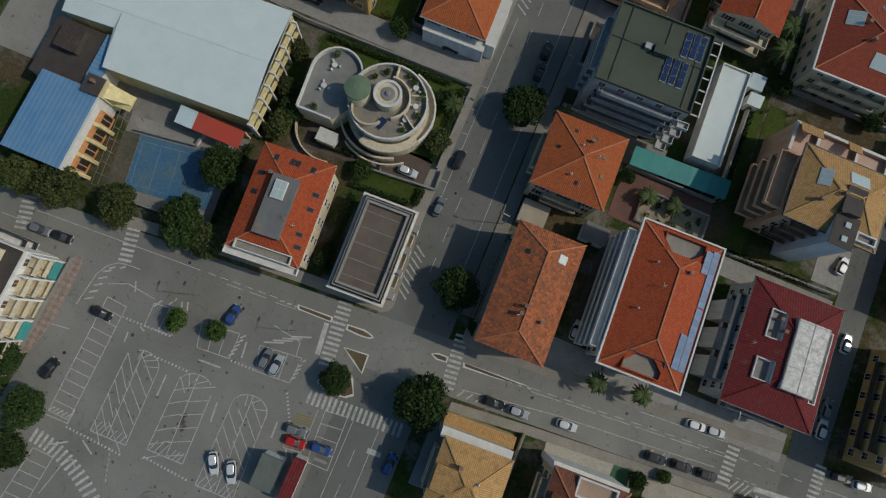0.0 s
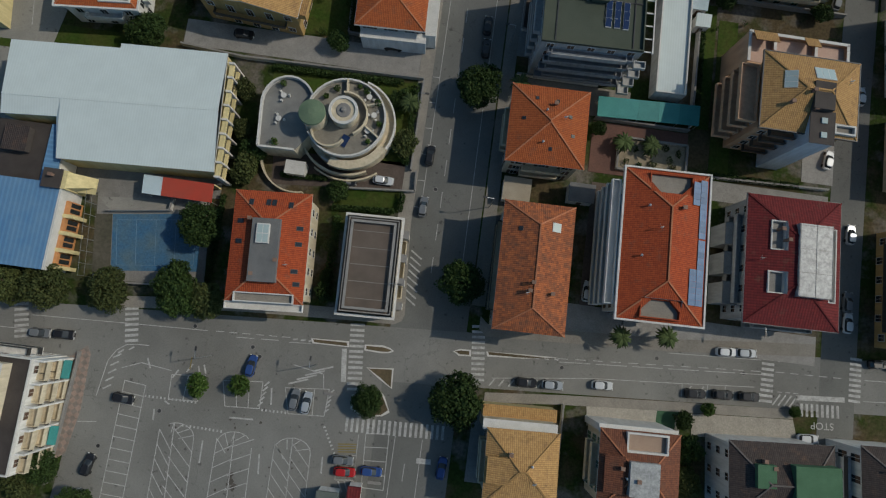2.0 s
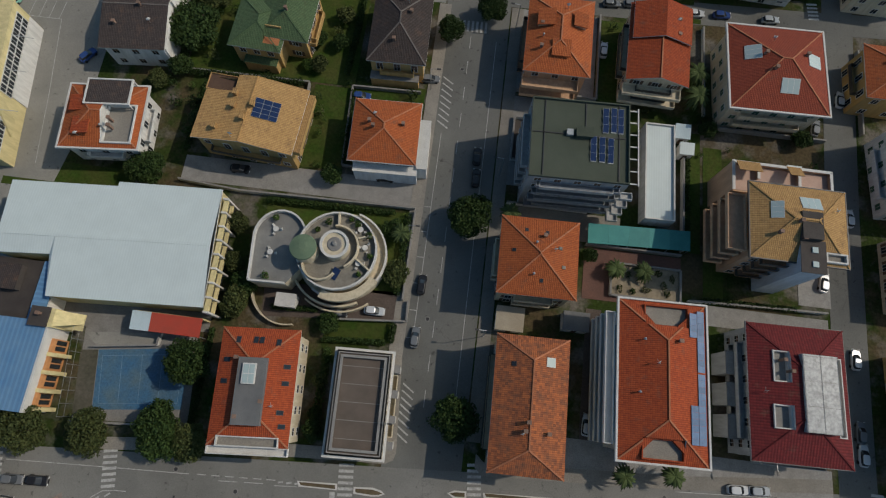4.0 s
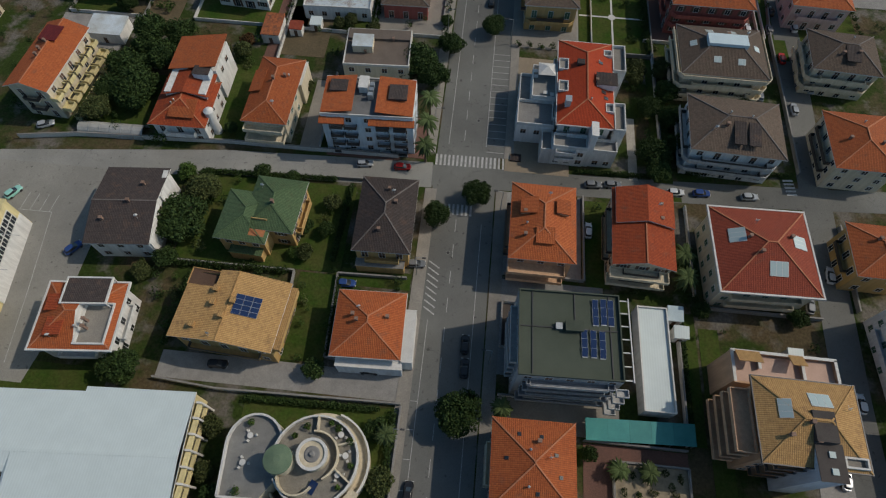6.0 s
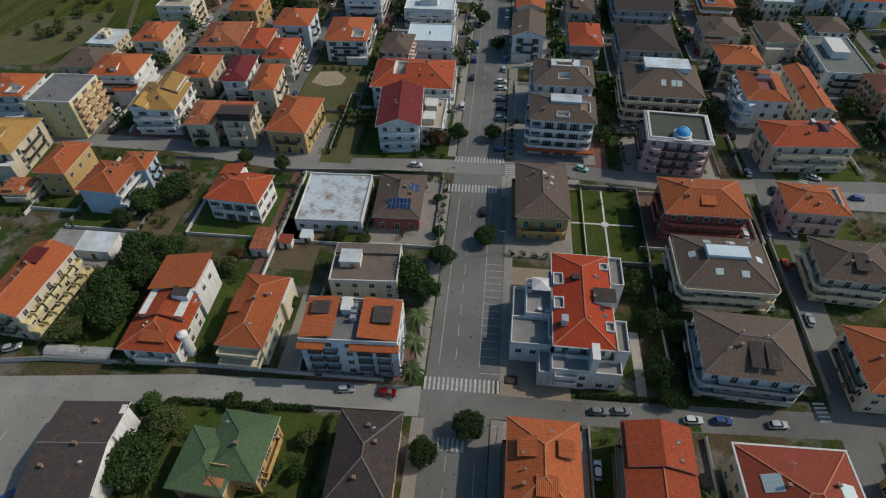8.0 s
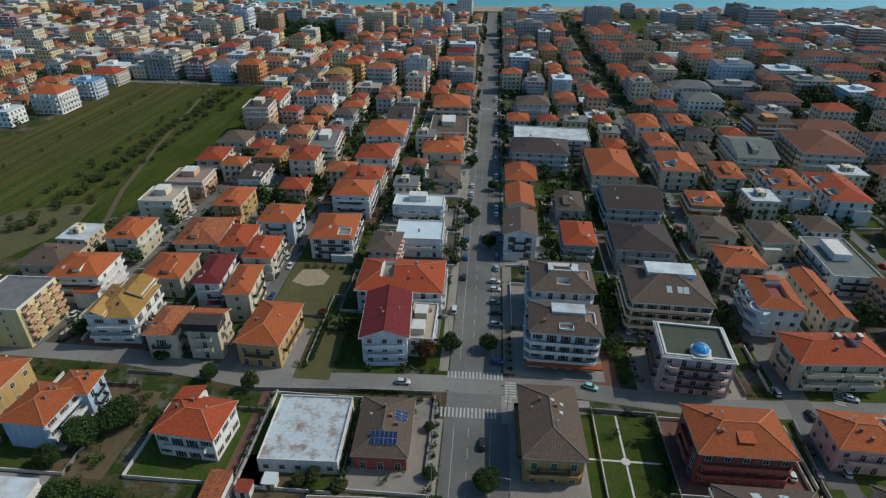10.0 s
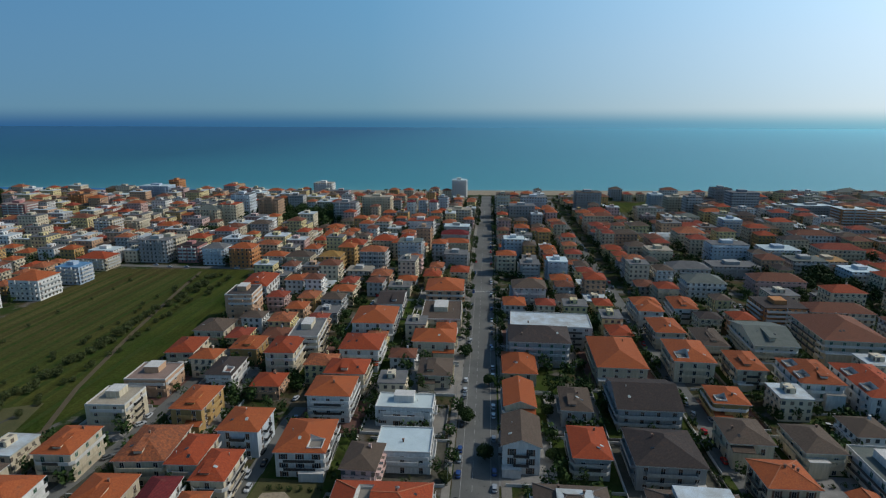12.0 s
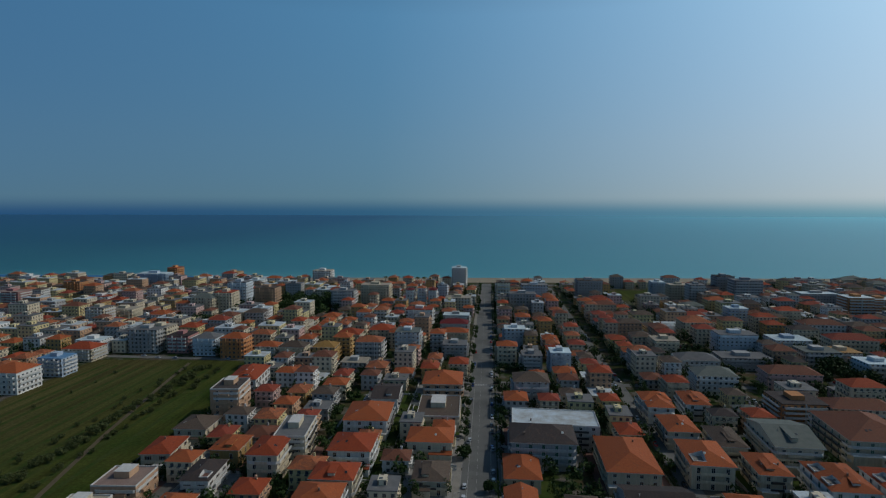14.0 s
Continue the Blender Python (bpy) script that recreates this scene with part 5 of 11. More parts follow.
street_house = house("hip", -15.7, 63.3, 13.6, 13.7, 2.0, 7, "orange", "white", 2)
dark_house = house("hip", -16.0, 88.0, 12.4, 18.6, 1.4, 7.5, "dark", "ochre", 2, rise=2.6, run=1.3)
green_house = house("hip", -40.2, 88.2, 11.4, 13.4, -2.7, 7, "green", "ochre", 2, chimneys=1)
brown_house = house("gable", -71.5, 84.6, 13.8, 19.4, 5.0, 7, "dark", "white", 2, rise=1.7)
dormer_house = house("hip", 17.1, 88.5, 13.8, 18.5, -0.2, 9.5, "orange", "peach", 3)
cross_house = house("gabley", 38.0, 89.6, 12.9, 18.8, -1.6, 9, "redorange", "cream", 3, rise=2.1)
wide_red_house = house("hip", 62.1, 86.6, 19.8, 19.6, 1.2, 9.5, "red", "cream", 3)
house("hip", 87.0, 89.9, 11.4, 12.9, -1.2, 8, "orange", "ochre", 2)
stepped_block = house("gabley", -103.9, 121.9, 11.1, 21.9, -4.0, 10, "orange", "cream", 3)
villa_stepped = house("hip", -68.7, 114.4, 13.8, 14.5, 0.7, 6.2, "redorange", "white", 2)
villa_hip = house("hip", -48.0, 119.8, 11.0, 20.8, -0.7, 7.5, "orange", "cream", 2)
blue_block = house("flat", -23.6, 115.3, 20.9, 11.4, 2.3, 13, "grey", "whiteblue", 4, chimneys=0, balconies=0.0, category="apartment block", name="apartment_block")
flat_villa = house("flat", -25.5, 137.4, 16.6, 12.6, 3.0, 7, "deckbrown", "cream", 2)
scarlet_house = house("hip", 26.3, 128.1, 13.2, 27.0, -0.7, 10, "brightred", "white", 3, balconies=0.9)
slate_house = house("hip", 60.6, 118.6, 21.2, 16.6, -2.6, 10, "brown", "white", 3, balconies=1.0)
skylight_house = house("hip", 60.3, 142.4, 21.1, 17.1, -0.2, 10, "brown", "cream", 3, balconies=1.0)
slate_corner = house("hip", 91.7, 146.8, 16.8, 14.3, -4.0, 9, "brown", "cream", 3)
house("hip", 89.7, 118.6, 14.6, 16.9, -1.1, 8.5, "orange", "cream", 3)
brick_house = house("hip", 60.5, 166.2, 21.9, 15.3, -0.1, 10, "orange", "brickred", 3)
pink_house = house("hip", 91.2, 170.5, 16.2, 12.6, -2.2, 8, "orange", "pink", 2)
corner_house = house("hip", 18.1, 167.2, 14.7, 23.4, 1.4, 8.5, "brown", "ochre", 2)
workshop = house("flat", -40.1, 163.9, 18.5, 20.3, 2.1, 4.5, "rusty", "white", 1, chimneys=0)
panel_house = house("hip", -21.4, 165.2, 13.5, 19.0, 1.8, 5, "brown", "brickred", 1)
red_villa = house("hip", -66.4, 161.4, 15.9, 12.8, -4.0, 8, "redorange", "white", 2)
pale_block = house("hip", -104.8, 161.3, 12.8, 13.7, -2.8, 9, "orange", "skyblue", 3, faces="E")
house("hip", -100.2, 168.9, 9.4, 9.1, 4.6, 9, "orange", "skyblue", 3, faces="E")
house("hip", -123.1, 168.7, 10.1, 15.4, -0.2, 9, "orange", "ochre", 2)
maroon_house = house("gabley", -27.1, 204.1, 14.2, 23.2, 5.0, 9.5, "darkred", "white", 3)
maroon_annex = house("flat", -16.5, 205.2, 7.6, 17.4, -0.2, 7, "cream", "white", 2)
courtyard_house = house("hip", -25.8, 226.2, 28.3, 20.0, 1.5, 9, "redorange", "white", 3)
house("hip", -60.8, 198.1, 13.6, 20.8, -2.7, 8.5, "orange", "ochre", 2)
brown_block = house("hip", 24.5, 201.7, 20.6, 15.3, -1.9, 13, "brown", "white", 4, balconies=1.0)
brown_block_north = house("hip", 25.6, 223.9, 20.3, 18.2, -0.7, 13, "brown", "white", 4, balconies=1.0)
dome_block = house("flat", 58.6, 195.4, 18.4, 15.0, -4.0, 12.5, "deckgreen", "pink", 4, chimneys=0, balconies=0.9)
wide_brown_block = house("hip", 58.2, 223.4, 25.0, 21.8, -1.9, 12, "brown", "cream", 4, balconies=1.0)
house("hip", 89.3, 247.4, 15.3, 14.7, 0.9, 10, "orange", "cream", 3)
round_balcony_block = house("hip", 91.1, 223.9, 13.9, 18.8, -3.2, 11, "orange", "white", 3)
house("gabley", 107.6, 227.5, 8.8, 28.4, 0.3, 9, "orange", "cream", 3)
long_east_house = house("hip", 97.5, 198.8, 25.3, 13.9, 3.6, 10, "redorange", "cream", 3, bay=4.6)
house("hip", -130.9, 219.9, 17.4, 15.8, 3.6, 11, "orange", "white", 3, faces="SE", chimneys=1, bay=5.0, balconies=0.8, caps=False)
house("hip", -105.7, 226.5, 14.5, 16.9, 2.6, 8, "orange", "cream", 2, faces="SE", chimneys=1, bay=5.0, balconies=0.8, caps=False)
gold_house = house("hip", -107.8, 202.6, 15.7, 17.7, 3.6, 10, "ochre", "white", 3, faces="SE", chimneys=1, bay=5.0, balconies=0.8, caps=False)
house("hip", -90.2, 195.7, 9.6, 14.3, 4.0, 9, "mottled", "cream", 2, faces="SE", chimneys=1, bay=5.0, balconies=0.8, caps=False)
dark_deck_house = house("gable", -77.8, 194.8, 10.4, 10.4, 2.3, 11, "orange", "cream", 3, faces="SE", chimneys=1, bay=5.0, balconies=0.8, caps=False)
house("hip", -87.9, 222.9, 9.4, 18.6, 5.0, 10, "darkred", "white", 3, faces="SE", chimneys=1, bay=5.0, balconies=0.8, caps=False)
house("hip", -75.3, 216.1, 8.8, 17.8, 5.0, 11, "orange", "cream", 3, faces="SE", chimneys=1, bay=5.0, balconies=0.8, caps=False)
tall_yellow_block = house("flat", -139.0, 198.5, 15.4, 17.1, 0.8, 14, "grey", "yellow", 5, faces="E", chimneys=1, bay=5.0, balconies=0.8, caps=False)
house("hip", -150.2, 229.7, 17.0, 14.9, -0.2, 8, "brown", "cream", 2, faces="SE", chimneys=1, bay=5.0, balconies=0.8, caps=False)
house("hip", -131.1, 247.9, 13.3, 17.1, 2.4, 10, "orange", "cream", 3, faces="SE", chimneys=1, bay=5.0, balconies=0.8, caps=False)
house("flat", -133.4, 276.0, 14.5, 14.5, 3.0, 11, "cream", "cream", 4, faces="SE", chimneys=1, bay=5.0, balconies=0.8, caps=False)
house("flat", -135.0, 303.2, 17.0, 16.2, 3.4, 8, "pinkflat", "peach", 2, faces="SE", chimneys=1, bay=5.0, balconies=0.8, caps=False)
house("hip", -136.6, 333.1, 13.6, 19.3, 5.0, 7, "redorange", "cream", 2, faces="SE", chimneys=1, bay=5.0, balconies=0.8, caps=False)
house("hip", -135.2, 359.2, 16.5, 18.4, 0.4, 7, "brown", "cream", 2, faces="SE", chimneys=1, bay=5.0, balconies=0.8, caps=False)
house("hip", -103.9, 250.2, 16.8, 21.4, 5.0, 9, "mottled", "cream", 3, faces="SE", chimneys=1, bay=5.0, balconies=0.8, caps=False)
house("hip", -89.5, 247.6, 10.7, 17.4, 2.4, 9, "redorange", "cream", 3, faces="SE", chimneys=1, bay=5.0, balconies=0.8, caps=False)
house("hip", -104.8, 280.7, 12.8, 19.2, 0.3, 9, "orange", "ochre", 3, faces="SE", chimneys=1, bay=5.0, balconies=0.8, caps=False)
house("hip", -79.4, 265.0, 15.0, 16.3, 0.3, 10, "orange", "whiteblue", 3, faces="SE", chimneys=1, bay=5.0, balconies=0.8, caps=False)
house("hip", -77.5, 239.5, 11.1, 16.5, 2.1, 9.5, "redorange", "cream", 3, faces="SE", chimneys=1, bay=5.0, balconies=0.8, caps=False)
house("hip", -107.2, 310.1, 12.1, 18.9, 2.7, 8, "dark", "white", 2, faces="SE", chimneys=1, bay=5.0, balconies=0.8, caps=False)
house("hip", -108.0, 335.9, 13.6, 16.7, 1.2, 8, "orange", "ochre", 2, faces="SE", chimneys=1, bay=5.0, balconies=0.8, caps=False)
house("hip", -85.9, 323.1, 13.5, 19.4, 1.9, 13, "redorange", "cream", 4, faces="SE", chimneys=1, bay=5.0, balconies=0.8, caps=False)
house("flat", -81.5, 342.2, 13.6, 23.9, 5.0, 14, "grey", "cream", 4, faces="SE", chimneys=1, bay=5.0, balconies=0.8, caps=False)
house("hip", -55.9, 258.3, 17.0, 20.9, 2.9, 9, "orange", "white", 3, faces="SE", chimneys=1, bay=5.0, balconies=0.8, caps=False)
house("hip", -55.7, 289.9, 17.1, 17.3, 1.3, 11, "orange", "white", 3, faces="SE", chimneys=1, bay=5.0, balconies=0.8, caps=False)
house("hip", -54.2, 307.5, 17.2, 15.1, 0.5, 11, "redorange", "cream", 3, faces="SE", chimneys=1, bay=5.0, balconies=0.8, caps=False)
house("hip", -54.2, 336.5, 18.9, 19.6, 0.7, 10, "redorange", "white", 3, faces="SE", chimneys=1, bay=5.0, balconies=0.8, caps=False)
house("hip", -55.5, 375.6, 22.1, 26.5, 2.1, 9, "orange", "white", 3, faces="SE", chimneys=1, bay=5.0, balconies=0.8, caps=False)
house("gable", -52.2, 408.9, 15.2, 26.5, 1.7, 8, "dark", "white", 2, faces="SE", chimneys=1, bay=5.0, balconies=0.8, caps=False)
house("flat", -27.2, 286.6, 21.1, 11.2, -0.0, 8, "white", "white", 2, faces="SE", chimneys=1, bay=5.0, balconies=0.8, caps=False)
house("flat", -23.8, 260.5, 18.0, 15.1, 1.2, 8, "lightblue", "white", 2, faces="SE", chimneys=1, bay=5.0, balconies=0.8, caps=False)
house("hip", -22.3, 351.6, 21.0, 17.7, 0.2, 8, "orange", "cream", 2, faces="SE", chimneys=1, bay=5.0, balconies=0.8, caps=False)
house("hip", -19.0, 320.8, 14.8, 18.4, 1.4, 6, "brown", "cream", 2, faces="SE", chimneys=1, bay=5.0, balconies=0.8, caps=False)
house("hip", -22.9, 429.3, 23.1, 25.1, 1.3, 10, "orange", "peach", 3, faces="SE", chimneys=1, bay=5.0, balconies=0.8, caps=False)
house("flat", -21.8, 389.8, 21.2, 31.1, 1.5, 8, "brown", "cream", 3, faces="SE", chimneys=1, bay=5.0, balconies=0.8, caps=False)
house("flat", -132.3, 388.1, 14.6, 18.6, 5.0, 17, "darkbrown", "peach", 5, faces="SE", chimneys=1, bay=5.0, balconies=0.8, caps=False)
house("hip", -139.0, 427.3, 17.6, 29.8, 5.0, 11, "redorange", "white", 3, faces="SE", chimneys=1, bay=5.0, balconies=0.8, caps=False)
house("hip", 26.8, 347.3, 28.5, 22.4, -1.4, 12, "dark", "grey", 4, faces="SW", chimneys=1, bay=5.0, balconies=0.8, caps=False)
house("flat", 34.2, 367.8, 39.4, 19.8, -2.4, 12, "whitestain", "grey", 4, faces="SW", chimneys=1, bay=5.0, balconies=0.8, caps=False)
house("hip", 16.9, 327.8, 15.1, 23.2, 0.2, 6, "orange", "cream", 2, faces="SW", chimneys=1, bay=5.0, balconies=0.8, caps=False)
house("gabley", 15.2, 295.1, 12.4, 21.6, 0.1, 8, "orange", "cream", 2, faces="SW", chimneys=1, bay=5.0, balconies=0.8, caps=False)
house("gabley", 14.3, 265.0, 13.3, 20.0, -1.5, 10, "brown", "white", 3, faces="SW", chimneys=1, bay=5.0, balconies=0.8, caps=False)
house("hip", 60.3, 337.4, 21.7, 35.3, -1.2, 8.5, "orange", "cream", 3, faces="SW", chimneys=1, bay=5.0, balconies=0.8, caps=False)
house("gable", 61.7, 296.6, 23.9, 26.2, -0.3, 9, "dark", "grey", 3, faces="SW", chimneys=1, bay=5.0, balconies=0.8, caps=False)
house("hip", 59.0, 260.5, 21.8, 22.1, -0.8, 9, "dark", "grey", 3, faces="SW", chimneys=1, bay=5.0, balconies=0.8, caps=False)
house("hip", 36.2, 263.3, 12.7, 19.7, -1.0, 8, "redorange", "grey", 2, faces="SW", chimneys=1, bay=5.0, balconies=0.8, caps=False)
house("hip", 36.3, 294.5, 12.0, 19.5, -2.5, 7, "brown", "grey", 2, faces="SW", chimneys=1, bay=5.0, balconies=0.8, caps=False)
house("hip", 93.9, 300.3, 13.6, 15.3, -3.0, 8, "orange", "ochre", 2, faces="SW", chimneys=1, bay=5.0, balconies=0.8, caps=False)
house("hip", 89.5, 274.3, 15.0, 17.4, -1.7, 8, "brown", "cream", 2, faces="SW", chimneys=1, bay=5.0, balconies=0.8, caps=False)
house("hip", 110.3, 271.2, 13.7, 18.1, 0.2, 8, "brown", "cream", 2, faces="SW", chimneys=1, bay=5.0, balconies=0.8, caps=False)
house("hip", 91.7, 337.8, 17.7, 25.7, -3.0, 10, "orange", "cream", 3, faces="SW", chimneys=1, bay=5.0, balconies=0.8, caps=False)
house("hip", 91.9, 371.9, 15.0, 21.6, -0.2, 9, "orange", "cream", 3, faces="SW", chimneys=1, bay=5.0, balconies=0.8, caps=False)
house("hip", 111.5, 408.6, 13.1, 21.8, -3.0, 9, "orange", "white", 3, faces="SW", chimneys=1, bay=5.0, balconies=0.8, caps=False)
house("hip", 91.5, 404.6, 14.0, 24.9, -3.0, 9, "orange", "white", 3, faces="SW", chimneys=1, bay=5.0, balconies=0.8, caps=False)
house("hip", 107.9, 358.0, 13.1, 23.7, -2.7, 9, "brown", "cream", 2, faces="SW", chimneys=1, bay=5.0, balconies=0.8, caps=False)
house("hip", 113.4, 331.5, 13.0, 21.1, -3.0, 9, "orange", "cream", 3, faces="SW", chimneys=1, bay=5.0, balconies=0.8, caps=False)
house("gable", 133.3, 359.3, 20.0, 33.0, -3.0, 11, "greengrey", "cream", 3, faces="SW", chimneys=1, bay=5.0, balconies=0.8, caps=False)
east_terrace_house = house("hip", 134.4, 320.4, 17.4, 25.0, -3.0, 10, "orange", "white", 3, faces="SW", chimneys=1, bay=5.0, balconies=0.8, caps=False)
east_long_house = house("hip", 154.6, 313.7, 17.6, 32.0, -3.0, 10, "redorange", "white", 3, faces="SW", chimneys=1, bay=5.0, balconies=0.8, caps=False)
house("hip", 171.7, 367.1, 29.7, 36.1, -3.0, 12, "chestnut", "cream", 4, faces="SW", chimneys=1, bay=5.0, balconies=0.8, caps=False)
house("flat", 127.1, 254.5, 16.2, 27.9, -1.7, 8, "greengrey", "white", 3, faces="SW", chimneys=1, bay=5.0, balconies=0.8, caps=False)
house("hip", -148.6, 177.6, 16.6, 19.6, 5.0, 9, "ochre", "cream", 3, faces="SE", chimneys=1, bay=5.0, balconies=0.8, caps=False)
house("hip", -163.1, 205.0, 16.7, 15.3, 2.5, 10, "orange", "white", 3, faces="SE", chimneys=1, bay=5.0, balconies=0.8, caps=False)
house("hip", -134.7, 160.5, 9.1, 7.8, 3.9, 4, "mottled", "cream", 1, faces="SE", chimneys=1, bay=5.0, balconies=0.8, caps=False)
house("hip", -138.9, 144.1, 13.0, 6.6, -1.3, 4, "redorange", "cream", 1, faces="SE", chimneys=1, bay=5.0, balconies=0.8, caps=False)
far_house("flat", -423, 801, 38.0, 18, 0, 21.9, "white", "blue", 8)
far_house("flat", -425, 853, 13.8, 18, 0, 23.3, "orange", "orangew", 9)
far_house("flat", -346, 860, 19.2, 18, 0, 17.2, "beige", "peach", 7)
far_house("flat", -213, 835, 23.6, 18, 0, 23.8, "cream", "white", 9)
far_house("flat", -146, 681, 23.4, 16, 0, 22.0, "grey", "grey", 7)
far_house("flat", -121, 725, 31.2, 18, 0, 22.2, "cream", "cream", 7)
far_house("hip", -80, 703, 9.8, 11, 0, 19.9, "darkred", "white", 5)
far_house("hip", -68, 708, 9.8, 13, 0, 21.4, "mottled", "whiteblue", 6)
far_house("hip", -56, 705, 9.8, 15, 0, 19.9, "darkred", "white", 5)
far_house("flat", -49, 747, 10.9, 14, 0, 19.6, "grey", "whiteblue", 7)
far_house("flat", -35, 841, 18.3, 18, 0, 28.7, "white", "white", 10)
far_house("flat", -28, 691, 25.8, 16, 0, 14.9, "cream", "cream", 5)
far_house("hip", -110, 614, 13.4, 13, 0, 12.8, "orange", "white", 4)
far_house("hip", -95, 619, 13.4, 15, 0, 14.3, "mottled", "cream", 5)
far_house("flat", -59, 616, 23.3, 16, 0, 16.4, "redorange", "white", 5)
far_house("flat", -26, 621, 23.4, 14, 0, 10.6, "white", "grey", 4)
far_house("hip", -26, 587, 24.3, 16, 0, 10.0, "darkred", "grey", 4)
far_house("hip", -24, 556, 22.8, 14, 0, 9.4, "orange", "cream", 4)
far_house("flat", -21, 513, 17.4, 16, 0, 10.7, "grey", "grey", 5)
far_house("hip", -16, 471, 13.1, 16, 0, 8.5, "redorange", "cream", 4)
far_house("flat", -56, 518, 17.7, 16, 0, 18.2, "greengrey", "whiteblue", 7)
far_house("flat", -51, 567, 11.7, 14, 0, 19.2, "grey", "peach", 6)
far_house("flat", -84, 467, 16.9, 14, 0, 9.0, "cream", "grey", 3)
far_house("hip", -111, 493, 16.9, 16, 0, 11.7, "ochre", "ochre", 4)
far_house("hip", -103, 532, 18.4, 18, 0, 12.2, "redorange", "cream", 4)
far_house("hip", -82, 553, 19.2, 18, 0, 11.3, "redorange", "cream", 4)
far_house("hip", -80, 496, 19.3, 16, 0, 15.4, "mottled", "grey", 5)
far_house("hip", -140, 614, 15.6, 16, 0, 8.5, "orange", "cream", 3)
far_house("hip", -136, 499, 19.2, 16, 0, 9.7, "brown", "cream", 4)
far_house("flat", -154, 576, 11.6, 16, 0, 11.0, "cream", "cream", 4)
far_house("hip", -177, 561, 26.0, 16, 0, 8.7, "redorange", "cream", 3)
far_house("hip", -156, 501, 17.4, 14, 0, 9.0, "orange", "cream", 4)
far_house("hip", -180, 500, 18.6, 16, 0, 14.9, "orange", "orangew", 5)
far_house("hip", -204, 506, 18.1, 16, 0, 13.0, "grey", "whiteblue", 5)
far_house("flat", -227, 512, 16.3, 16, 0, 13.3, "dark", "darkpink", 5)
far_house("flat", -253, 510, 22.2, 16, 0, 17.7, "grey", "grey", 6)
far_house("flat", -248, 519, 17.4, 16, 0, 17.5, "cream", "cream", 6)
far_house("flat", -236, 568, 17.4, 14, 0, 10.0, "redorange", "white", 4)
far_house("flat", -290, 501, 19.9, 14, 0, 11.0, "white", "white", 5)
far_house("flat", -338, 576, 16.9, 16, 0, 20.4, "grey", "cream", 8)
far_house("flat", -328, 595, 23.7, 16, 0, 15.9, "cream", "cream", 6)
far_house("hip", -271, 633, 22.9, 18, 0, 20.6, "greengrey", "cream", 7)
far_house("flat", -254, 643, 17.7, 18, 0, 24.9, "redorange", "cream", 8)
far_house("flat", -260, 688, 20.3, 18, 0, 28.6, "grey", "whiteblue", 8)
far_house("flat", -281, 782, 18.6, 18, 0, 17.5, "white", "white", 6)
far_house("flat", -225, 675, 21.6, 18, 0, 24.9, "brown", "peach", 8)
far_house("flat", -500, 667, 26.7, 18, 0, 18.3, "pinkflat", "darkpink", 7)
far_house("flat", -458, 671, 45.8, 18, 0, 8.5, "yellow", "yellow", 3)
far_house("flat", -485, 741, 19.9, 16, 0, 18.3, "brown", "orangew", 6)
far_house("flat", -516, 739, 37.9, 16, 0, 13.6, "brown", "peach", 5)
far_house("flat", -471, 791, 32.0, 16, 0, 11.6, "white", "cream", 4)
far_house("hip", -431, 732, 11.5, 13, 0, 11.9, "redorange", "white", 4)
far_house("hip", -417, 737, 11.5, 10, 0, 13.4, "mottled", "yellow", 5)
far_house("flat", -411, 680, 24.1, 14, 0, 12.3, "redorange", "white", 4)
far_house("flat", -324, 699, 16.6, 16, 0, 13.8, "darkred", "darkpink", 5)
far_house("flat", -277, 448, 16.3, 14, 0, 12.4, "blue", "blue", 5)
far_house("hip", -279, 416, 20.3, 20, 0, 13.1, "orange", "white", 4)
far_house("hip", -285, 484, 23.0, 18, 0, 9.2, "redorange", "cream", 4)
far_house("hip", -320, 465, 11.8, 15, 0, 6.6, "redorange", "white", 2)
far_house("hip", -306, 470, 11.8, 11, 0, 8.1, "mottled", "cream", 3)
far_house("flat", 19, 730, 14.9, 18, 0, 26.3, "brown", "cream", 7)
far_house("flat", 38, 697, 26.5, 16, 0, 19.1, "grey", "grey", 5)
far_house("flat", 56, 769, 29.5, 16, 0, 17.9, "grey", "whiteblue", 5)
far_house("flat", 23, 536, 15.7, 14, 0, 17.8, "white", "whiteblue", 7)
far_house("hip", 16, 496, 14.7, 14, 0, 14.3, "orange", "cream", 5)
far_house("flat", 32, 483, 13.4, 14, 0, 11.9, "grey", "grey", 5)
far_house("flat", 50, 478, 13.2, 14, 0, 15.6, "lightblue", "whiteblue", 6)
far_house("hip", 27, 421, 20.3, 18, 0, 14.1, "brown", "grey", 4)
far_house("flat", 116, 758, 27.5, 20, 0, 25.8, "brown", "grey", 10)
far_house("flat", 208, 816, 15.2, 16, 0, 16.7, "white", "whiteblue", 7)
far_house("flat", 223, 784, 23.8, 16, 0, 18.0, "cream", "cream", 6)
far_house("flat", 230, 748, 16.8, 16, 0, 23.3, "grey", "grey", 8)
far_house("hip", 233, 699, 21.3, 16, 0, 14.6, "orange", "yellow", 5)
far_house("flat", 275, 790, 19.8, 18, 0, 27.9, "dark", "grey", 9)
far_house("flat", 288, 761, 30.3, 18, 0, 27.3, "grey", "darkblue", 9)
far_house("flat", 224, 630, 16.4, 14, 0, 19.2, "white", "blue", 8)
far_house("flat", 186, 539, 27.7, 16, 0, 16.1, "grey", "whiteblue", 7)
far_house("flat", 131, 526, 17.5, 16, 0, 13.7, "cream", "cream", 6)
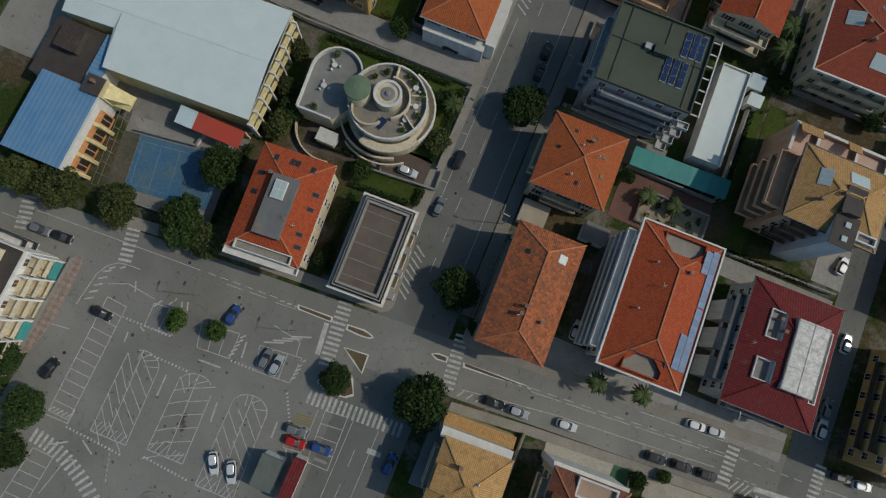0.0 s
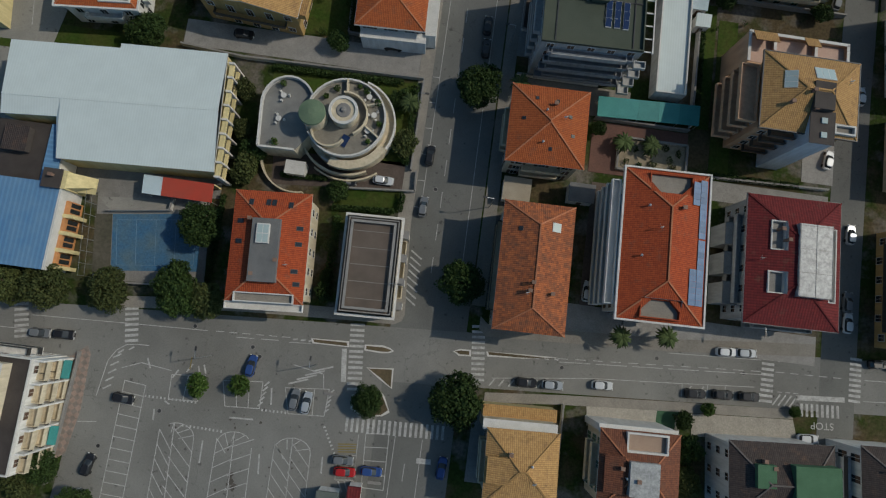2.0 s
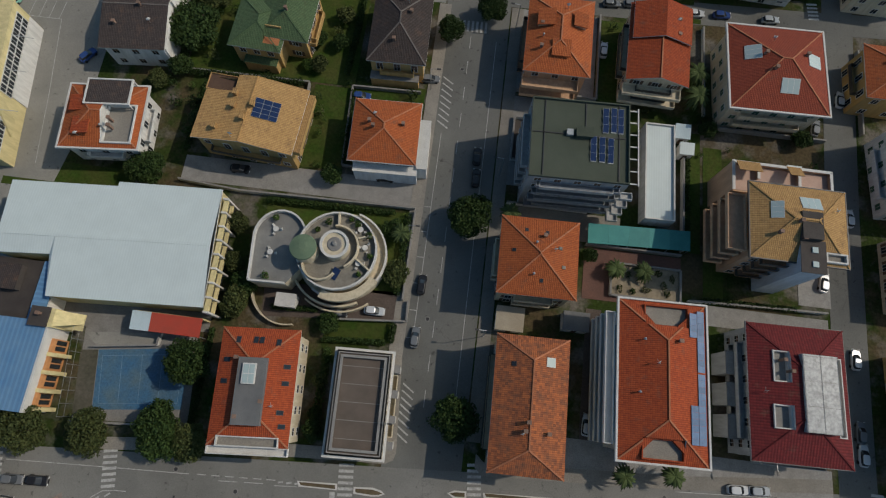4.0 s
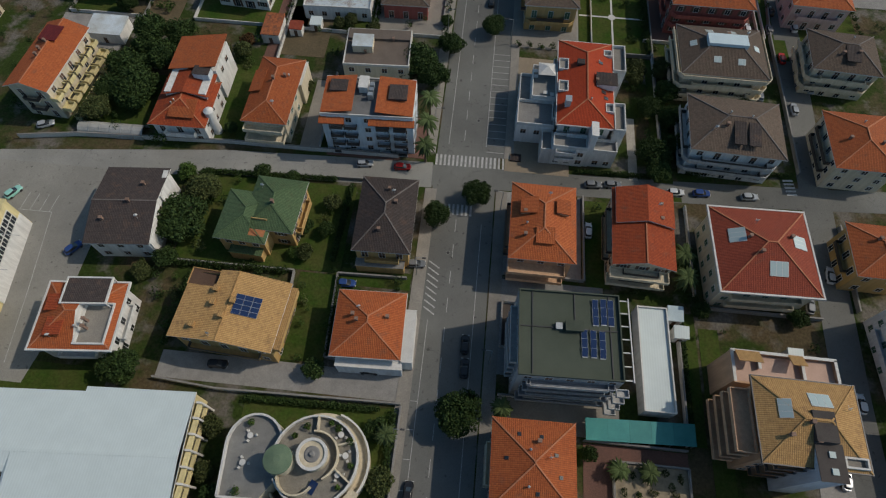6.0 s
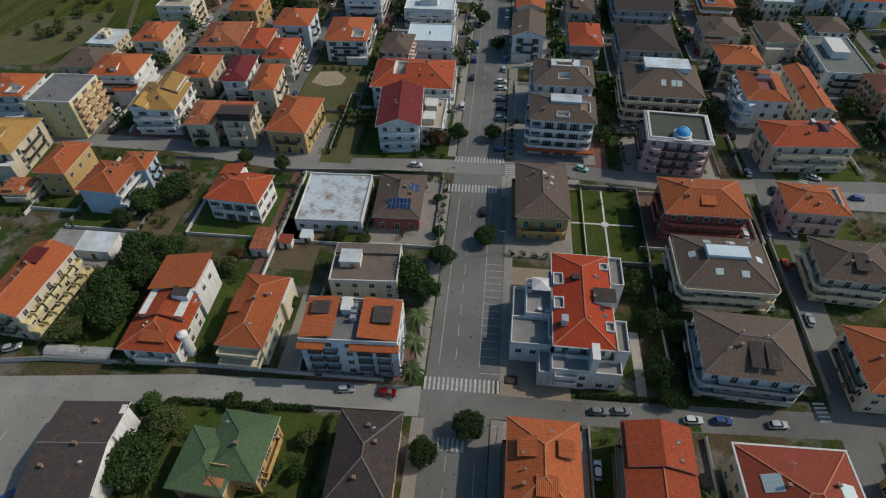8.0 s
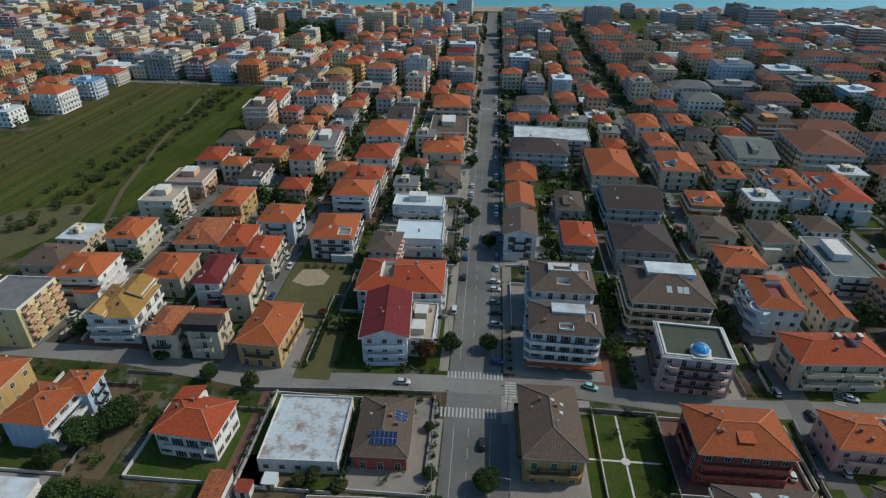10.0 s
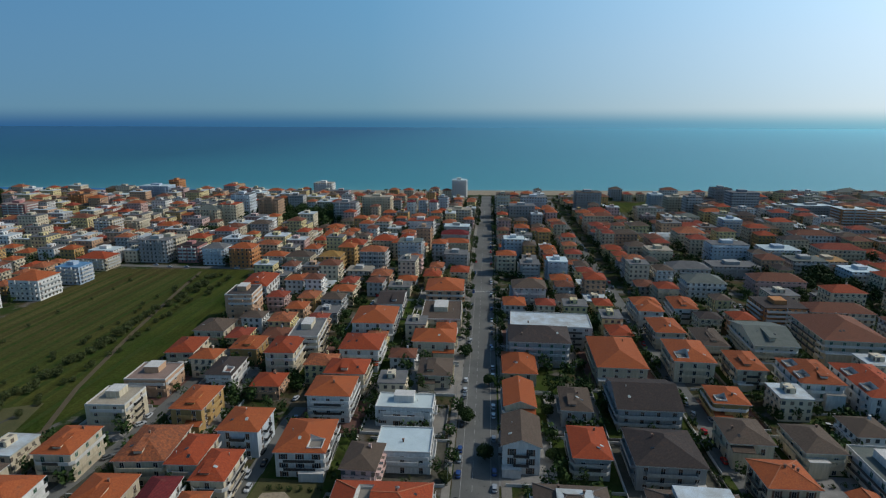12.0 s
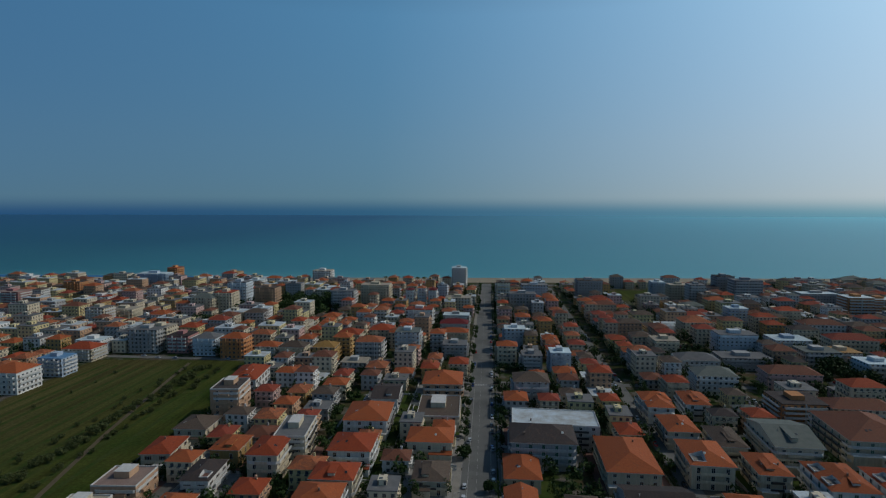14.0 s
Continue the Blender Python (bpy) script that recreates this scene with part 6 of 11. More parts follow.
far_house("flat", 176, 502, 33.1, 18, 0, 8.8, "grey", "grey", 4)
far_house("flat", 367, 698, 23.7, 20, 0, 20.0, "white", "orangew", 7)
far_house("flat", 399, 714, 27.2, 16, 0, 15.8, "white", "orangew", 6)
far_house("flat", 363, 759, 38.8, 16, 0, 13.9, "white", "grey", 5)
far_house("hip", 272, 640, 20.7, 16, 0, 15.8, "redorange", "cream", 5)
far_house("flat", 230, 512, 23.7, 18, 0, 11.4, "greengrey", "grey", 4)
far_house("flat", 253, 525, 20.3, 18, 0, 8.4, "beige", "cream", 4)
far_house("hip", 174, 590, 23.7, 22, 0, 14.5, "mottled", "cream", 5)
far_house("flat", 233, 557, 26.3, 20, 0, 9.0, "lightblue", "blue", 4)
far_house("flat", 161, 404, 22.1, 20, 0, 12.3, "dark", "orangew", 5)
far_house("hip", 114, 414, 12.4, 14, 0, 8.1, "orange", "cream", 4)
far_house("hip", 111, 437, 13.3, 14, 0, 10.4, "redorange", "cream", 4)
far_house("hip", 91, 408, 15.3, 14, 0, 9.6, "orange", "white", 3)
far_house("hip", 188, 398, 32.0, 17, -3, 11.6, "chestnut", "cream", 4)
far_house("hip", 185, 458, 31.0, 18, -3, 11.0, "chestnut", "pink", 4)
far_house("hip", 271, 545, 33.0, 18, -4, 12.4, "red", "cream", 4)
far_house("hip", 280, 600, 34.0, 18, -4, 12.0, "chestnut", "white", 4)
far_house("hip", 137, 449, 24.0, 19, -3, 11.6, "greengrey", "white", 4)
far_house("hip", 141, 490, 27.0, 18, -2, 9.6, "grey", "grey", 3)
far_house("flat", 252, 485, 20.2, 18, 0, 11.4, "lightblue", "whiteblue", 4)



def arc_wall(ob, name, cx, cy, r, a0, a1, z0, z1, thick, mat, k=28):
    s = Shape()
    for i in range(k):
        u, v = (radians(a0 + (a1 - a0) * q / k) for q in (i, i + 1))
        q = [(cx + rr * math.cos(a), cy + rr * math.sin(a)) for rr, a in ((r - thick, u), (r, u), (r, v), (r - thick, v))]
        s.prism([(x, y, z0) for x, y in q], [(x, y, z1) for x, y in q])
    return part(name, s, mat, ob)


# ---- details of the nearer buildings ----
# house with the grey roof terrace
block(grey_top_house, "roof_deck", -2.6, -6.4, 10.2, 2.2, 4.6, 12.5, ROOF["grey"])
part("roof_lantern", Shape().box(-1.6, 0.2, 12.5, 0.6, 3.6, 13.0, 0).box(-1.45, 0.35, 13.0, -0.55, 1.8, 13.03, 1).box(-0.45, 0.35, 13.0, 0.45, 1.8, 13.03, 1).box(-1.45, 1.95, 13.0, -0.55, 3.4, 13.03, 1).box(-0.45, 1.95, 13.0, 0.45, 3.4, 13.03, 1), [TRIM, PALE_GLASS], grey_top_house, "white framed glass roof lantern")
for px, py in ((-3.6, 7.6), (-0.6, 7.7), (0.4, 7.7), (3.4, 7.4), (-5.2, 4.2), (-5.2, 0.6), (5.2, 3.4), (5.2, 0.6), (4.9, -4.2), (5.4, -6.4)):
    roof_window(grey_top_house, px, py, 0.8, 1.2, GLASS)
cut_roof(grey_top_house, -5.2, -9.9, 5.2, -8.2, 10.05, PALE_PAVING, 0.2, 0.7)
block(grey_top_house, "balcony_wall", -6.8, -11.2, 9.2, 6.8, -9.9, 10.0, TRIM)
# flat block with stepped cornices
for k, (inn, zz) in enumerate(((-0.55, 6.2), (0.0, 7.0), (0.75, 7.35))):
    a, b = 4.9 - inn, 8.9 - inn
    s = Shape()
    s.box(-a, -b, zz - 0.3, a, -b + 0.45, zz).box(-a, b - 0.45, zz - 0.3, a, b, zz).box(-a, -b + 0.45, zz - 0.3, -a + 0.45, b - 0.45, zz).box(a - 0.45, -b + 0.45, zz - 0.3, a, b - 0.45, zz)
    part("cornice", s, [TRIM, KERB, CONCRETE][k], parapet_block)
for k in range(5):
    block(parapet_block, "roof_seam", -3.6, -6.2 + k * 3.1, 6.5, 3.6, -6.12 + k * 3.1, 6.53, CONCRETE)
for k in range(4):
    block(parapet_block, "buttress", 5.4, -7.4 + k * 4.4, 0, 6.4, -6.2 + k * 4.4, 5.6, TRIM, KERB)
# pool house and long house
for px, py in ((-2.6, 4.6), (1.2, 4.4), (-4.6, 0.6), (3.6, 1.6), (0.6, -4.6), (4.4, -1.8)):
    roof_window(pool_house, px, py, 0.6, 0.7, GLASS)
roof_window(long_house, 3.0, 7.2, 1.6, 1.7)
roof_window(long_house, -3.2, 6.4, 0.8, 0.8, GLASS)
# block with the white cornice and the two octagonal terraces
border(cornice_block, 0.32, 0.5)
cut_roof(cornice_block, -3.4, 9.0, 4.2, 12.6, 13.2, PALE_PAVING, 0.22, 0.75, rim_mat=ROOF["redorange"])
cut_roof(cornice_block, -3.8, -12.8, 3.2, -9.4, 13.2, PALE_PAVING, 0.22, 0.75, rim_mat=ROOF["redorange"])
for x0, x1, y0, sg in ((-3.4, 4.2, 9.0, 1), (-3.8, 3.2, -9.4, -1)):
    for px, qx in ((x0, x0 + 2.1), (x1, x1 - 2.1)):
        tri = [(px, y0), (qx, y0), (px, y0 + sg * 2.1)]
        tri = tri if (tri[1][0] - tri[0][0]) * (tri[2][1] - tri[0][1]) > 0 else tri[::-1]
        part("terrace_corner", Shape().prism([(x, y, 13.2) for x, y in tri], [(x, y, 14.1) for x, y in tri]), ROOF["redorange"], cornice_block)
PANEL_PALE = surface("pale_solar_glass", (0.075, 0.130, 0.235), (0.105, 0.165, 0.275), 0.8, rough=0.25, vary=0.15)
for cx, cy, cols in ((6.3, 7.0, 10), (4.8, 9.6, 4), (6.3, -4.2, 11), (4.8, -6.8, 6)):
    for i in range(cols):
        part("solar_panel", Shape().box(-0.51, -0.76, 0, 0.51, 0.76, 0.06), PANEL_PALE, DIMS[cornice_block][5], m=on_roof(cornice_block, cx, cy) @ pose((i - (cols - 1) / 2) * 1.04, 0, 0.12))
for k in range(4):
    block(cornice_block, "wing_balcony", -9.6, -11, 2.6 + k * 3.0, -8.0, 11, 3.7 + k * 3.0, TRIM)
# dark red block
border(red_block, 0.12, 0.12, CONCRETE)
cut_roof(red_block, -4.9, 1.6, -2.1, 7.0, 10.0, CONCRETE, 0.22, 0.9)
cut_roof(red_block, -5.2, -6.2, -2.0, -2.2, 10.0, CONCRETE, 0.22, 0.9)
cut_roof(red_block, 6.1, -6.8, 7.4, 6.6, 9.75, CONCRETE, 0.18, 0.6)
GLAZED = surface("wired_roof_glazing", (0.23, 0.24, 0.24), (0.42, 0.43, 0.43), 0.9, 2.2, rough=0.4)
part("glazed_roof", Shape().box(-0.6, -6.4, 11.0, 5.4, 6.6, 12.35), GLAZED, red_block, "grey wired glass roof light with repair streaks")
for k in range(4):
    block(red_block, "glazing_bar", -0.6, -6.36 + k * 4.2, 12.35, 5.4, -6.3 + k * 4.2, 12.38, CONCRETE)
for k in range(3):
    block(red_block, "glazing_bar", -0.5 + k * 2.9, -6.4, 12.38, -0.46 + k * 2.9, 6.6, 12.41, CONCRETE)
for k in range(3):
    block(red_block, "wing_balcony", -10.6, -8.5 + k * 5.6, 0, -8.0, -4.5 + k * 5.6, 5.8, WALL["grey"], CONCRETE)
# beige block with the stair tower
border(beige_block, 0.2, 0.25, DARKMETAL)
roof_window(beige_block, -4.6, 1.6, 3.2, 2.1)
roof_window(beige_block, 1.6, 3.6, 3.6, 2.6)
block(beige_block, "stair_tower", -0.6, -9.2, 0, 3.6, -3.4, 16.4, WALL["whiteblue"], ROOF["darkbrown"])
block(beige_block, "roof_deck", -0.8, -3.4, 15.4, 2.8, 1.6, 17.6, ROOF["darkbrown"])
for k in range(2):
    block(beige_block, "skylight", 1.2, -8.2 + 2.6 * k, 16.52, 2.2, -7.2 + 2.6 * k, 16.75, PALE_GLASS)
cut_roof(beige_block, 4.2, -6.7, 8.0, -4.9, 15.1, PALE_PAVING, 0.3, 0.7)
block(beige_block, "lower_terrace", -9.4, 7.4, 0, 9.6, 13.2, 9.6, WALL["peach"])
block(beige_block, "terrace_deck", -9.1, 7.7, 9.6, 9.3, 12.9, 9.68, surface("pink_terrace_tiles", (0.52, 0.36, 0.29), (0.44, 0.30, 0.24), 0.4))
for x0, y0, x1, y1 in ((-9.4, 13.0, 9.6, 13.3), (9.3, 7.4, 9.6, 13.0), (-9.4, 7.4, -9.1, 13.0), (-4.6, 10.2, -4.3, 13.0), (3.2, 9.0, 3.5, 13.0)):
    block(beige_block, "terrace_wall", x0, y0, 9.6, x1, y1, 10.6, WALL["peach"], TRIM)
low_roof(beige_block, -9.0, 10.6, -4.6, 13.0, 11.4, 1.2, "beige", "N")
low_roof(beige_block, 0.6, 10.8, 3.2, 13.0, 11.4, 1.2, "beige", "N")
for k in range(4):
    block(beige_block, "wing_balcony", -11.6, -5.4, 3.0 + 3 * k, -8.2, 5.4, 4.0 + 3 * k, WALL["peach"], TRIM)
# block with the green felt roof
for cx, cy in ((4.9, 4.4), (6.4, 4.6), (7.7, 4.5), (2.7, -1.6), (4.3, -1.6), (5.9, -1.7)):
    for k in range(3):
        part("solar_panel", Shape().box(-0.55, -0.8, 0, 0.55, 0.8, 0.05, 0).box(-0.52, -0.77, 0.05, 0.52, 0.77, 0.06, 1), [GALVANISED, PANEL], DIMS[felt_block][5], m=pose(cx - 0.2, cy - 1.66 + 1.66 * k, 14.75 + 0.0, 12, 0, 0))
    block(felt_block, "panel_stand", cx - 0.7, cy - 2.6, 14.5, cx + 0.3, cy - 2.5, 14.7, GALVANISED)
block(felt_block, "plant_box", -0.8, 0.4, 14.5, 2.2, 2.2, 15.5, ROOF["deckgreen"], ROOF["deckgreen"])
block(felt_block, "plant_box", -2.6, 0.6, 14.5, -1.4, 1.8, 15.2, GALVANISED)
for x0, y0, x1, y1 in ((-9.0, 0.9, 8.6, 1.1), (-6.8, -8.0, -6.6, 8.0), (0.9, 1.1, 1.1, 8.0), (7.2, -8.0, 7.4, 8.0)):
    block(felt_block, "roof_pipe", x0, y0, 14.5, x1, y1, 14.68, DARKMETAL)
for k in range(4):
    block(felt_block, "stepped_balcony", -8.4 + 0.3 * k, -9.2 - 0.2 * (3 - k), 2.9 + 3.0 * k, 8.0, -8.1, 3.9 + 3.0 * k, WALL["darkblue"], CONCRETE)
    block(felt_block, "corner_balcony", 8.2, -10.2 - 0.35 * (3 - k), 2.9 + 3.0 * k, 10.4, -8.8, 3.7 + 3.0 * k, WALL["grey"], WALL["peach"])
for k in range(7):
    block(felt_block, "pergola_beam", 9.2, -7.6 + 2.5 * k, 13.6, 11.2, -7.4 + 2.5 * k, 13.8, TRIM)
block(felt_block, "pergola_rail", 11.0, -7.9, 13.8, 11.2, 8.0, 14.0, TRIM)
# house with roof terrace and dark pergola roof
border(terrace_house, 0.35, 0.35)
cut_roof(terrace_house, 0.6, -6.0, 6.6, 2.4, 7.4, PALE_PAVING, 0.35, 0.8)
block(terrace_house, "pergola_roof", -3.0, 1.8, 9.4, 5.4, 6.9, 9.6, ROOF["dark"], None)
s = Shape()
s.box(-3.3, 1.5, 9.3, 5.7, 1.8, 9.75).box(-3.3, 6.9, 9.3, 5.7, 7.2, 9.75).box(-3.3, 1.8, 9.3, -3.0, 6.9, 9.75).box(5.4, 1.8, 9.3, 5.7, 6.9, 9.75)
for qx in (-3.2, 5.4):
    for qy in (1.6, 6.9):
        s.box(qx, qy, 7.5, qx + 0.2, qy + 0.2, 9.3)
part("pergola_frame", s, TRIM, terrace_house)
low_roof(terrace_house, -5.0, -4.6, -1.4, -1.0, 9.0, 0.5, "redorange", "W")
low_roof(terrace_house, -6.4, 0.4, -2.8, 3.8, 8.8, 0.5, "redorange", "W")
# sand-coloured house
TERRACOTTA = surface("terracotta_deck", (0.36, 0.14, 0.06), (0.29, 0.11, 0.05), 0.6)
roof_panels(sand_house, 3.4, 0.6, 4, 3)
cut_roof(sand_house, -10.3, 3.6, -4.0, 7.3, 8.45, SHUTTER, 0.15, 0.3, rim_mat=ROOF["beige"])
for px, py in ((-5.6, -4.6), (-3.4, 3.0), (-3.0, 0.2), (0.8, 1.0), (-0.4, -2.2)):
    part("chimney", Shape().box(-0.35, -0.5, -0.4, 0.35, 0.5, 0.9).box(-0.45, -0.6, 0.9, 0.45, 0.6, 1.1), ROOF["beige"], sand_house, m=pose(px, py, 8.5 + 2.0 * (1 - abs(px) / 10.2)))
block(sand_house, "side_terrace", 9.4, -6.0, 6.0, 11.2, 6.6, 7.6, WALL["ochre"], ROOF["beige"])
# green house: lower front wing with a loggia let into its roof
wing_hip, wing_lines = hip_shape(11.4, 12.4, 6.6, 2.0)
wing_hip.v = [(x - 5.2, y - 3.6, z) for x, y, z in wing_hip.v]
wing_roof = part("wing_roof", wing_hip, [ROOF["green"], TRIM], green_house)
block(green_house, "wing_wall", -10.2, -9.1, 0, -0.2, 1.9, 6.4, WALL["ochre"])
opened(wing_roof, green_house, -3.6, -8.4, -0.2, -4.8, 6.9, 14)
block(green_house, "loggia_floor", -3.58, -8.38, 6.85, -0.22, -4.82, 6.95, TERRACOTTA)
block(green_house, "loggia_wall", -3.6, -4.82, 6.9, -0.2, -4.66, 8.3, WALL["ochre"])
for p, q in wing_lines:
    part("ridge_cap", Shape().bar(Vector(p) + Vector((-5.2, -3.6, 0.05)), Vector(q) + Vector((-5.2, -3.6, 0.05)), 0.22, 0.1), ROOF["green"], wing_roof)
for k in range(3):
    part("window", window_mesh(1.25, 1.4, "half"), None, green_house, m=pose(-8.2 + 3.0 * k, -9.1, 3.9))
block(green_house, "porch", -8.0, -10.9, 0, -1.0, -9.12, 3.0, WALL["ochre"], ROOF["green"])
block(green_house, "side_balcony", 5.0, -4.6, 3.0, 6.4, 3.6, 4.0, WALL["ochre"])
block(dark_house, "porch", -5.6, -10.4, 0, 4.6, -8.6, 2.8, WALL["ochre"], CONCRETE)
block(street_house, "side_strip", 6.9, -6.6, 0, 8.8, 4.0, 5.2, WALL["white"], TRIM)
block(street_house, "rear_strip", -5.8, -8.0, 0, 6.9, -6.3, 4.6, WALL["whiteblue"], TRIM)
border(street_house, 0.1, 0.1)
block(brown_house, "white_gable", 5.9, 2.0, 0, 6.7, 8.6, 7.4, WALL["white"], TRIM)
block(brown_house, "white_gable", 5.9, -8.8, 0, 6.6, -3.0, 6.4, WALL["white"], TRIM)
# dormer house, cross house, wide red house
for x0, y0, x1, y1, lo in ((-5.0, 0.6, -1.4, 4.6, "W"), (-1.6, -6.2, 2.2, -2.6, "S"), (2.4, 1.0, 5.4, 4.4, "E")):
    low_roof(dormer_house, x0, y0, x1, y1, 11.4, 0.6, "orange", lo)
    block(dormer_house, "dormer", x0 + 0.3, y0 + 0.3, 9.8, x1 - 0.3, y1 - 0.3, 11.3, WALL["peach"])
for k in range(2):
    block(dormer_house, "front_balcony", -6.6, -11.2, 3.1 + 3.1 * k, 5.0, -8.4, 4.1 + 3.1 * k, WALL["peach"], TRIM)
s, _ = gable_shape(12.2, 9.0, 9.0, 2.1, True)
part("rear_roof", s, [ROOF["redorange"], TRIM], cross_house, m=pose(0.3, 4.6, 0.75))
for k in range(2):
    block(cross_house, "front_balcony", -6.4, -11.2, 3.0 + 3.0 * k, 5.6, -8.7, 3.9 + 3.0 * k, WALL["cream"], TRIM)
border(wide_red_house, 0.35, 0.3)
roof_window(wide_red_house, -5.8, 2.2, 3.2, 3.2)
roof_window(wide_red_house, 6.8, 1.6, 3.0, 3.4)
roof_window(wide_red_house, 1.2, -5.0, 3.6, 3.0)
# block with stepped balconies
for k in range(7):
    for j in range(3):
        block(stepped_block, "stepped_balcony", 4.6 + 1.3 * (2 - j), -10.6 + 3.0 * k, 0.4 + 3.0 * j, 6.6 + 1.5 * (2 - j), -8.2 + 3.0 * k, 1.5 + 3.0 * j, WALL["yellow"], TRIM)
block(stepped_block, "solar_heater", -2.6, 3.0, 12.0, 1.6, 8.0, 12.3, ROOF["darkred"])
# stepped villa
block(villa_stepped, "middle_storey", -4.6, 1.0, 5.6, 5.4, 8.0, 8.6, WALL["white"])
low_roof(villa_stepped, -5.4, 0.6, 0.2, 8.4, 8.0, 1.4, "redorange", "W")
low_roof(villa_stepped, 0.2, 0.6, 6.2, 8.4, 8.0, 1.4, "redorange", "E")
block(villa_stepped, "rear_storey", -4.4, 8.0, 0, 6.2, 18.0, 9.2, WALL["white"])
low_roof(villa_stepped, -5.4, 7.6, 6.8, 18.6, 9.2, 2.0, "orange", "W")
block(villa_stepped, "roof_box", 1.6, 5.4, 8.4, 5.4, 8.0, 10.4, WALL["whiteblue"], ROOF["dark"])
low_roof(villa_stepped, -2.2, -5.6, 4.0, -0.6, 7.6, 0.8, "orange", "S")
part("round_tower", Shape().tube(6.9, -3.0, 0, 7.6, 1.1, 1.1, 16).tube(6.9, -3.0, 7.6, 8.2, 1.2, 0.3, 16), WALL["white"], villa_stepped, "white round stair tower")
for k in range(2):
    part("window", window_mesh(1.25, 1.4, "half"), None, villa_stepped, m=pose(6.25, 11.0 + 3.6 * k, 6.2, 0, 0, 90))
low_roof(villa_hip, -5.6, -2.0, -2.4, 5.0, 8.2, 1.0, "orange", "W")
block(villa_hip, "side_wall", 4.7, 3.0, 0, 5.7, 10.6, 6.6, WALL["cream"], TRIM)
for k in range(2):
    block(villa_hip, "front_balcony", -5.0, -12.6 + 0.8 * k, 2.6 + 2.6 * k, 4.4, -9.7, 3.6 + 2.6 * k, WALL["cream"])
# pale blue block: orange side roofs, grey deck, white cornices
low_roof(blue_block, -10.4, -5.4, -3.2, 5.4, 13.1, 0.9, "orange", "W")
low_roof(blue_block, 2.0, -5.4, 10.4, 5.4, 13.1, 0.9, "orange", "E")
block(blue_block, "skylight", -9.0, 0.4, 13.6, -5.0, 3.8, 14.0, ROOF["dark"])
block(blue_block, "skylight", 4.6, -1.6, 13.8, 8.8, 2.8, 14.3, ROOF["dark"])
block(blue_block, "plant_box", -2.4, 1.2, 12.6, -0.4, 4.6, 14.4, WALL["white"], TRIM)
for k in range(3):
    block(blue_block, "vent_box", -0.2 + 0.1 * k, -0.8 + 1.5 * k, 12.6, 1.0, 0.2 + 1.5 * k, 14.2, GALVANISED)
low_roof(blue_block, -10.8, -7.2, -5.0, -5.6, 11.4, 0.6, "orange", "S")
low_roof(blue_block, 0.4, -7.2, 10.8, -5.6, 11.4, 0.6, "orange", "S")
for k in range(4):
    for cx in (-7.2, -3.9, 3.4, 7.4):
        part("front_balcony", balcony_mesh(2.9, 1.1, "rail", "whiteblue"), None, blue_block, m=pose(cx, -5.7, 0.3 + 2.9 * k))
# flat villa, workshop and panel house
block(flat_villa, "roof_room", -6.2, -1.8, 6.5, -1.2, 2.4, 8.6, WALL["cream"], ROOF["whitestain"])
block(flat_villa, "roof_strip", -8.0, 2.6, 6.5, 8.0, 6.0, 7.2, ROOF["deckbrown"])
for k in range(6):
    block(workshop, "roof_joint", -9.0, -8.0 + 3.2 * k, 4.02, 9.0, -7.94 + 3.2 * k, 4.04, TRIM)
roof_panels(panel_house, 0.6, -5.4, 6, 2)
roof_panels(panel_house, 3.8, 2.2, 3, 2)
# scarlet house with white terraces
border(scarlet_house, 0.2, 0.15)
for x0, y0, x1, y1, z1 in ((-12.4, -4.2, -6.65, 6.0, 7.6), (-15.2, -4.2, -12.4, 5.2, 5.2), (-15.4, -11.6, -6.65, -4.2, 6.2), (-9.2, -17.4, -6.65, -11.6, 4.6), (-6.65, -17.4, 1.2, -13.55, 6.2), (2.6, -17.0, 8.2, -13.55, 5.4), (6.65, 4.6, 9.8, 13.2, 9.4), (6.65, -13.8, 9.2, -5.8, 9.4)):
    t = block(scarlet_house, "terrace_block", x0, y0, 0, x1, y1, z1, WALL["white"])
    part("terrace_floor", Shape().box(x0 + 0.22, y0 + 0.22, z1, x1 - 0.22, y1 - 0.22, z1 + 0.05), CONCRETE if x0 < 6 else PALE_PAVING, t)
    s = Shape()
    s.box(x0, y0, z1, x1, y0 + 0.2, z1 + 0.9).box(x0, y1 - 0.2, z1, x1, y1, z1 + 0.9).box(x0, y0 + 0.2, z1, x0 + 0.2, y1 - 0.2, z1 + 0.9).box(x1 - 0.2, y0 + 0.2, z1, x1, y1 - 0.2, z1 + 0.9)
    part("parapet", s, TRIM, t)
for x0, y0, x1, y1 in ((-6.5, 2.9, -4.2, 6.4), (-6.5, -4.1, -4.2, -0.8), (4.3, 8.4, 6.3, 10.4), (4.5, -9.4, 6.4, -6.8)):
    cut_roof(scarlet_house, x0, y0, x1, y1, 10.3, CONCRETE, 0.2, 0.7)
block(scarlet_house, "dormer", 2.2, -2.5, 10.6, 6.9, 1.3, 12.3, WALL["white"], ROOF["dark"])
block(scarlet_house, "service_shaft", -5.0, -9.0, 10.8, -3.8, -7.4, 12.8, TRIM, GALVANISED)
block(scarlet_house, "roof_box", -2.4, 3.4, 11.2, -0.6, 5.0, 12.6, ROOF["dark"])
for px, py in ((4.0, -3.6), (4.6, -5.2), (3.4, 5.6)):
    roof_window(scarlet_house, px, py, 0.9, 1.1, GLASS)
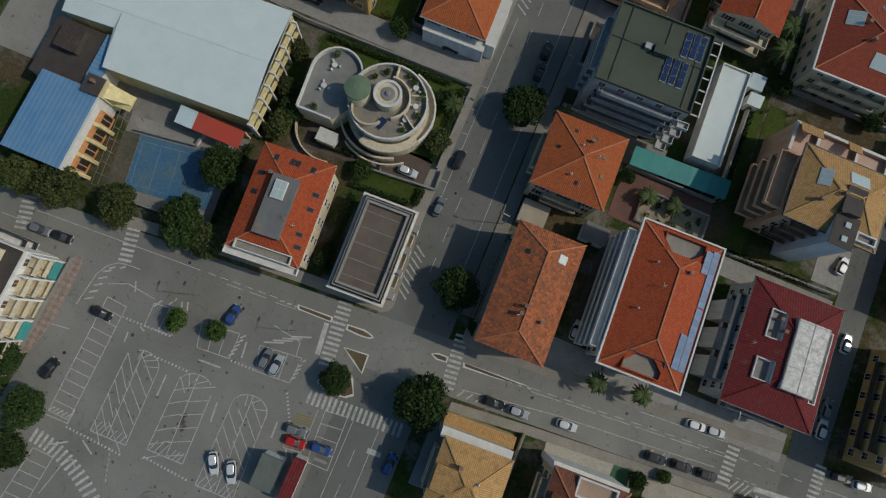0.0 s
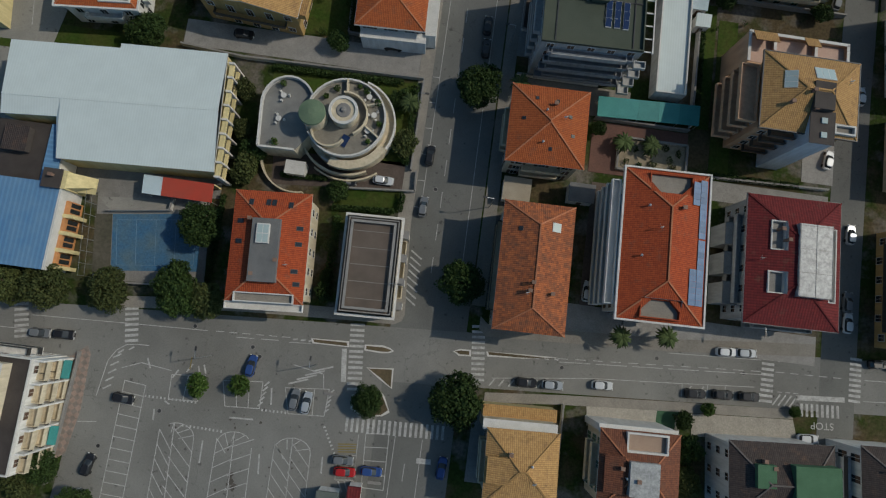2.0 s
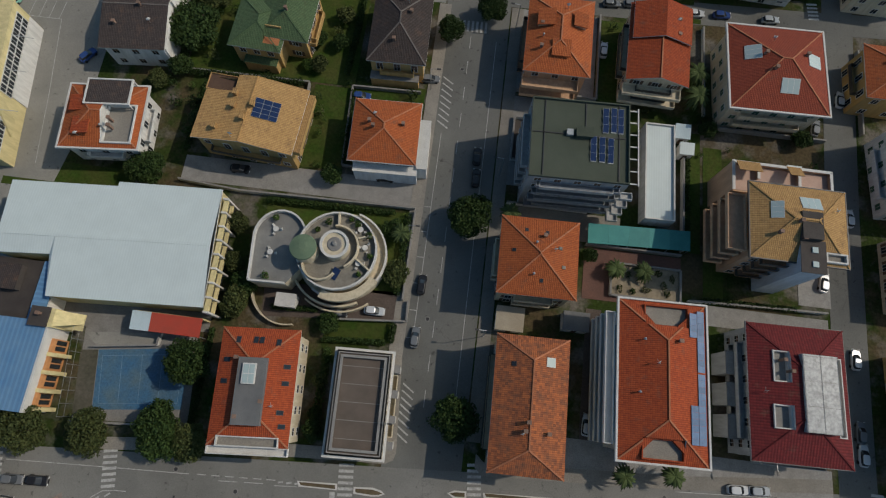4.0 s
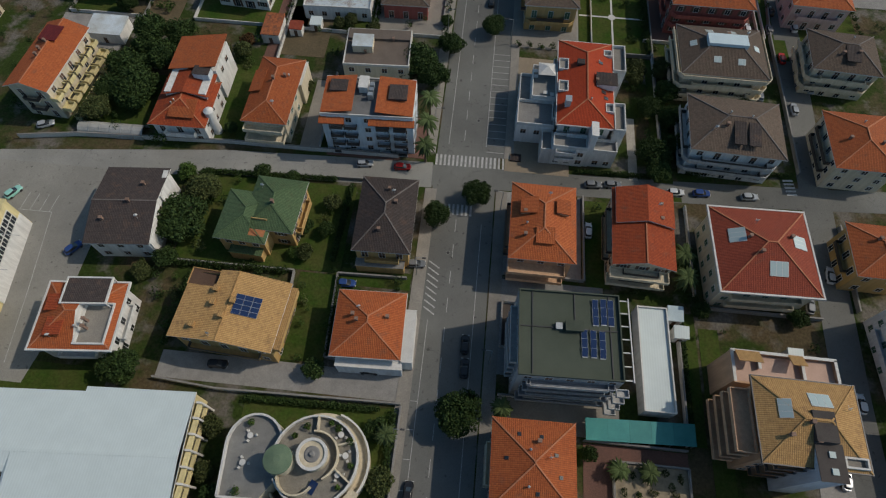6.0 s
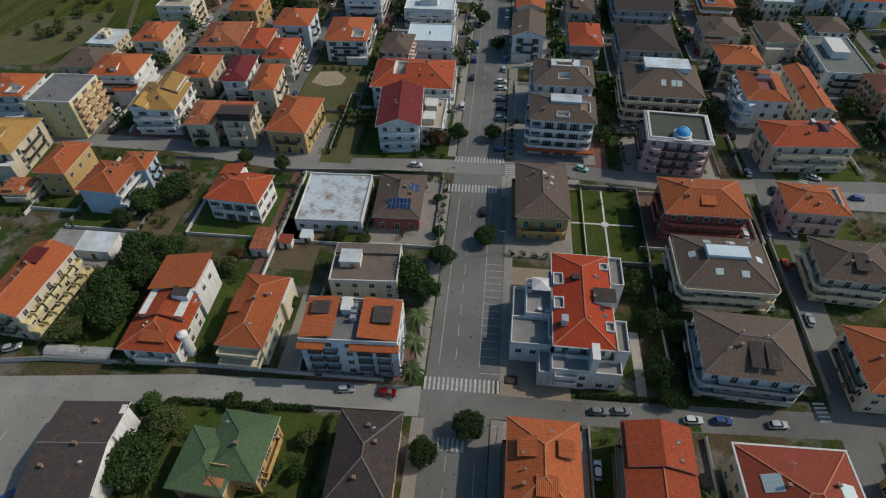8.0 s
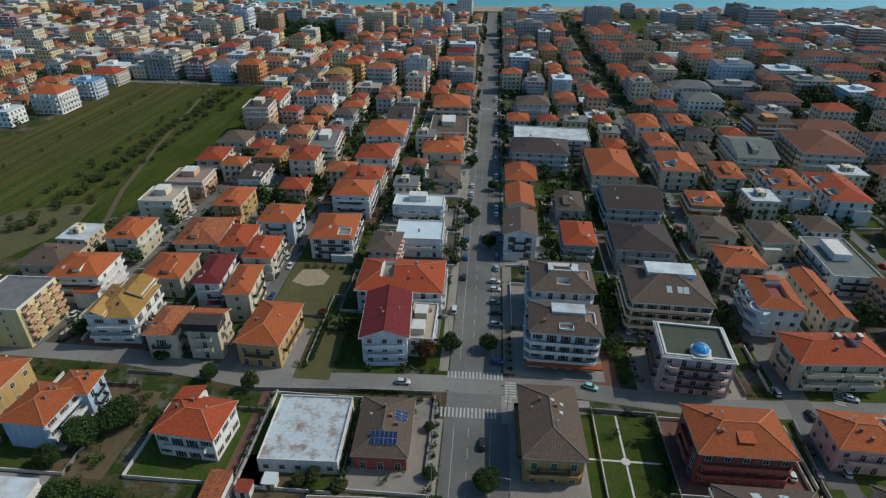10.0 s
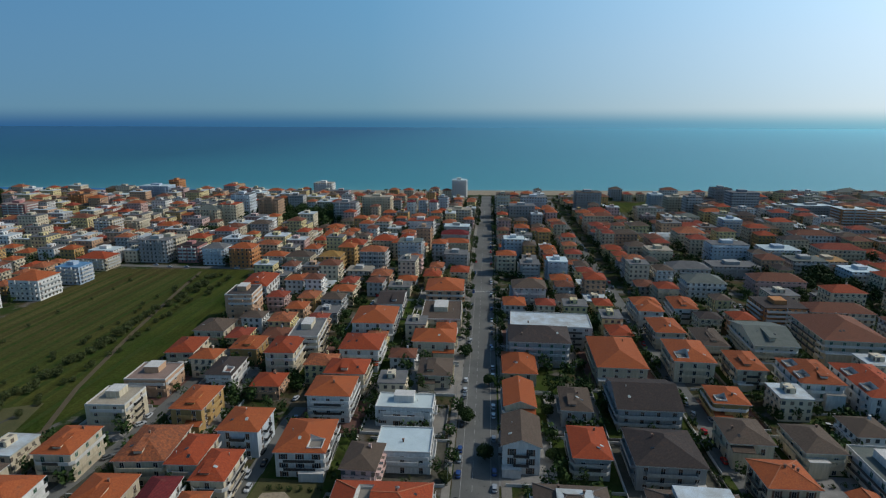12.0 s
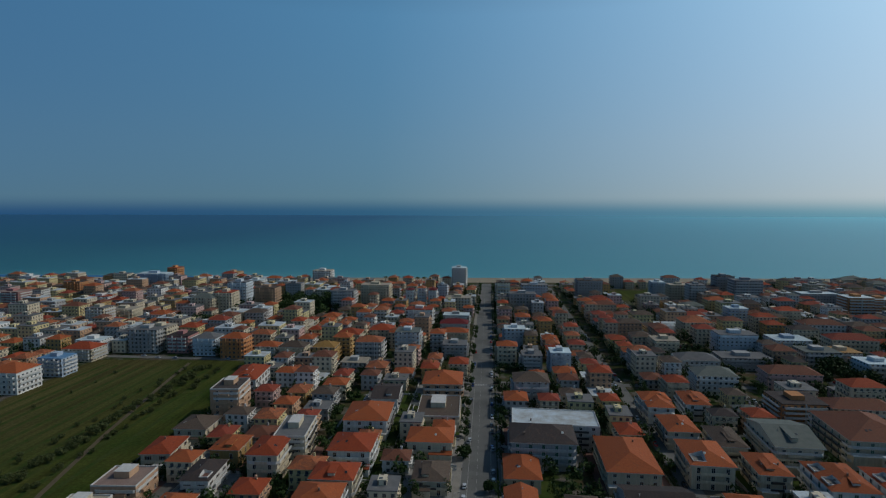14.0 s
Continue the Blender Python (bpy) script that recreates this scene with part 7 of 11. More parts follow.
for k in range(2):
    for px in (-5.2, -2.6, 0.0, 4.0, 6.6):
        if px < 2 or k == 0:
            part("window", window_mesh(1.25, 1.4, "half"), None, scarlet_house, m=pose(px, -17.4 if px < 2 else -17.0, 1.0 + 2.8 * k))
    part("balcony", balcony_mesh(4.6, 1.2, "solid", "white"), None, scarlet_house, m=pose(-3.6, -17.4, 2.9 + 2.2 * k))
for px, py in ((-15.2, -2.0), (-15.2, 2.0), (-15.4, -9.4), (-15.4, -6.4)):
    part("window", window_mesh(1.25, 2.0, "half"), None, scarlet_house, m=pose(px, py, 0.4, 0, 0, 270))
for px in (-13.6, -10.4):
    part("window", window_mesh(1.25, 1.4, "half"), None, scarlet_house, m=pose(px, -11.6, 3.4))
block(scarlet_house, "stair_shaft", 1.2, -17.2, 0, 2.6, -13.4, 11.6, WALL["white"], TRIM)
block(scarlet_house, "awning", -9.4, 7.4, 2.7, -6.7, 10.2, 2.85, ROOF["blue"], label="blue canvas awning over the side yard")
for k, (px, py) in enumerate(((-12.6 + 0.6, 4.2), (-12.0, 2.4), (-9.6, -2.6), (-8.0, -3.0))):
    bench = thing("terrace_table", "low white table on the roof terrace", "table", 26.3 + px + 0.4, 128.1 + py, 7.65)
    part("tabletop", Shape().box(-0.5, -0.5, 0.68, 0.5, 0.5, 0.74), TRIM, bench)
    part("pedestal", Shape().box(-0.08, -0.08, 0, 0.08, 0.08, 0.68), GALVANISED, bench)
bin_cover = thing("pit_cover", "dark square cover on the tan forecourt", "cover", 11.5, 111.4, 0.1)
part("rim", Shape().box(-1.3, -1.0, 0, 1.3, -0.85, 0.4).box(-1.3, 0.85, 0, 1.3, 1.0, 0.4).box(-1.3, -0.85, 0, -1.15, 0.85, 0.4).box(1.15, -0.85, 0, 1.3, 0.85, 0.4), ROOF["dark"], bin_cover)
part("lid", Shape().box(-1.15, -0.85, 0, 1.15, 0.85, 0.32), ROOF["dark"], bin_cover)
parasol = thing("parasol", "white canvas parasol on the roof terrace", "parasol", 17.2, 131.6, 7.65)
part("pole", Shape().tube(0, 0, 0, 2.4, 0.05, 0.05, 6), GALVANISED, parasol)
part("canopy", Shape().prism([(-2.1, -2.0, 2.2), (2.1, -2.0, 2.2), (2.1, 2.0, 2.2), (-2.1, 2.0, 2.2)], [(-0.1, -0.1, 3.2), (0.1, -0.1, 3.2), (0.1, 0.1, 3.2), (-0.1, 0.1, 3.2)]), TRIM, parasol)
# twin houses on the eastern edge, with terraces let into their roofs
for h, wide, deep in ((east_terrace_house, 17.4, 25.0), (east_long_house, 17.6, 32.0)):
    for y0 in (-0.36, 0.06):
        cut_roof(h, -wide * 0.44, y0 * deep, -wide * 0.22, y0 * deep + 6.0, 10.2, PALE_PAVING, 0.22, 0.8)
    block(h, "roof_terrace", wide * 0.02, -deep / 2 - 2.2, 0, wide * 0.42, -deep / 2 + 0.6, 6.6, WALL["white"], PALE_PAVING)
    for px, py in ((2.4, -4.0), (4.0, 3.0), (2.0, 6.0)):
        roof_window(h, px, py, 0.9, 1.2, GLASS)
# houses with roof lights
for h in (skylight_house,):
    part("glazed_roof", Shape().box(-4.6, -1.4, 12.4, 5.0, 2.2, 13.55), ROOF["lightblue"], h)
    for px, py in ((-7.4, 0.6), (-2.2, -4.6), (3.6, -4.8), (8.0, 0.4), (-3.0, 5.4), (2.6, 5.4)):
        roof_window(h, px, py, 1.8, 1.6)
low_roof(slate_house, -1.6, -6.8, 1.0, -1.0, 11.8, 1.0, "dark", "S")
low_roof(slate_house, 1.6, -6.8, 4.2, -1.0, 11.8, 1.0, "dark", "S")
for h, sides, mat, first, step, k in ((skylight_house, "SWE", WALL["cream"], 3.0, 3.0, 3), (slate_house, "SW", WALL["grey"], 3.0, 3.0, 2), (slate_corner, "SW", WALL["cream"], 2.8, 2.8, 2), (brown_block, "SW", WALL["white"], 3.2, 3.1, 3), (brown_block_north, "SW", WALL["white"], 3.2, 3.1, 3), (wide_brown_block, "SW", WALL["cream"], 3.1, 3.1, 3), (brick_house, "S", WALL["brickred"], 3.1, 3.1, 2), (corner_house, "S", WALL["ochre"], 3.0, 3.0, 1), (courtyard_house, "SE", WALL["white"], 3.0, 3.0, 2)):
    for i in range(k):
        balcony_band(h, first + step * i, 1.5, mat, sides)
low_roof(slate_corner, -1.0, -5.0, 2.4, -0.4, 10.8, 0.9, "dark", "S")
low_roof(brick_house, -1.6, -5.0, 2.2, -1.2, 11.6, 0.7, "orange", "S")
cut_roof(pink_house, 4.2, -3.0, 6.4, 4.0, 8.3, PALE_PAVING, 0.2, 0.7)
for px, py in ((0.6, 4.0), (2.8, 3.4), (2.4, 0.6)):
    roof_window(corner_house, px, py, 0.8, 0.9)
low_roof(red_villa, -7.8, 3.6, -1.0, 8.4, 8.6, 1.4, "redorange", "W")
block(red_villa, "rear_wing", -7.4, 4.0, 0, -1.2, 8.0, 8.4, WALL["white"])
for k in range(3):
    block(pale_block, "stepped_balcony", 5.4, -6.6, 1.0 + 2.9 * k, 8.4 - 0.6 * k, 6.2, 2.0 + 2.9 * k, WALL["white"], TRIM)
# maroon house with its cream annexe, courtyard house
border(maroon_house, 0.15, 0.12)
for k in range(3):
    part("front_balcony", balcony_mesh(11.0, 1.5, "solid", "whiteblue"), None, maroon_house, m=pose(0, -11.0, 0.3 + 3.0 * k))
for y0 in (-6.6, 1.0):
    block(maroon_annex, "roof_room", -2.6, y0, 6.5, 1.0, y0 + 4.4, 8.6, WALL["cream"], TRIM)
cut_roof(courtyard_house, -6.6, -4.6, -2.4, 6.2, 9.2, PALE_PAVING, 0.3, 0.8)
for px, py in ((2.6, -5.0), (7.0, -4.6), (9.6, 2.0), (4.0, 5.0)):
    roof_window(courtyard_house, px, py, 0.8, 0.9, GLASS)
border(courtyard_house, 0.12, 0.12)
# brown blocks with white roof decks
for h, dx in ((brown_block, 0.6), (brown_block_north, 0.2)):
    part("roof_deck", Shape().box(-4.6 + dx, -1.4, 14.6, 4.8 + dx, 3.0, 16.1), ROOF["whitestain"], h)
    cut_roof(h, 5.2, -3.2, 8.4, 2.6, 13.4, CLAY, 0.25, 0.6)
    cut_roof(h, -2.0, -6.4, 2.0, -3.8, 13.3, PALE_PAVING, 0.2, 0.8)
block(brown_block, "shop_awning", -10.6, -9.6, 2.8, 10.8, -7.0, 3.3, ROOF["orange"], None, "orange tiled ground-floor canopy")
part("roof_deck", Shape().box(-6.2, 0.2, 14.6, 8.4, 7.0, 16.2), ROOF["whitestain"], wide_brown_block)
for px in (-0.6, 2.6, 4.4):
    roof_window(wide_brown_block, px, -5.6, 1.5, 2.4)
# block with the blue dome
part("dome_drum", Shape().tube(0.6, -4.6, 11.9, 13.2, 2.5, 2.4, 20).tube(0.6, -4.6, 13.2, 13.4, 2.6, 2.6, 20), TRIM, dome_block)
dm = Shape()
for i in range(20):
    for j in range(5):
        a0, a1, e0, e1 = (2 * math.pi * q / 20 for q in (i, i + 1, 0, 0))
        e0, e1 = math.pi / 2 * j / 5, math.pi / 2 * (j + 1) / 5
        dm.face([(2.1 * math.cos(e) * math.cos(a), 2.1 * math.cos(e) * math.sin(a), 1.7 * math.sin(e)) for a, e in ((a0, e0), (a1, e0), (a1, e1), (a0, e1))][: 4 if j < 4 else 3])
part("dome", dm, surface("blue_dome_paint", (0.03, 0.30, 0.68), (0.06, 0.40, 0.74), 0.8, rough=0.3), dome_block, "bright blue ribbed dome", m=pose(0.6, -4.6, 13.4))
DOME_RIB = surface("pale_blue_rib", (0.16, 0.45, 0.72), (0.22, 0.50, 0.74), 0.8, rough=0.35)
for i in range(10):
    rib = Shape()
    for j in range(5):
        e0, e1 = math.pi / 2 * j / 5, math.pi / 2 * (j + 1) / 5
        rib.bar(*[(2.14 * math.cos(e) * math.cos(0.628 * i), 2.14 * math.cos(e) * math.sin(0.628 * i), 1.74 * math.sin(e)) for e in (e0, e1)], 0.14, 0.1)
    part("dome_rib", rib, DOME_RIB, dome_block, m=pose(0.6, -4.6, 13.4))
part("finial", Shape().tube(0.6, -4.6, 15.0, 15.5, 0.28, 0.2, 10), DOME_RIB, dome_block)
block(dome_block, "stair_head", -1.8, -7.6, 11.6, 3.0, -4.4, 12.6, WALL["pink"], TRIM)
for inn, zz in ((-0.35, 12.2), (0.5, 12.75)):
    a, b = 9.2 - inn, 7.5 - inn
    s = Shape()
    s.box(-a, -b, zz - 0.3, a, -b + 0.5, zz).box(-a, b - 0.5, zz - 0.3, a, b, zz).box(-a, -b + 0.5, zz - 0.3, -a + 0.5, b - 0.5, zz).box(a - 0.5, -b + 0.5, zz - 0.3, a, b - 0.5, zz)
    part("cornice", s, TRIM, dome_block)
for k in range(3):
    for fx in (-6.4, 6.2):
        part("round_balcony", Shape().tube(fx, -7.2, 2.9 + 3.0 * k, 4.0 + 3.0 * k, 2.2, 2.2, 14), WALL["pink"], dome_block)
# golden-roofed house of several gables, and its neighbour with the dark roof deck
for dx, dy, gw, gd, up in ((1.6, 5.0, 10.0, 10.5, 1.4), (-4.2, -5.4, 7.0, 8.0, 0.7)):
    s, _ = gable_shape(gw, gd, 10.0 + up, 1.9, True)
    part("upper_roof", s, [ROOF["ochre"], TRIM], gold_house, m=pose(dx, dy, 0))
    block(gold_house, "upper_wall", dx - gw / 2 + 0.6, dy - gd / 2 + 0.6, 9.6, dx + gw / 2 - 0.6, dy + gd / 2 - 0.6, 10.4 + up, WALL["white"])
for k in range(2):
    block(gold_house, "front_balcony", -6.6, -10.0, 3.2 + 3.1 * k, 6.2, -8.0, 4.2 + 3.1 * k, WALL["white"], DARKMETAL)
block(dark_deck_house, "roof_deck", -5.2, -5.3, 10.4, 5.2, 0.4, 12.9, ROOF["dark"], None, "dark grey flat roof deck")
# yellow block: blank south wall with two small windows a floor, deep balconies to the east
for k in range(5):
    for px in (-4.6, 2.6):
        part("window", window_mesh(0.9, 1.2, "plain"), None, tall_yellow_block, m=pose(px, -8.55, 0.9 + 2.75 * k))
    if k:
        for y0 in (-7.4, -1.6, 4.0):
            block(tall_yellow_block, "deep_balcony", 7.7, y0, 2.75 * k, 9.4, y0 + 3.8, 2.75 * k + 1.1, WALL["peach"])
# long house with terraces let into the roof, and the block with rounded corner balconies
ROOF_TILES_RED = surface("red_terrace_tiles", (0.22, 0.07, 0.055), (0.17, 0.06, 0.05), 0.5)
cut_roof(long_east_house, 1.2, -2.0, 5.4, 4.4, 10.4, ROOF_TILES_RED, 0.3, 0.9, rim_mat=WALL["darkpink"])
for px in (0.4, 6.4):
    block(long_east_house, "service_shaft", px, 0.6, 10.6, px + 0.9, 2.2, 13.6, WALL["darkpink"], TRIM)
for k in range(2):
    block(long_east_house, "front_balcony", -10.4, -8.2, 3.1 + 3.1 * k, -1.0, -6.26, 4.1 + 3.1 * k, WALL["cream"], TRIM)
    block(long_east_house, "front_balcony", 2.0, -8.2, 3.1 + 3.1 * k, 11.0, -6.26, 4.1 + 3.1 * k, WALL["cream"], TRIM)
cut_roof(round_balcony_block, -2.4, -5.4, 2.8, 2.6, 11.4, ROOF_TILES_RED, 0.3, 0.9, rim_mat=WALL["darkpink"])
block(round_balcony_block, "roof_room", -1.4, 2.8, 11.2, 2.2, 5.6, 13.8, WALL["white"], ROOF["orange"])
for k in range(3):
    for cy, rr in ((-8.2, 3.0), (-1.6, 2.2), (4.6, 2.4)):
        part("round_balcony", Shape().tube(-6.2, cy, 2.9 + 3.4 * k, 3.1 + 3.4 * k, rr, rr, 18), WALL["whiteblue"], round_balcony_block)
        arc_wall(round_balcony_block, "balcony_front", -6.2, cy, rr, 90, 270, 3.1 + 3.4 * k, 4.0 + 3.4 * k, 0.14, WALL["whiteblue"], 12)
# white balcony block beside the car park
block(balcony_block, "roof_room", -6.0, -2.0, 9.0, 4.6, 8.6, 11.6, WALL["cream"], TRIM)
for k in range(3):
    for j in range(5):
        y0 = -9.6 + 3.9 * j
        block(balcony_block, "deep_balcony", 8.0, y0, 0.4 + 3.0 * k, 9.5, y0 + 3.3, 1.5 + 3.0 * k, WALL["cream"])
        block(balcony_block, "dividing_wall", 8.0, y0 + 3.3, 0, 9.7, y0 + 3.6, 9.0 - 0.4 * (2 - k), WALL["white"]) if k == 2 else None
for y0 in (-5.6, 6.1):
    low_roof(balcony_block, 9.6, y0, 10.8, y0 + 3.3, 2.8, 0.5, "teal", "E")
# south row
DECK_GREEN = surface("green_roof_coating", (0.042, 0.105, 0.055), (0.060, 0.135, 0.075), 0.3)
part("glazed_roof", Shape().box(-2.4, -3.6, 11.2, 2.6, 2.0, 12.75), GLAZED, south_brown_house, "mottled grey glazed roof light")
cut_roof(south_brown_house, -2.6, 3.2, 4.6, 6.5, 10.2, surface("peach_terrace_tiles", (0.40, 0.29, 0.22), (0.34, 0.24, 0.18), 0.4), 0.3, 0.8)
block(south_brown_house, "front_gallery", -7.0, 6.0, 0, 6.6, 7.2, 9.4, WALL["white"], TRIM)
low_roof(south_brown_house, -6.2, -3.6, -3.0, 2.6, 11.0, 0.9, "chestnut", "W")
block(south_sand_house, "north_terrace", -6.8, 5.8, 0, 6.0, 7.4, 8.4, WALL["cream"], TRIM)
block(south_sand_house, "north_porch", -6.6, 7.4, 0, 6.6, 9.4, 4.6, WALL["yellow"], ROOF["beige"])
low_roof(south_sand_house, -6.0, -2.6, -1.6, 1.8, 10.9, 1.0, "beige", "W")
block(south_grey_house, "green_deck", 0.6, -6.2, 10.4, 8.4, 3.4, 12.9, DECK_GREEN, None)
block(south_grey_house, "green_deck", -5.6, -0.6, 10.4, -2.4, 3.2, 12.4, DECK_GREEN, None)

# ---- sports halls, court and covered yard ----
hall = thing("sports_hall", "large sports hall with white sheet-metal roof", "hall", -62, 34)
PLACED.append((-62, 34, 26))
outline = [(-83.9, 29.4), (-73.7, 30.2), (-72.1, 22.4), (-43.3, 23.9), (-44.9, 46.9), (-64.9, 45.9), (-64.9, 45.0), (-85.2, 43.7)]
loc = [(x + 62, y - 34) for x, y in outline]
part("wall", Shape().prism([(x * 0.985, y * 0.985, 0) for x, y in loc], [(x * 0.985, y * 0.985, 6.6) for x, y in loc]), WALL["yellow"], hall)
rs = Shape()
rs.prism([(x, y, 6.6) for x, y in loc], [(x, y, 6.9) for x, y in loc], 1, cap=False)
west, east = (-22.1, -0.9, 7.5), (17.6, 1.6, 7.5)
seam = tuple(p + (q - p) * 0.27 for p, q in zip(west, east))
rim = [(x, y, 6.9) for x, y in loc]
rs.face([rim[0], rim[1], seam, west]).face([rim[1], rim[2], rim[3], east, seam]).face([west, seam, east, rim[4], rim[5], rim[6], rim[7]])
part("roof", rs, [ROOF["white"], TRIM], hall)
part("ridge_cap", Shape().bar(west, east, 0.5, 0.1), ROOF["white"], hall)
for k in range(9):
    yy = -11.0 + 2.75 * k
    xx = 18.75 - 0.055 * (yy + 11.8)
    block(hall, "pilaster", xx, yy, 0, xx + 1.1, yy + 0.35, 6.7, TRIM)
    if k < 8:
        for z0 in (0.8, 3.6):
            block(hall, "hall_window", xx, yy + 0.6, z0, xx + 0.3, yy + 2.4, z0 + 1.9, GLASS)
            block(hall, "spandrel", xx, yy + 0.35, z0 + 1.95, xx + 0.8, yy + 2.7, z0 + 2.7, WALL["yellow"])
annex = thing("low_wing", "dark flat-roofed wing between the halls", "building", -79, 23)
part("wall", Shape().box(-6.5, -6.0, 0, 6.6, 6.0, 4.6), WALL["white"], annex)
part("roof", Shape().box(-6.5, -6.0, 4.6, 6.0, 6.0, 4.9), ROOF["darkbrown"], annex)
block(annex, "roof_house", -3.6, 0.0, 4.9, 0.6, 4.6, 6.4, ROOF["darkbrown"], ROOF["dark"])
low_roof(annex, 4.0, -5.4, 6.6, 6.0, 5.2, 0.4, "blue", "E")
gym = thing("gymnasium", "gymnasium with ribbed blue sheet-metal roof", "hall", -76.5, 10)
PLACED.append((-76.5, 10, 11))
part("wall", Shape().box(-5.6, -7.6, 0, 5.6, 7.6, 5.6), WALL["orangew"], gym)
part("roof", Shape().prism([(-6, -8, 5.6), (6, -8, 5.6), (6, 8, 5.6), (-6, 8, 5.6)], [(-6, -8, 5.8), (6, -8, 6.3), (6, 8, 6.3), (-6, 8, 5.8)]), ROOF["blue"], gym)
block(gym, "white_edge", 6.0, -8.0, 0, 6.4, 8.0, 6.4, TRIM)
for k in range(4):
    block(gym, "fin", 6.4, -7.6 + 3.2 * k, 0, 8.2, -6.9 + 3.2 * k, 4.6, WALL["yellow"])
    block(gym, "orange_panel", 6.4, -6.9 + 3.2 * k, 0, 7.0, -4.4 + 3.2 * k, 4.4, WALL["orangew"])
    for j in range(2):
        block(gym, "hall_window", 7.0, -6.5 + 3.2 * k + 1.05 * j, 0.8, 7.12, -5.7 + 3.2 * k + 1.05 * j, 3.6, GLASS)
stair = thing("stair_house", "cream stair house with brown roof and chimney", "building", -70.5, 18.6)
part("wall", Shape().box(-3.2, -1.6, 0, 1.0, 1.8, 6.6), WALL["yellow"], stair)
part("roof", Shape().box(-3.3, -1.7, 6.6, 0.2, 1.9, 6.9), ROOF["darkbrown"], stair)
part("chimney", chimney_mesh("brick"), None, stair, m=pose(-1.4, 0.6, 6.9))
part("ramp_roof", Shape().prism([(1.0, -1.4, 3.0), (4.6, -1.4, 3.0), (4.6, 1.6, 3.0), (1.0, 1.6, 3.0)], [(1.0, -1.4, 6.4), (4.6, -0.2, 3.4), (4.6, 1.6, 3.4), (1.0, 1.6, 6.4)]), WALL["yellow"], stair)
canopy = thing("red_canopy", "red sheet-metal canopy against the hall wall", "canopy", -50.6, 20.4)
part("roof", Shape().prism([(-3.0, -1.7, 3.5), (6.6, -1.7, 3.5), (6.6, 1.8, 3.9), (-3.0, 1.8, 3.9)], [(-3.0, -1.7, 3.6), (6.6, -1.7, 3.6), (6.6, 1.8, 4.1), (-3.0, 1.8, 4.1)]), surface("red_sheet", (0.42, 0.055, 0.035), (0.34, 0.06, 0.04), 0.4), canopy)
part("grey_bay", Shape().prism([(-6.6, -1.7, 3.5), (-3.0, -1.7, 3.5), (-3.0, 1.8, 3.9), (-6.6, 1.8, 3.9)], [(-6.6, -1.7, 3.6), (-3.0, -1.7, 3.6), (-3.0, 1.8, 4.1), (-6.6, 1.8, 4.1)]), ROOF["lightblue"], canopy)
part("back_wall", Shape().box(-6.6, 1.6, 0, 6.6, 1.9, 3.6), WALL["yellow"], canopy)
for qx in (-6.4, -3.0, 1.6, 6.3):
    part("post", Shape().box(qx, -1.6, 0, qx + 0.15, -1.45, 3.5), GALVANISED, canopy)
COURT = surface("blue_court", (0.030, 0.120, 0.235), (0.085, 0.145, 0.185), 0.25, 3.0)
COURT_LINE = surface("court_line_paint", (0.14, 0.24, 0.32), (0.10, 0.18, 0.26), 0.8, 4.0)
polygon("court_surround", [(-67.3, 18.4), (-45.8, 20.4), (-43.8, 3.0), (-65.0, 1.6)], 0.07, 0.3, CONCRETE, "worn concrete surround of the sports court", "court")
polygon("sports_court", [(-63.6, 14.4), (-46.8, 16.8), (-45.6, 5.6), (-61.8, 3.6)], 0.085, 0.3, COURT, "blue hard sports court with faint lines", "court")
polygon("hall_yard", [(-73, 30), (-44, 30), (-44, 20.2), (-72, 18)], 0.06, 0.3, CONCRETE, "paved yard between hall and court", "yard")
wall_line([(-64.6, 14.9), (-52.6, 16.6), (-52.4, 19.4)], 1.2, 0.25, TRIM, "white rendered wall beside the blue court")
polygon("court_strip", [(-67.0, 14.0), (-63.7, 14.4), (-61.9, 3.6), (-65.2, 2.6)], 0.08, 0.3, OLD_YARD, "worn brown strip of bare earth beside the court", "yard")
polygon("court_path", [(-64.4, 15.2), (-52.8, 16.8), (-52.8, 18.9), (-67.0, 17.4)], 0.1, 0.3, ASPHALT_PALE, "pale paved path behind the court wall", "path")
for k, (ax, ay, bx, by) in enumerate(((-62.6, 13.4, -47.6, 15.5), (-61.0, 4.8, -46.6, 6.6), (-62.6, 13.4, -61.0, 4.8), (-47.6, 15.5, -46.6, 6.6), (-55.2, 14.4, -53.8, 5.7), (-58.9, 13.9, -57.4, 5.2), (-51.4, 15.0, -50.2, 6.1))):
    tagged(part("court_line", Shape().bar((ax, ay, 0.09), (bx, by, 0.09), 0.09, 0.012), COURT_LINE), "thin faded line painted on the court", "court line", kind="structure")
wall_line([(-64.8, 1.2), (-44.0, 2.8)], 1.4, 0.25, CONCRETE, "concrete wall between court and street")
fence = thing("court_fence", "tall grey steel net fence along the court", "fence", 0, 0)
for k in range(8):
    part("post", Shape().tube(-67.2 + 0.25 * k, 18.0 - 2.3 * k, 0, 4.0, 0.05, 0.05, 6), GALVANISED, fence)
part("rail", Shape().bar((-67.2, 18.0, 3.95), (-65.4, 1.9, 3.95), 0.05, 0.05).bar((-67.2, 18.0, 2.0), (-65.4, 1.9, 2.0), 0.05, 0.05), GALVANISED, fence)
yellow_hall = thing("training_hall", "yellow hall with white window grid on its street side", "hall", -101, 66)
PLACED.append((-101, 66, 20))
ring = [(-16, -17), (9.6, -17.5), (5.2, 15.5), (-16, 15.5)]
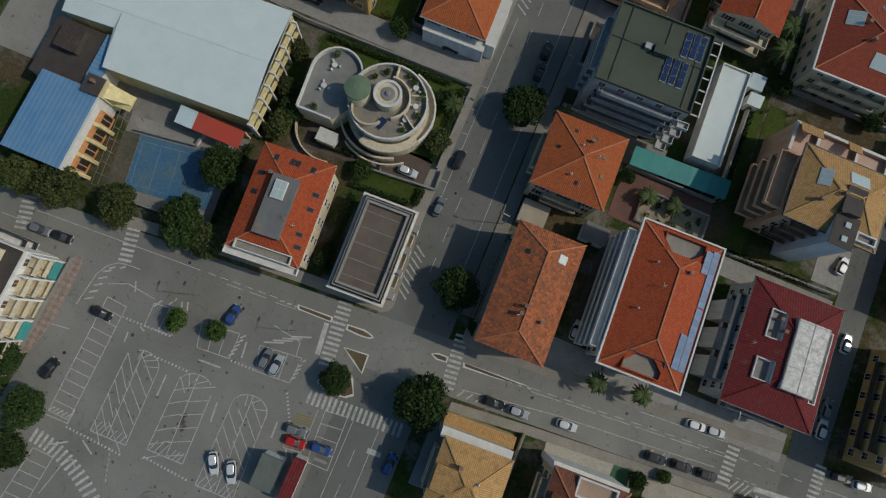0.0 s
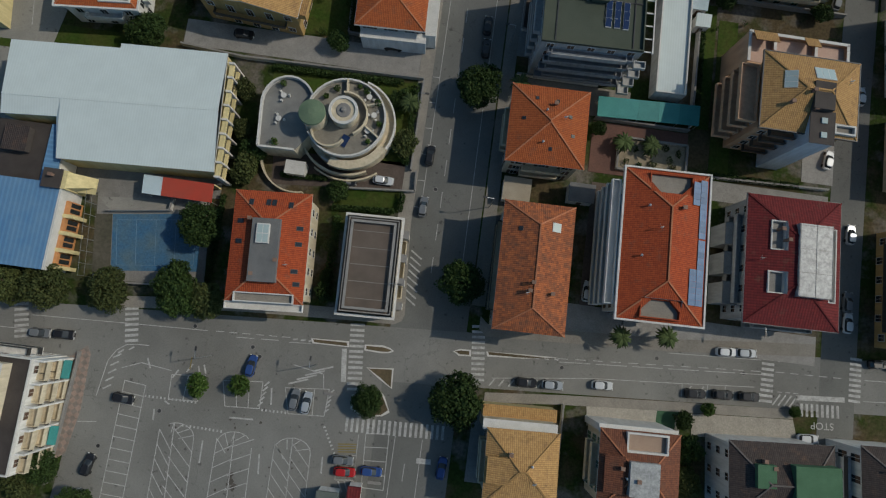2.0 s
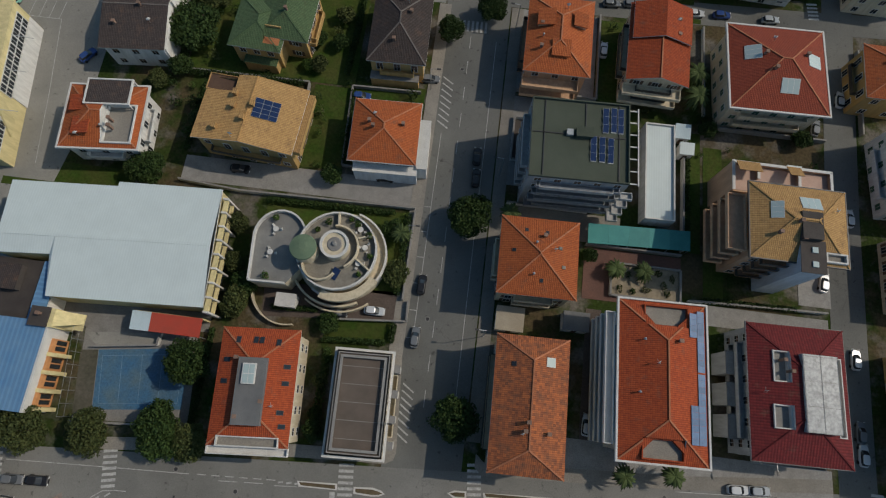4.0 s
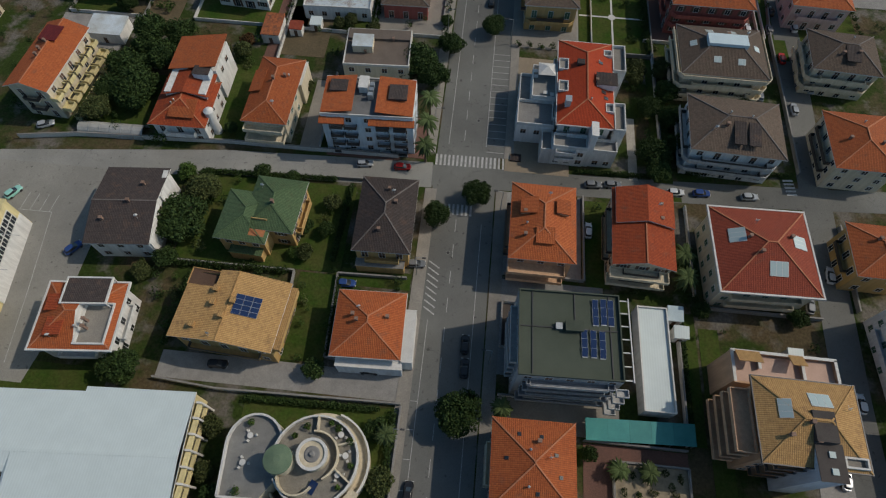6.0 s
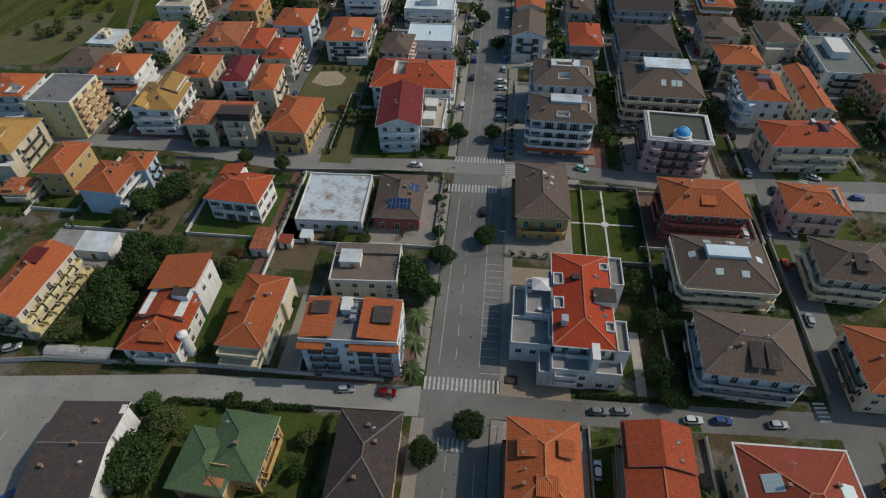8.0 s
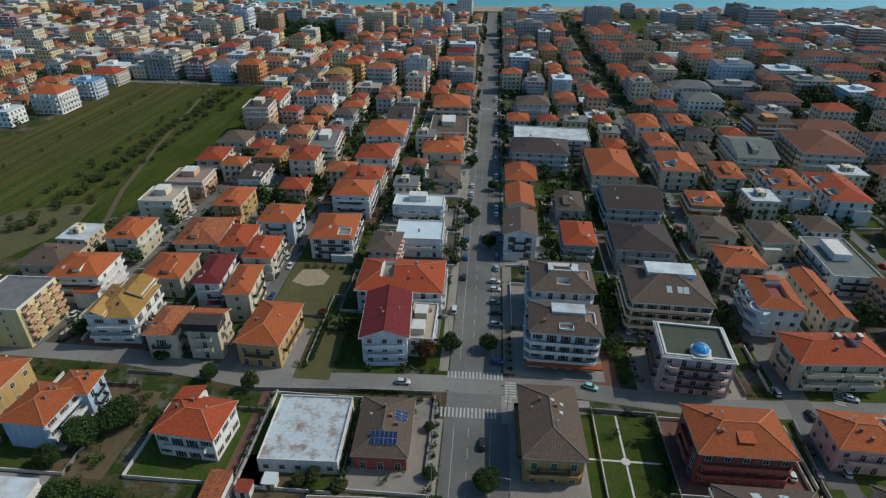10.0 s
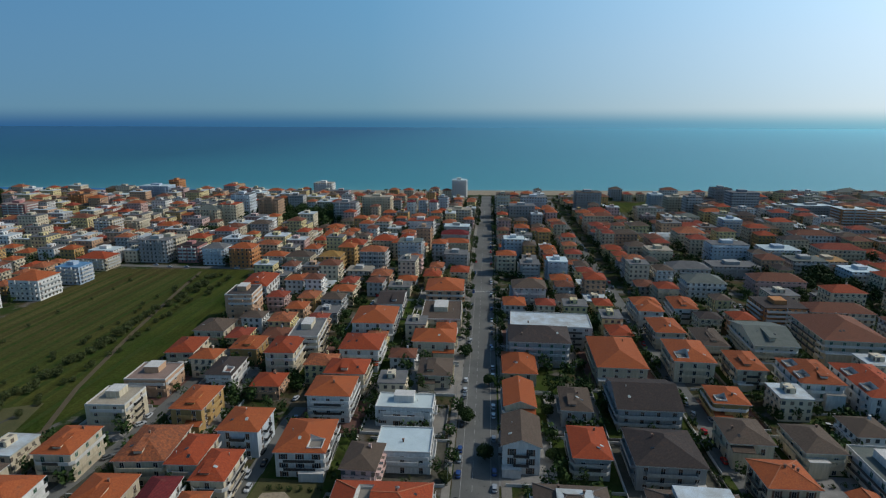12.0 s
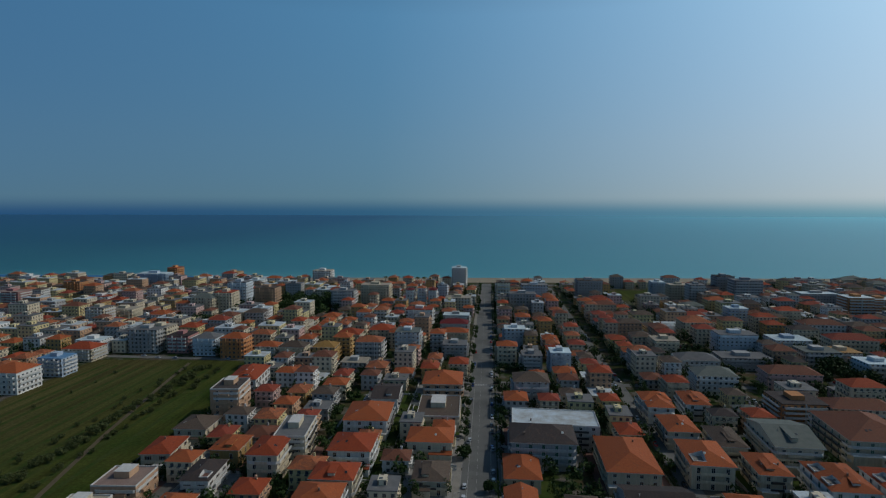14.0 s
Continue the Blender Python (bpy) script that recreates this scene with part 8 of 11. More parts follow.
part("wall", Shape().prism([(x, y, 0) for x, y in ring], [(x, y, 9.0) for x, y in ring]), WALL["yellow"], yellow_hall)
part("parapet", Shape().prism([(x * 1.015, y * 1.015, 9.0) for x, y in ring], [(x * 1.015, y * 1.015, 9.5) for x, y in ring]), WALL["yellow"], yellow_hall)
part("roof", Shape().prism([(-15.4, -16.4, 9.5), (6.4, -16.8, 9.5), (2.6, 15.0, 9.5), (-15.4, 15.0, 9.5)], [(-15.4, -16.4, 9.56), (6.4, -16.8, 9.56), (2.6, 15.0, 9.56), (-15.4, 15.0, 9.56)]), ROOF["grey"], yellow_hall)
street_side = pose(7.4, -1.0, 0, 0, 0, 7.6)          # x out of the wall, y along it
part("cladding", Shape().box(-0.05, -3.0, 0.1, 0.22, 16.4, 4.5), WALL["white"], yellow_hall, "white rendered lower wall", m=street_side)
for k in range(17):
    if k not in (5, 6):
        for j in range(2):
            m = street_side @ pose(0, -15.4 + 1.84 * k, 4.75 + 1.75 * j)
            pane = part("window", Shape().box(0, -0.8, 0, 0.10, 0.8, 1.55), GLASS, yellow_hall, m=m)
            part("frame", Shape().box(0, -0.92, -0.1, 0.2, -0.8, 1.65).box(0, 0.8, -0.1, 0.2, 0.92, 1.65).box(0, -0.8, -0.1, 0.2, 0.8, 0).box(0, -0.8, 1.55, 0.2, 0.8, 1.65).box(0.02, -0.03, 0, 0.16, 0.03, 1.55), TRIM, pane)
part("slanting_band", Shape().prism([(0.1, -6.6, 8.7), (0.5, -6.6, 8.7), (0.5, -11.2, 3.0), (0.1, -11.2, 3.0)], [(0.1, -3.8, 8.7), (0.5, -3.8, 8.7), (0.5, -7.6, 3.0), (0.1, -7.6, 3.0)]), WALL["yellow"], yellow_hall, m=street_side)
for y in (-8.0, 1.0, 9.0):
    part("cable_post", Shape().bar((0.3, y, 8.6), (3.2, y + 0.8, 6.2), 0.09, 0.09), GALVANISED, yellow_hall, m=street_side)


# ---- round villa ----
villa = thing("round_villa", "cream villa of curved terraces with a green domed tower", "villa", -21.0, 37.6)
PLACED.append((-21, 37.6, 12))


CREAM = WALL["cream"]
ROUGH_DECK = surface("terrace_screed", (0.25, 0.235, 0.20), (0.16, 0.15, 0.13), 0.5, 4.0)
part("main_drum", Shape().tube(0, 0, 0, 6.4, 7.4, 7.4, 40), CREAM, villa)
part("terrace_deck", Shape().tube(0, 0, 6.4, 6.48, 7.3, 7.3, 40), ROUGH_DECK, villa)
arc_wall(villa, "parapet", 0, 0, 7.6, -150, 205, 6.3, 7.5, 0.32, TRIM)
arc_wall(villa, "outer_parapet", 0.4, 0.2, 8.8, -120, 75, 3.2, 4.4, 0.32, TRIM)
part("outer_deck", Shape().tube(0.4, 0.2, 0, 3.3, 8.6, 8.6, 40), CREAM, villa)
arc_wall(villa, "low_ring", 0.2, -0.6, 10.2, -125, -50, 0.0, 1.6, 0.3, CREAM)
arc_wall(villa, "low_ring", 0.0, -0.4, 9.6, -150, -60, 1.0, 2.8, 0.4, CREAM)
part("upper_drum", Shape().tube(-0.2, 0.6, 6.4, 9.2, 2.6, 2.5, 28), CREAM, villa)
arc_wall(villa, "upper_rim", -0.2, 0.6, 2.7, 0, 360, 9.0, 9.5, 0.5, TRIM)
part("upper_cap", Shape().tube(-0.2, 0.6, 9.2, 9.35, 1.4, 1.2, 20).tube(-0.2, 0.6, 9.35, 9.8, 0.6, 0.3, 16), KERB, villa)
arc_wall(villa, "inner_wall", -0.2, 0.6, 4.3, -60, 100, 6.4, 7.8, 0.3, CREAM)
arc_wall(villa, "spiral_wall", -2.6, -2.8, 3.4, 150, 330, 6.4, 8.0, 0.3, CREAM)
arc_wall(villa, "south_gallery", 0.6, -1.0, 8.4, -110, -25, 4.6, 5.8, 1.6, CREAM)
for a in (95, 30, -25):
    ca, sa = math.cos(radians(a)), math.sin(radians(a))
    part("radial_wall", Shape().bar((4.3 * ca, 4.3 * sa + 0.6, 7.0), (7.4 * ca, 7.4 * sa, 7.0), 0.3, 1.3), CREAM, villa)
part("tower", Shape().tube(-5.6, -0.9, 0, 10.0, 2.3, 2.3, 28), CREAM, villa)
gd = Shape()
gd.tube(-5.6, -0.9, 10.0, 10.3, 2.5, 2.4, 28).tube(-5.6, -0.9, 10.3, 10.7, 2.4, 0.6, 28)
part("tower_roof", gd, surface("green_copper", (0.085, 0.13, 0.085), (0.11, 0.155, 0.10), 0.8), villa, "weathered green tower roof")
wing = [(-15.6, -7.4), (-8.8, -7.2), (-6.0, -3.0), (-6.2, 1.6)] + [(-11.4 + 4.9 * math.cos(radians(a)), 1.6 + 5.2 * math.sin(radians(a))) for a in range(15, 181, 15)]
part("west_wing", Shape().prism([(x, y, 0) for x, y in wing], [(x, y, 5.4) for x, y in wing]), CREAM, villa)
part("wing_deck", Shape().prism([(x * 0.99, y * 0.98, 5.4) for x, y in wing], [(x * 0.99, y * 0.98, 5.46) for x, y in wing]), surface("grey_terrace_felt", (0.19, 0.19, 0.18), (0.14, 0.14, 0.135), 0.4), villa)
s = Shape()
for p, q in zip(wing[2:] + wing[:1], wing[3:] + wing[:2]):
    s.bar((p[0], p[1], 5.9), (q[0], q[1], 5.9), 0.35, 1.0)
part("wing_parapet", s, TRIM, villa)
block(villa, "porch", -10.6, -11.0, 0, -7.0, -8.6, 3.0, TRIM, TRIM)
arc_wall(villa, "garden_arc", -9.0, -7.0, 7.4, 190, 285, 0, 1.4, 0.26, CREAM)
part("solar_panel", Shape().box(-0.7, -1.1, 0, 0.7, 1.1, 0.06), PANEL, villa, m=pose(0.4, -4.4, 6.9, 15, 0, -25))
for px, py in ((-12.4, 3.0), (-12.6, -1.6), (3.8, 4.6), (5.2, 1.2), (4.4, -2.0)):
    ts = thing("garden_table", "white round garden table with chairs on the terrace", "table", -21 + px, 37.6 + py, 5.46 if px < 0 else 6.48)
    part("tabletop", Shape().tube(0, 0, 0.68, 0.74, 0.55, 0.55, 12), TRIM, ts)
    part("pedestal", Shape().tube(0, 0, 0, 0.68, 0.08, 0.06, 6), TRIM, ts)
    for k in range(3):
        a = 2.1 * k + px
        part("seat", Shape().box(-0.2, -0.2, 0, 0.2, 0.2, 0.45).box(-0.2, 0.16, 0.45, 0.2, 0.22, 0.85), TRIM, ts, m=pose(0.95 * math.cos(a), 0.95 * math.sin(a), 0, 0, 0, math.degrees(a) - 90))

for px, py, rr in ((5.6, 3.6, 0.8), (3.2, 5.6, 0.7), (6.4, -0.4, 0.6), (-2.4, 5.4, 0.7), (-4.2, 3.6, 0.6), (-12.8, 5.2, 0.7), (-12.6, -6.2, 0.8), (4.8, -4.0, 0.5), (1.8, 6.4, 0.5)):
    bush = thing("potted_shrub", "green shrub in a clay planter on the terrace", "shrub", -21 + px, 37.6 + py, 5.46 if px < -7 else 6.48)
    part("planter", Shape().tube(0, 0, 0, 0.4, 0.3, 0.4, 10), CLAY, bush)
    part("foliage", crown_mesh("foliage", int(px * 10) + 60, [(0, 0, 0.4 + rr * 0.7, rr, rr, rr * 0.8)], 150, 0.14, LEAF_BRIGHT), None, bush)
# ---- yard buildings on the eastern plots ----
teal = thing("pool_cover", "long teal translucent cover over a pool", "pool cover", 37.2, 49.2, 0, 2.4)
TEAL_PALE = surface("canopy_teal_pale", (0.045, 0.245, 0.225), (0.030, 0.200, 0.195), 0.5, rough=0.5)
for k in range(5):
    x0 = -10.2 + 4.08 * k
    part("cover_panel", Shape().prism([(x0, -2.0, 2.2), (x0 + 4.06, -2.0, 2.2), (x0 + 4.06, 2.0, 2.2), (x0, 2.0, 2.2)], [(x0, -2.0, 2.3), (x0 + 4.06, -2.0, 2.3), (x0 + 4.06, 2.0, 2.75), (x0, 2.0, 2.75)]), ROOF["teal"] if k == 4 else TEAL_PALE, teal)
for k in range(6):
    for sy in (-1.9, 1.8):
        part("post", Shape().box(-10.1 + 4.0 * k, sy, 0, -10.0 + 4.0 * k, sy + 0.1, 2.25), GALVANISED, teal)
for x, y, w, d, h, rc, lab in ((46.4, 69.6, 3.0, 2.6, 2.8, "white", "small white garden shed"), (45.6, 73.6, 3.2, 3.2, 2.6, "lightblue", "small shed with pale roof"), (25.5, 30.6, 5.0, 3.6, 3.0, "grey", "low garage with grey roof"),
                              (8.4 + 4.6, 29.6, 5.4, 4.6, 2.6, "cream", "small pale garden building"), (68.5, 66.5, 3.0, 4.0, 2.8, "white", "white corrugated-roof garage beside the house"), (-99.8, 141.0, 9.6, 7.0, 3.2, "whitestain", "low garage with stained white roof"),
                              (-56.0, 146.5, 5.0, 8.0, 3.0, "mottled", "brick garden shed with tiled roof"), (-50.0, 147.5, 3.6, 3.0, 2.4, "red", "small red-roofed garden hut"), (-45.0, 150.0, 3.2, 3.0, 2.2, "white", "small white hut in a garden"),
                              (-9.4, -32.5, 2.4, 8.0, 3.4, "darkred", "small red-roofed kiosk beside the car park"), (-14.0, -33.0, 4.0, 6.0, 3.2, "greengrey", "grey-green kiosk at the car park"), (35, 31.0, 3.0, 5.0, 2.6, "dark", "dark-roofed lean-to behind the house")):
    sh = thing("shed", lab, "shed", x, y)
    part("wall", Shape().box(-w / 2 + 0.15, -d / 2 + 0.15, 0, w / 2 - 0.15, d / 2 - 0.15, h), WALL["white"], sh)
    part("roof", Shape().prism([(-w / 2, -d / 2, h), (w / 2, -d / 2, h), (w / 2, d / 2, h), (-w / 2, d / 2, h)], [(-w / 2, -d / 2, h + 0.15), (w / 2, -d / 2, h + 0.15), (w / 2, d / 2, h + 0.6), (-w / 2, d / 2, h + 0.6)]), ROOF[rc], sh)
    part("door", Shape().box(-0.45, -d / 2 + 0.08, 0.02, 0.45, -d / 2 + 0.15, 2.0), SHUTTER, sh)
green = thing("greenhouse", "curved translucent plastic greenhouse tunnel", "greenhouse", -87, 108.6, 0, 1)
s = Shape()
for i in range(8):
    a0, a1 = math.pi * i / 8, math.pi * (i + 1) / 8
    s.prism([(-8, 2.0 * math.cos(a0), 2.3 * math.sin(a0)), (8, 2.0 * math.cos(a0), 2.3 * math.sin(a0)), (8, 2.0 * math.cos(a1), 2.3 * math.sin(a1)), (-8, 2.0 * math.cos(a1), 2.3 * math.sin(a1))],
            [(-8, 1.95 * math.cos(a0), 2.25 * math.sin(a0)), (8, 1.95 * math.cos(a0), 2.25 * math.sin(a0)), (8, 1.95 * math.cos(a1), 2.25 * math.sin(a1)), (-8, 1.95 * math.cos(a1), 2.25 * math.sin(a1))])
part("cover", s, surface("plastic_film", (0.42, 0.42, 0.40), (0.32, 0.32, 0.30), 0.6, rough=0.35), green)
for k in range(7):
    hp = Shape()
    for i in range(8):
        a0, a1 = math.pi * i / 8, math.pi * (i + 1) / 8
        hp.bar((-8 + 2.66 * k, 2.04 * math.cos(a0), 2.34 * math.sin(a0)), (-8 + 2.66 * k, 2.04 * math.cos(a1), 2.34 * math.sin(a1)), 0.08, 0.08)
    part("hoop", hp, GALVANISED, green)

# houses on the far side of the eastern street
east_house = house("hip", 92.6, 20.4, 14.6, 24.0, 1.0, 10.5, "beige", "ochre", 3, faces="W", balconies=1.0)
east_villa = house("hip", 92.8, 47.6, 13.6, 16.0, 0.0, 6.5, "brown", "cream", 2, faces="SW")
east_block = house("flat", 93.4, 69.0, 14.6, 17.0, 2.0, 12.5, "grey", "white", 4, faces="SW", balconies=1.0, chimneys=1)

for h, px, py, tn in ((pool_house, 2.6, 0.8, 190), (long_house, -1.2, -5.0, 200), (cornice_block, -1.6, 2.4, 210), (grey_top_house, 3.6, -3.4, 190), (street_house, -2.0, 2.2, 200), (sand_house, -1.6, -6.4, 180), (dark_house, 1.4, 4.2, 200),
                      (green_house, -3.4, 3.0, 190), (brown_house, 3.6, -4.0, 210), (dormer_house, 1.0, 5.4, 180), (cross_house, 3.2, 4.8, 200), (wide_red_house, -1.6, 5.2, 190), (villa_hip, 1.6, -6.0, 200), (slate_house, -5.6, -3.6, 190), (skylight_house, 6.0, 4.0, 200), (brick_house, -3.2, 2.6, 190),
                      (pink_house, -2.0, 1.4, 200), (corner_house, 1.0, -3.6, 190), (panel_house, -3.4, 1.2, 200), (terrace_house, -3.6, -4.8, 210), (south_sand_house, 2.0, -2.0, 200), (red_block, -6.4, -0.4, 190), (beige_block, 6.0, 2.4, 200), (courtyard_house, 5.0, 1.0, 190)):
    dish(h, px, py, on_roof(h, px, py).translation.z, tn)


# ---- gardens, yards, walls, markings ----
def lawn(pts, label="mown green lawn in a garden", mat=None, z=0.06):
    return polygon("lawn", pts, z, 0.3, mat or GRASS, label, "lawn", kind="structure")


YARDS = []
DRIVE = surface("dark_brick_drive", (0.078, 0.060, 0.052), (0.105, 0.082, 0.070), 0.4, 3.0)
LIGHT_SCREED = surface("light_screed", (0.36, 0.335, 0.29), (0.29, 0.27, 0.235), 0.35, 4.0)


def chequer(name, c1, c2, side):
    """Paving slabs in two tones, set corner to corner."""
    m, n, l, b = base_material(name, 0.9, 0.0, 0.2)
    mp = n.new("ShaderNodeMapping")
    mp.inputs["Rotation"].default_value = (0, 0, radians(45))
    l.new(world_pos(n), mp.inputs["Vector"])
    ch = n.new("ShaderNodeTexChecker")
    ch.inputs["Scale"].default_value = 1 / side
    ch.inputs["Color1"].default_value, ch.inputs["Color2"].default_value = rgb(*c1), rgb(*c2)
    l.new(mp.outputs[0], ch.inputs["Vector"])
    col = mixed(n, l, "MULTIPLY", 1.0, ch.outputs[0], ramp(n, l, noise_out(n, l, world_pos(n), 0.9, 5), (0.3, 0.75), (0.7, 1.15)))
    l.new(col, b.inputs["Base Color"])
    return m


PINK_PAVING = chequer("pink_chequer_paving", (0.29, 0.215, 0.18), (0.205, 0.175, 0.155), 0.9)


def yard(pts, mat=None, label="paved yard beside the house", z=0.05):
    z += 0.002 * len(YARDS) + (0.03 if mat is RED_PAVING else 0)
    YARDS.append(pts)
    return polygon("yard", pts, z, 0.3, mat or CONCRETE, label, "yard", kind="structure")


def rect(x0, y0, x1, y1):
    return [(x0, y0), (x1, y0), (x1, y1), (x0, y1)]


for pts in ([(-22, 22.0), (-8.4, 22.4), (-8.4, 26.6), (-22, 25.4)], rect(-38, 31.8, -8.6, 49), rect(-33.5, 56.5, -24.6, 76), rect(-62, 76.5, -25, 99), rect(46.8, 48, 50.4, 75), rect(51, 37.5, 55, 72), rect(-24.6, 74, -9.5, 78),
            rect(27, 149, 46, 178), rect(-47, 190, -36, 222), rect(-96, 110.5, -78, 128), rect(-64, 108, -54, 134), rect(-93, 44.8, -66, 51), rect(45, 103, 50.6, 104.3), rect(28, 79, 33, 101),
            rect(-115, 136, -100, 160), rect(-66, 148, -48, 160), rect(44.5, 108, 49, 148), rect(-50, 236, -36, 246), rect(22, 310, 34, 328), rect(38, 226, 45, 260), rect(-48, 316, -38, 345), rect(80, 152, 84, 160)):
    lawn(pts)
lawn([(-68.5, 221), (-51, 221), (-50, 249), (-68.5, 249)], "rough green and brown grass on an empty plot")
polygon("bare_patch", [(-66, 232), (-60, 229.6), (-54.4, 231), (-53.6, 236.5), (-58, 241), (-64.6, 240)], 0.075, 0.3, SAND, "pale patch of bare sandy ground on the plot", "ground")
for pts in (rect(-100, 148, -84, 176), rect(-56, 139, -41, 158), rect(-74, 292, -60, 316)):
    lawn(pts, "dry brown grass and bare soil plot", SOIL)
yard([(-94.2, 46.5), (-82.4, 46.5), (-80.6, 58), (-80.6, 92), (-82, 97.6), (-122, 97.6), (-122, 82.6), (-96.6, 82.6)], ASPHALT_BLEACHED, "broad worn asphalt yard beside the halls", 0.062)
DRY_GRASS = surface("dry_grass", (0.098, 0.088, 0.036), (0.064, 0.068, 0.024), 0.16, 2.0, rough=0.95, bump=0.4)
for pts in ([(-68, 210), (-68, 247), (-47.4, 247), (-43.4, 206.6), (-53.6, 206.6)], rect(-51, 184.5, -40.6, 206), [(-212, 250), (-202, 274), (-172, 287), (-166, 262), (-178, 236), (-196, 234)]):
    lawn(pts, "dry olive-brown grass on an open plot", DRY_GRASS, 0.07)
    YARDS.append(pts)
for k in range(6):
    lawn([(-204 + 4.6 * k, 254 + 1.6 * k), (-202.6 + 4.6 * k, 253.6 + 1.6 * k), (-197.6 + 4.6 * k, 268 + 1.6 * k), (-199.2 + 4.6 * k, 268.4 + 1.6 * k)], "bare vegetable bed dug in a row", (SOIL, OLD_YARD)[k % 2], 0.085)
for pts, mat in ((rect(-57, 50.5, -9, 56), CONCRETE), ([(-34.5, 24.6), (-22.3, 25.7), (-6.7, 27.1), (-6.8, 32.6), (-35.4, 31.5)], DRIVE), (rect(9.8, 58, 31.6, 79), CONCRETE), (rect(10.5, 47.6, 34, 53.6), PALE_PAVING), (rect(27, 36, 46.5, 46.6), RED_PAVING), (rect(9.0, 107.4, 24.3, 145.2), TAN_PAVING), (rect(38.6, 108, 40.7, 127), LIGHT_SCREED),
                 (rect(-16.2, 106.8 + 2.0, -10.4, 122), RED_PAVING), (rect(-34, 107.5, -16.3, 110), RED_PAVING), (rect(-41, 108, -36.2, 131), PALE_PAVING), (rect(-13.8, 155, -10.5, 180), PALE_PAVING), (rect(10, 80, 27, 101.5), CONCRETE), (rect(46.5, 33.6, 75.6, 37.6), CONCRETE),
                 (rect(70, 40, 76.4, 68), CONCRETE), (rect(9.9, 149, 26.5, 182), PALE_PAVING), (rect(-57, 134, -53, 179), RED_PAVING), (rect(28, 9, 31, 34), DRIVE), (rect(11, 190.5, 36, 235), CONCRETE), (rect(24, 3.8, 74.6, 9.4), CONCRETE),
                 (rect(10.2, -26, 26, -11.2), CONCRETE), ([(31.4, -9.0), (44.9, -8.0), (44.7, -12.4), (31.8, -13.0)], LIGHT_SCREED), ([(51.4, -8.2), (71.0, -6.8), (72.0, -10.6), (51.8, -12.4)], LIGHT_SCREED), ([(44.9, -8.0), (49.0, -7.9), (48.9, -13), (44.7, -12.4)], DECK_GREEN), ([(-66.5, -13.7), (-63.0, -10.8), (-62.2, -12.4), (-61.9, -22.5), (-63.0, -30.4), (-66.2, -33.0)], PINK_PAVING), (rect(94, 232, 130, 262), CONCRETE), (rect(-116, 134, -96, 148), CONCRETE), (rect(92, 176, 120, 184), CONCRETE)):
    yard(pts, mat)
for pts in (rect(36.2, 149.4, 36.7, 178), rect(27.2, 163.4, 46, 163.9)):
    polygon("garden_path", pts, 0.1, 0.3, TRIM, "narrow pale garden path across the lawn", "path")
polygon("garden_path", [(36.4 + 1.1 * math.cos(2 * math.pi * k / 12), 163.6 + 1.1 * math.sin(2 * math.pi * k / 12)) for k in range(12)], 0.16, 0.3, TRIM, "round pale paving where the garden paths cross", "path")
terrace_bed = polygon("planted_bed", rect(32.6, 37.4, 46, 43.6), 0.5, 0.6, SAND, "raised sandy planting bed with white wall", "bed")
wall_line([(32.4, 37.2), (46.2, 37.2), (46.2, 43.8), (32.4, 43.8), (32.4, 37.2)], 1.0, 0.25, TRIM, "white low wall round the planting bed")
polygon("basement_ramp", rect(7.9 + 2.6, 64, 13.0, 73.2), 0.07, 0.3, ROOF["darkbrown"], "dark sunken ramp beside the street", "ramp")
wall_line([(10.3, 63.6), (13.3, 63.6), (13.3, 73.6), (10.3, 73.6), (10.3, 63.6)], 1.0, 0.25, TRIM, "white parapet round the ramp")
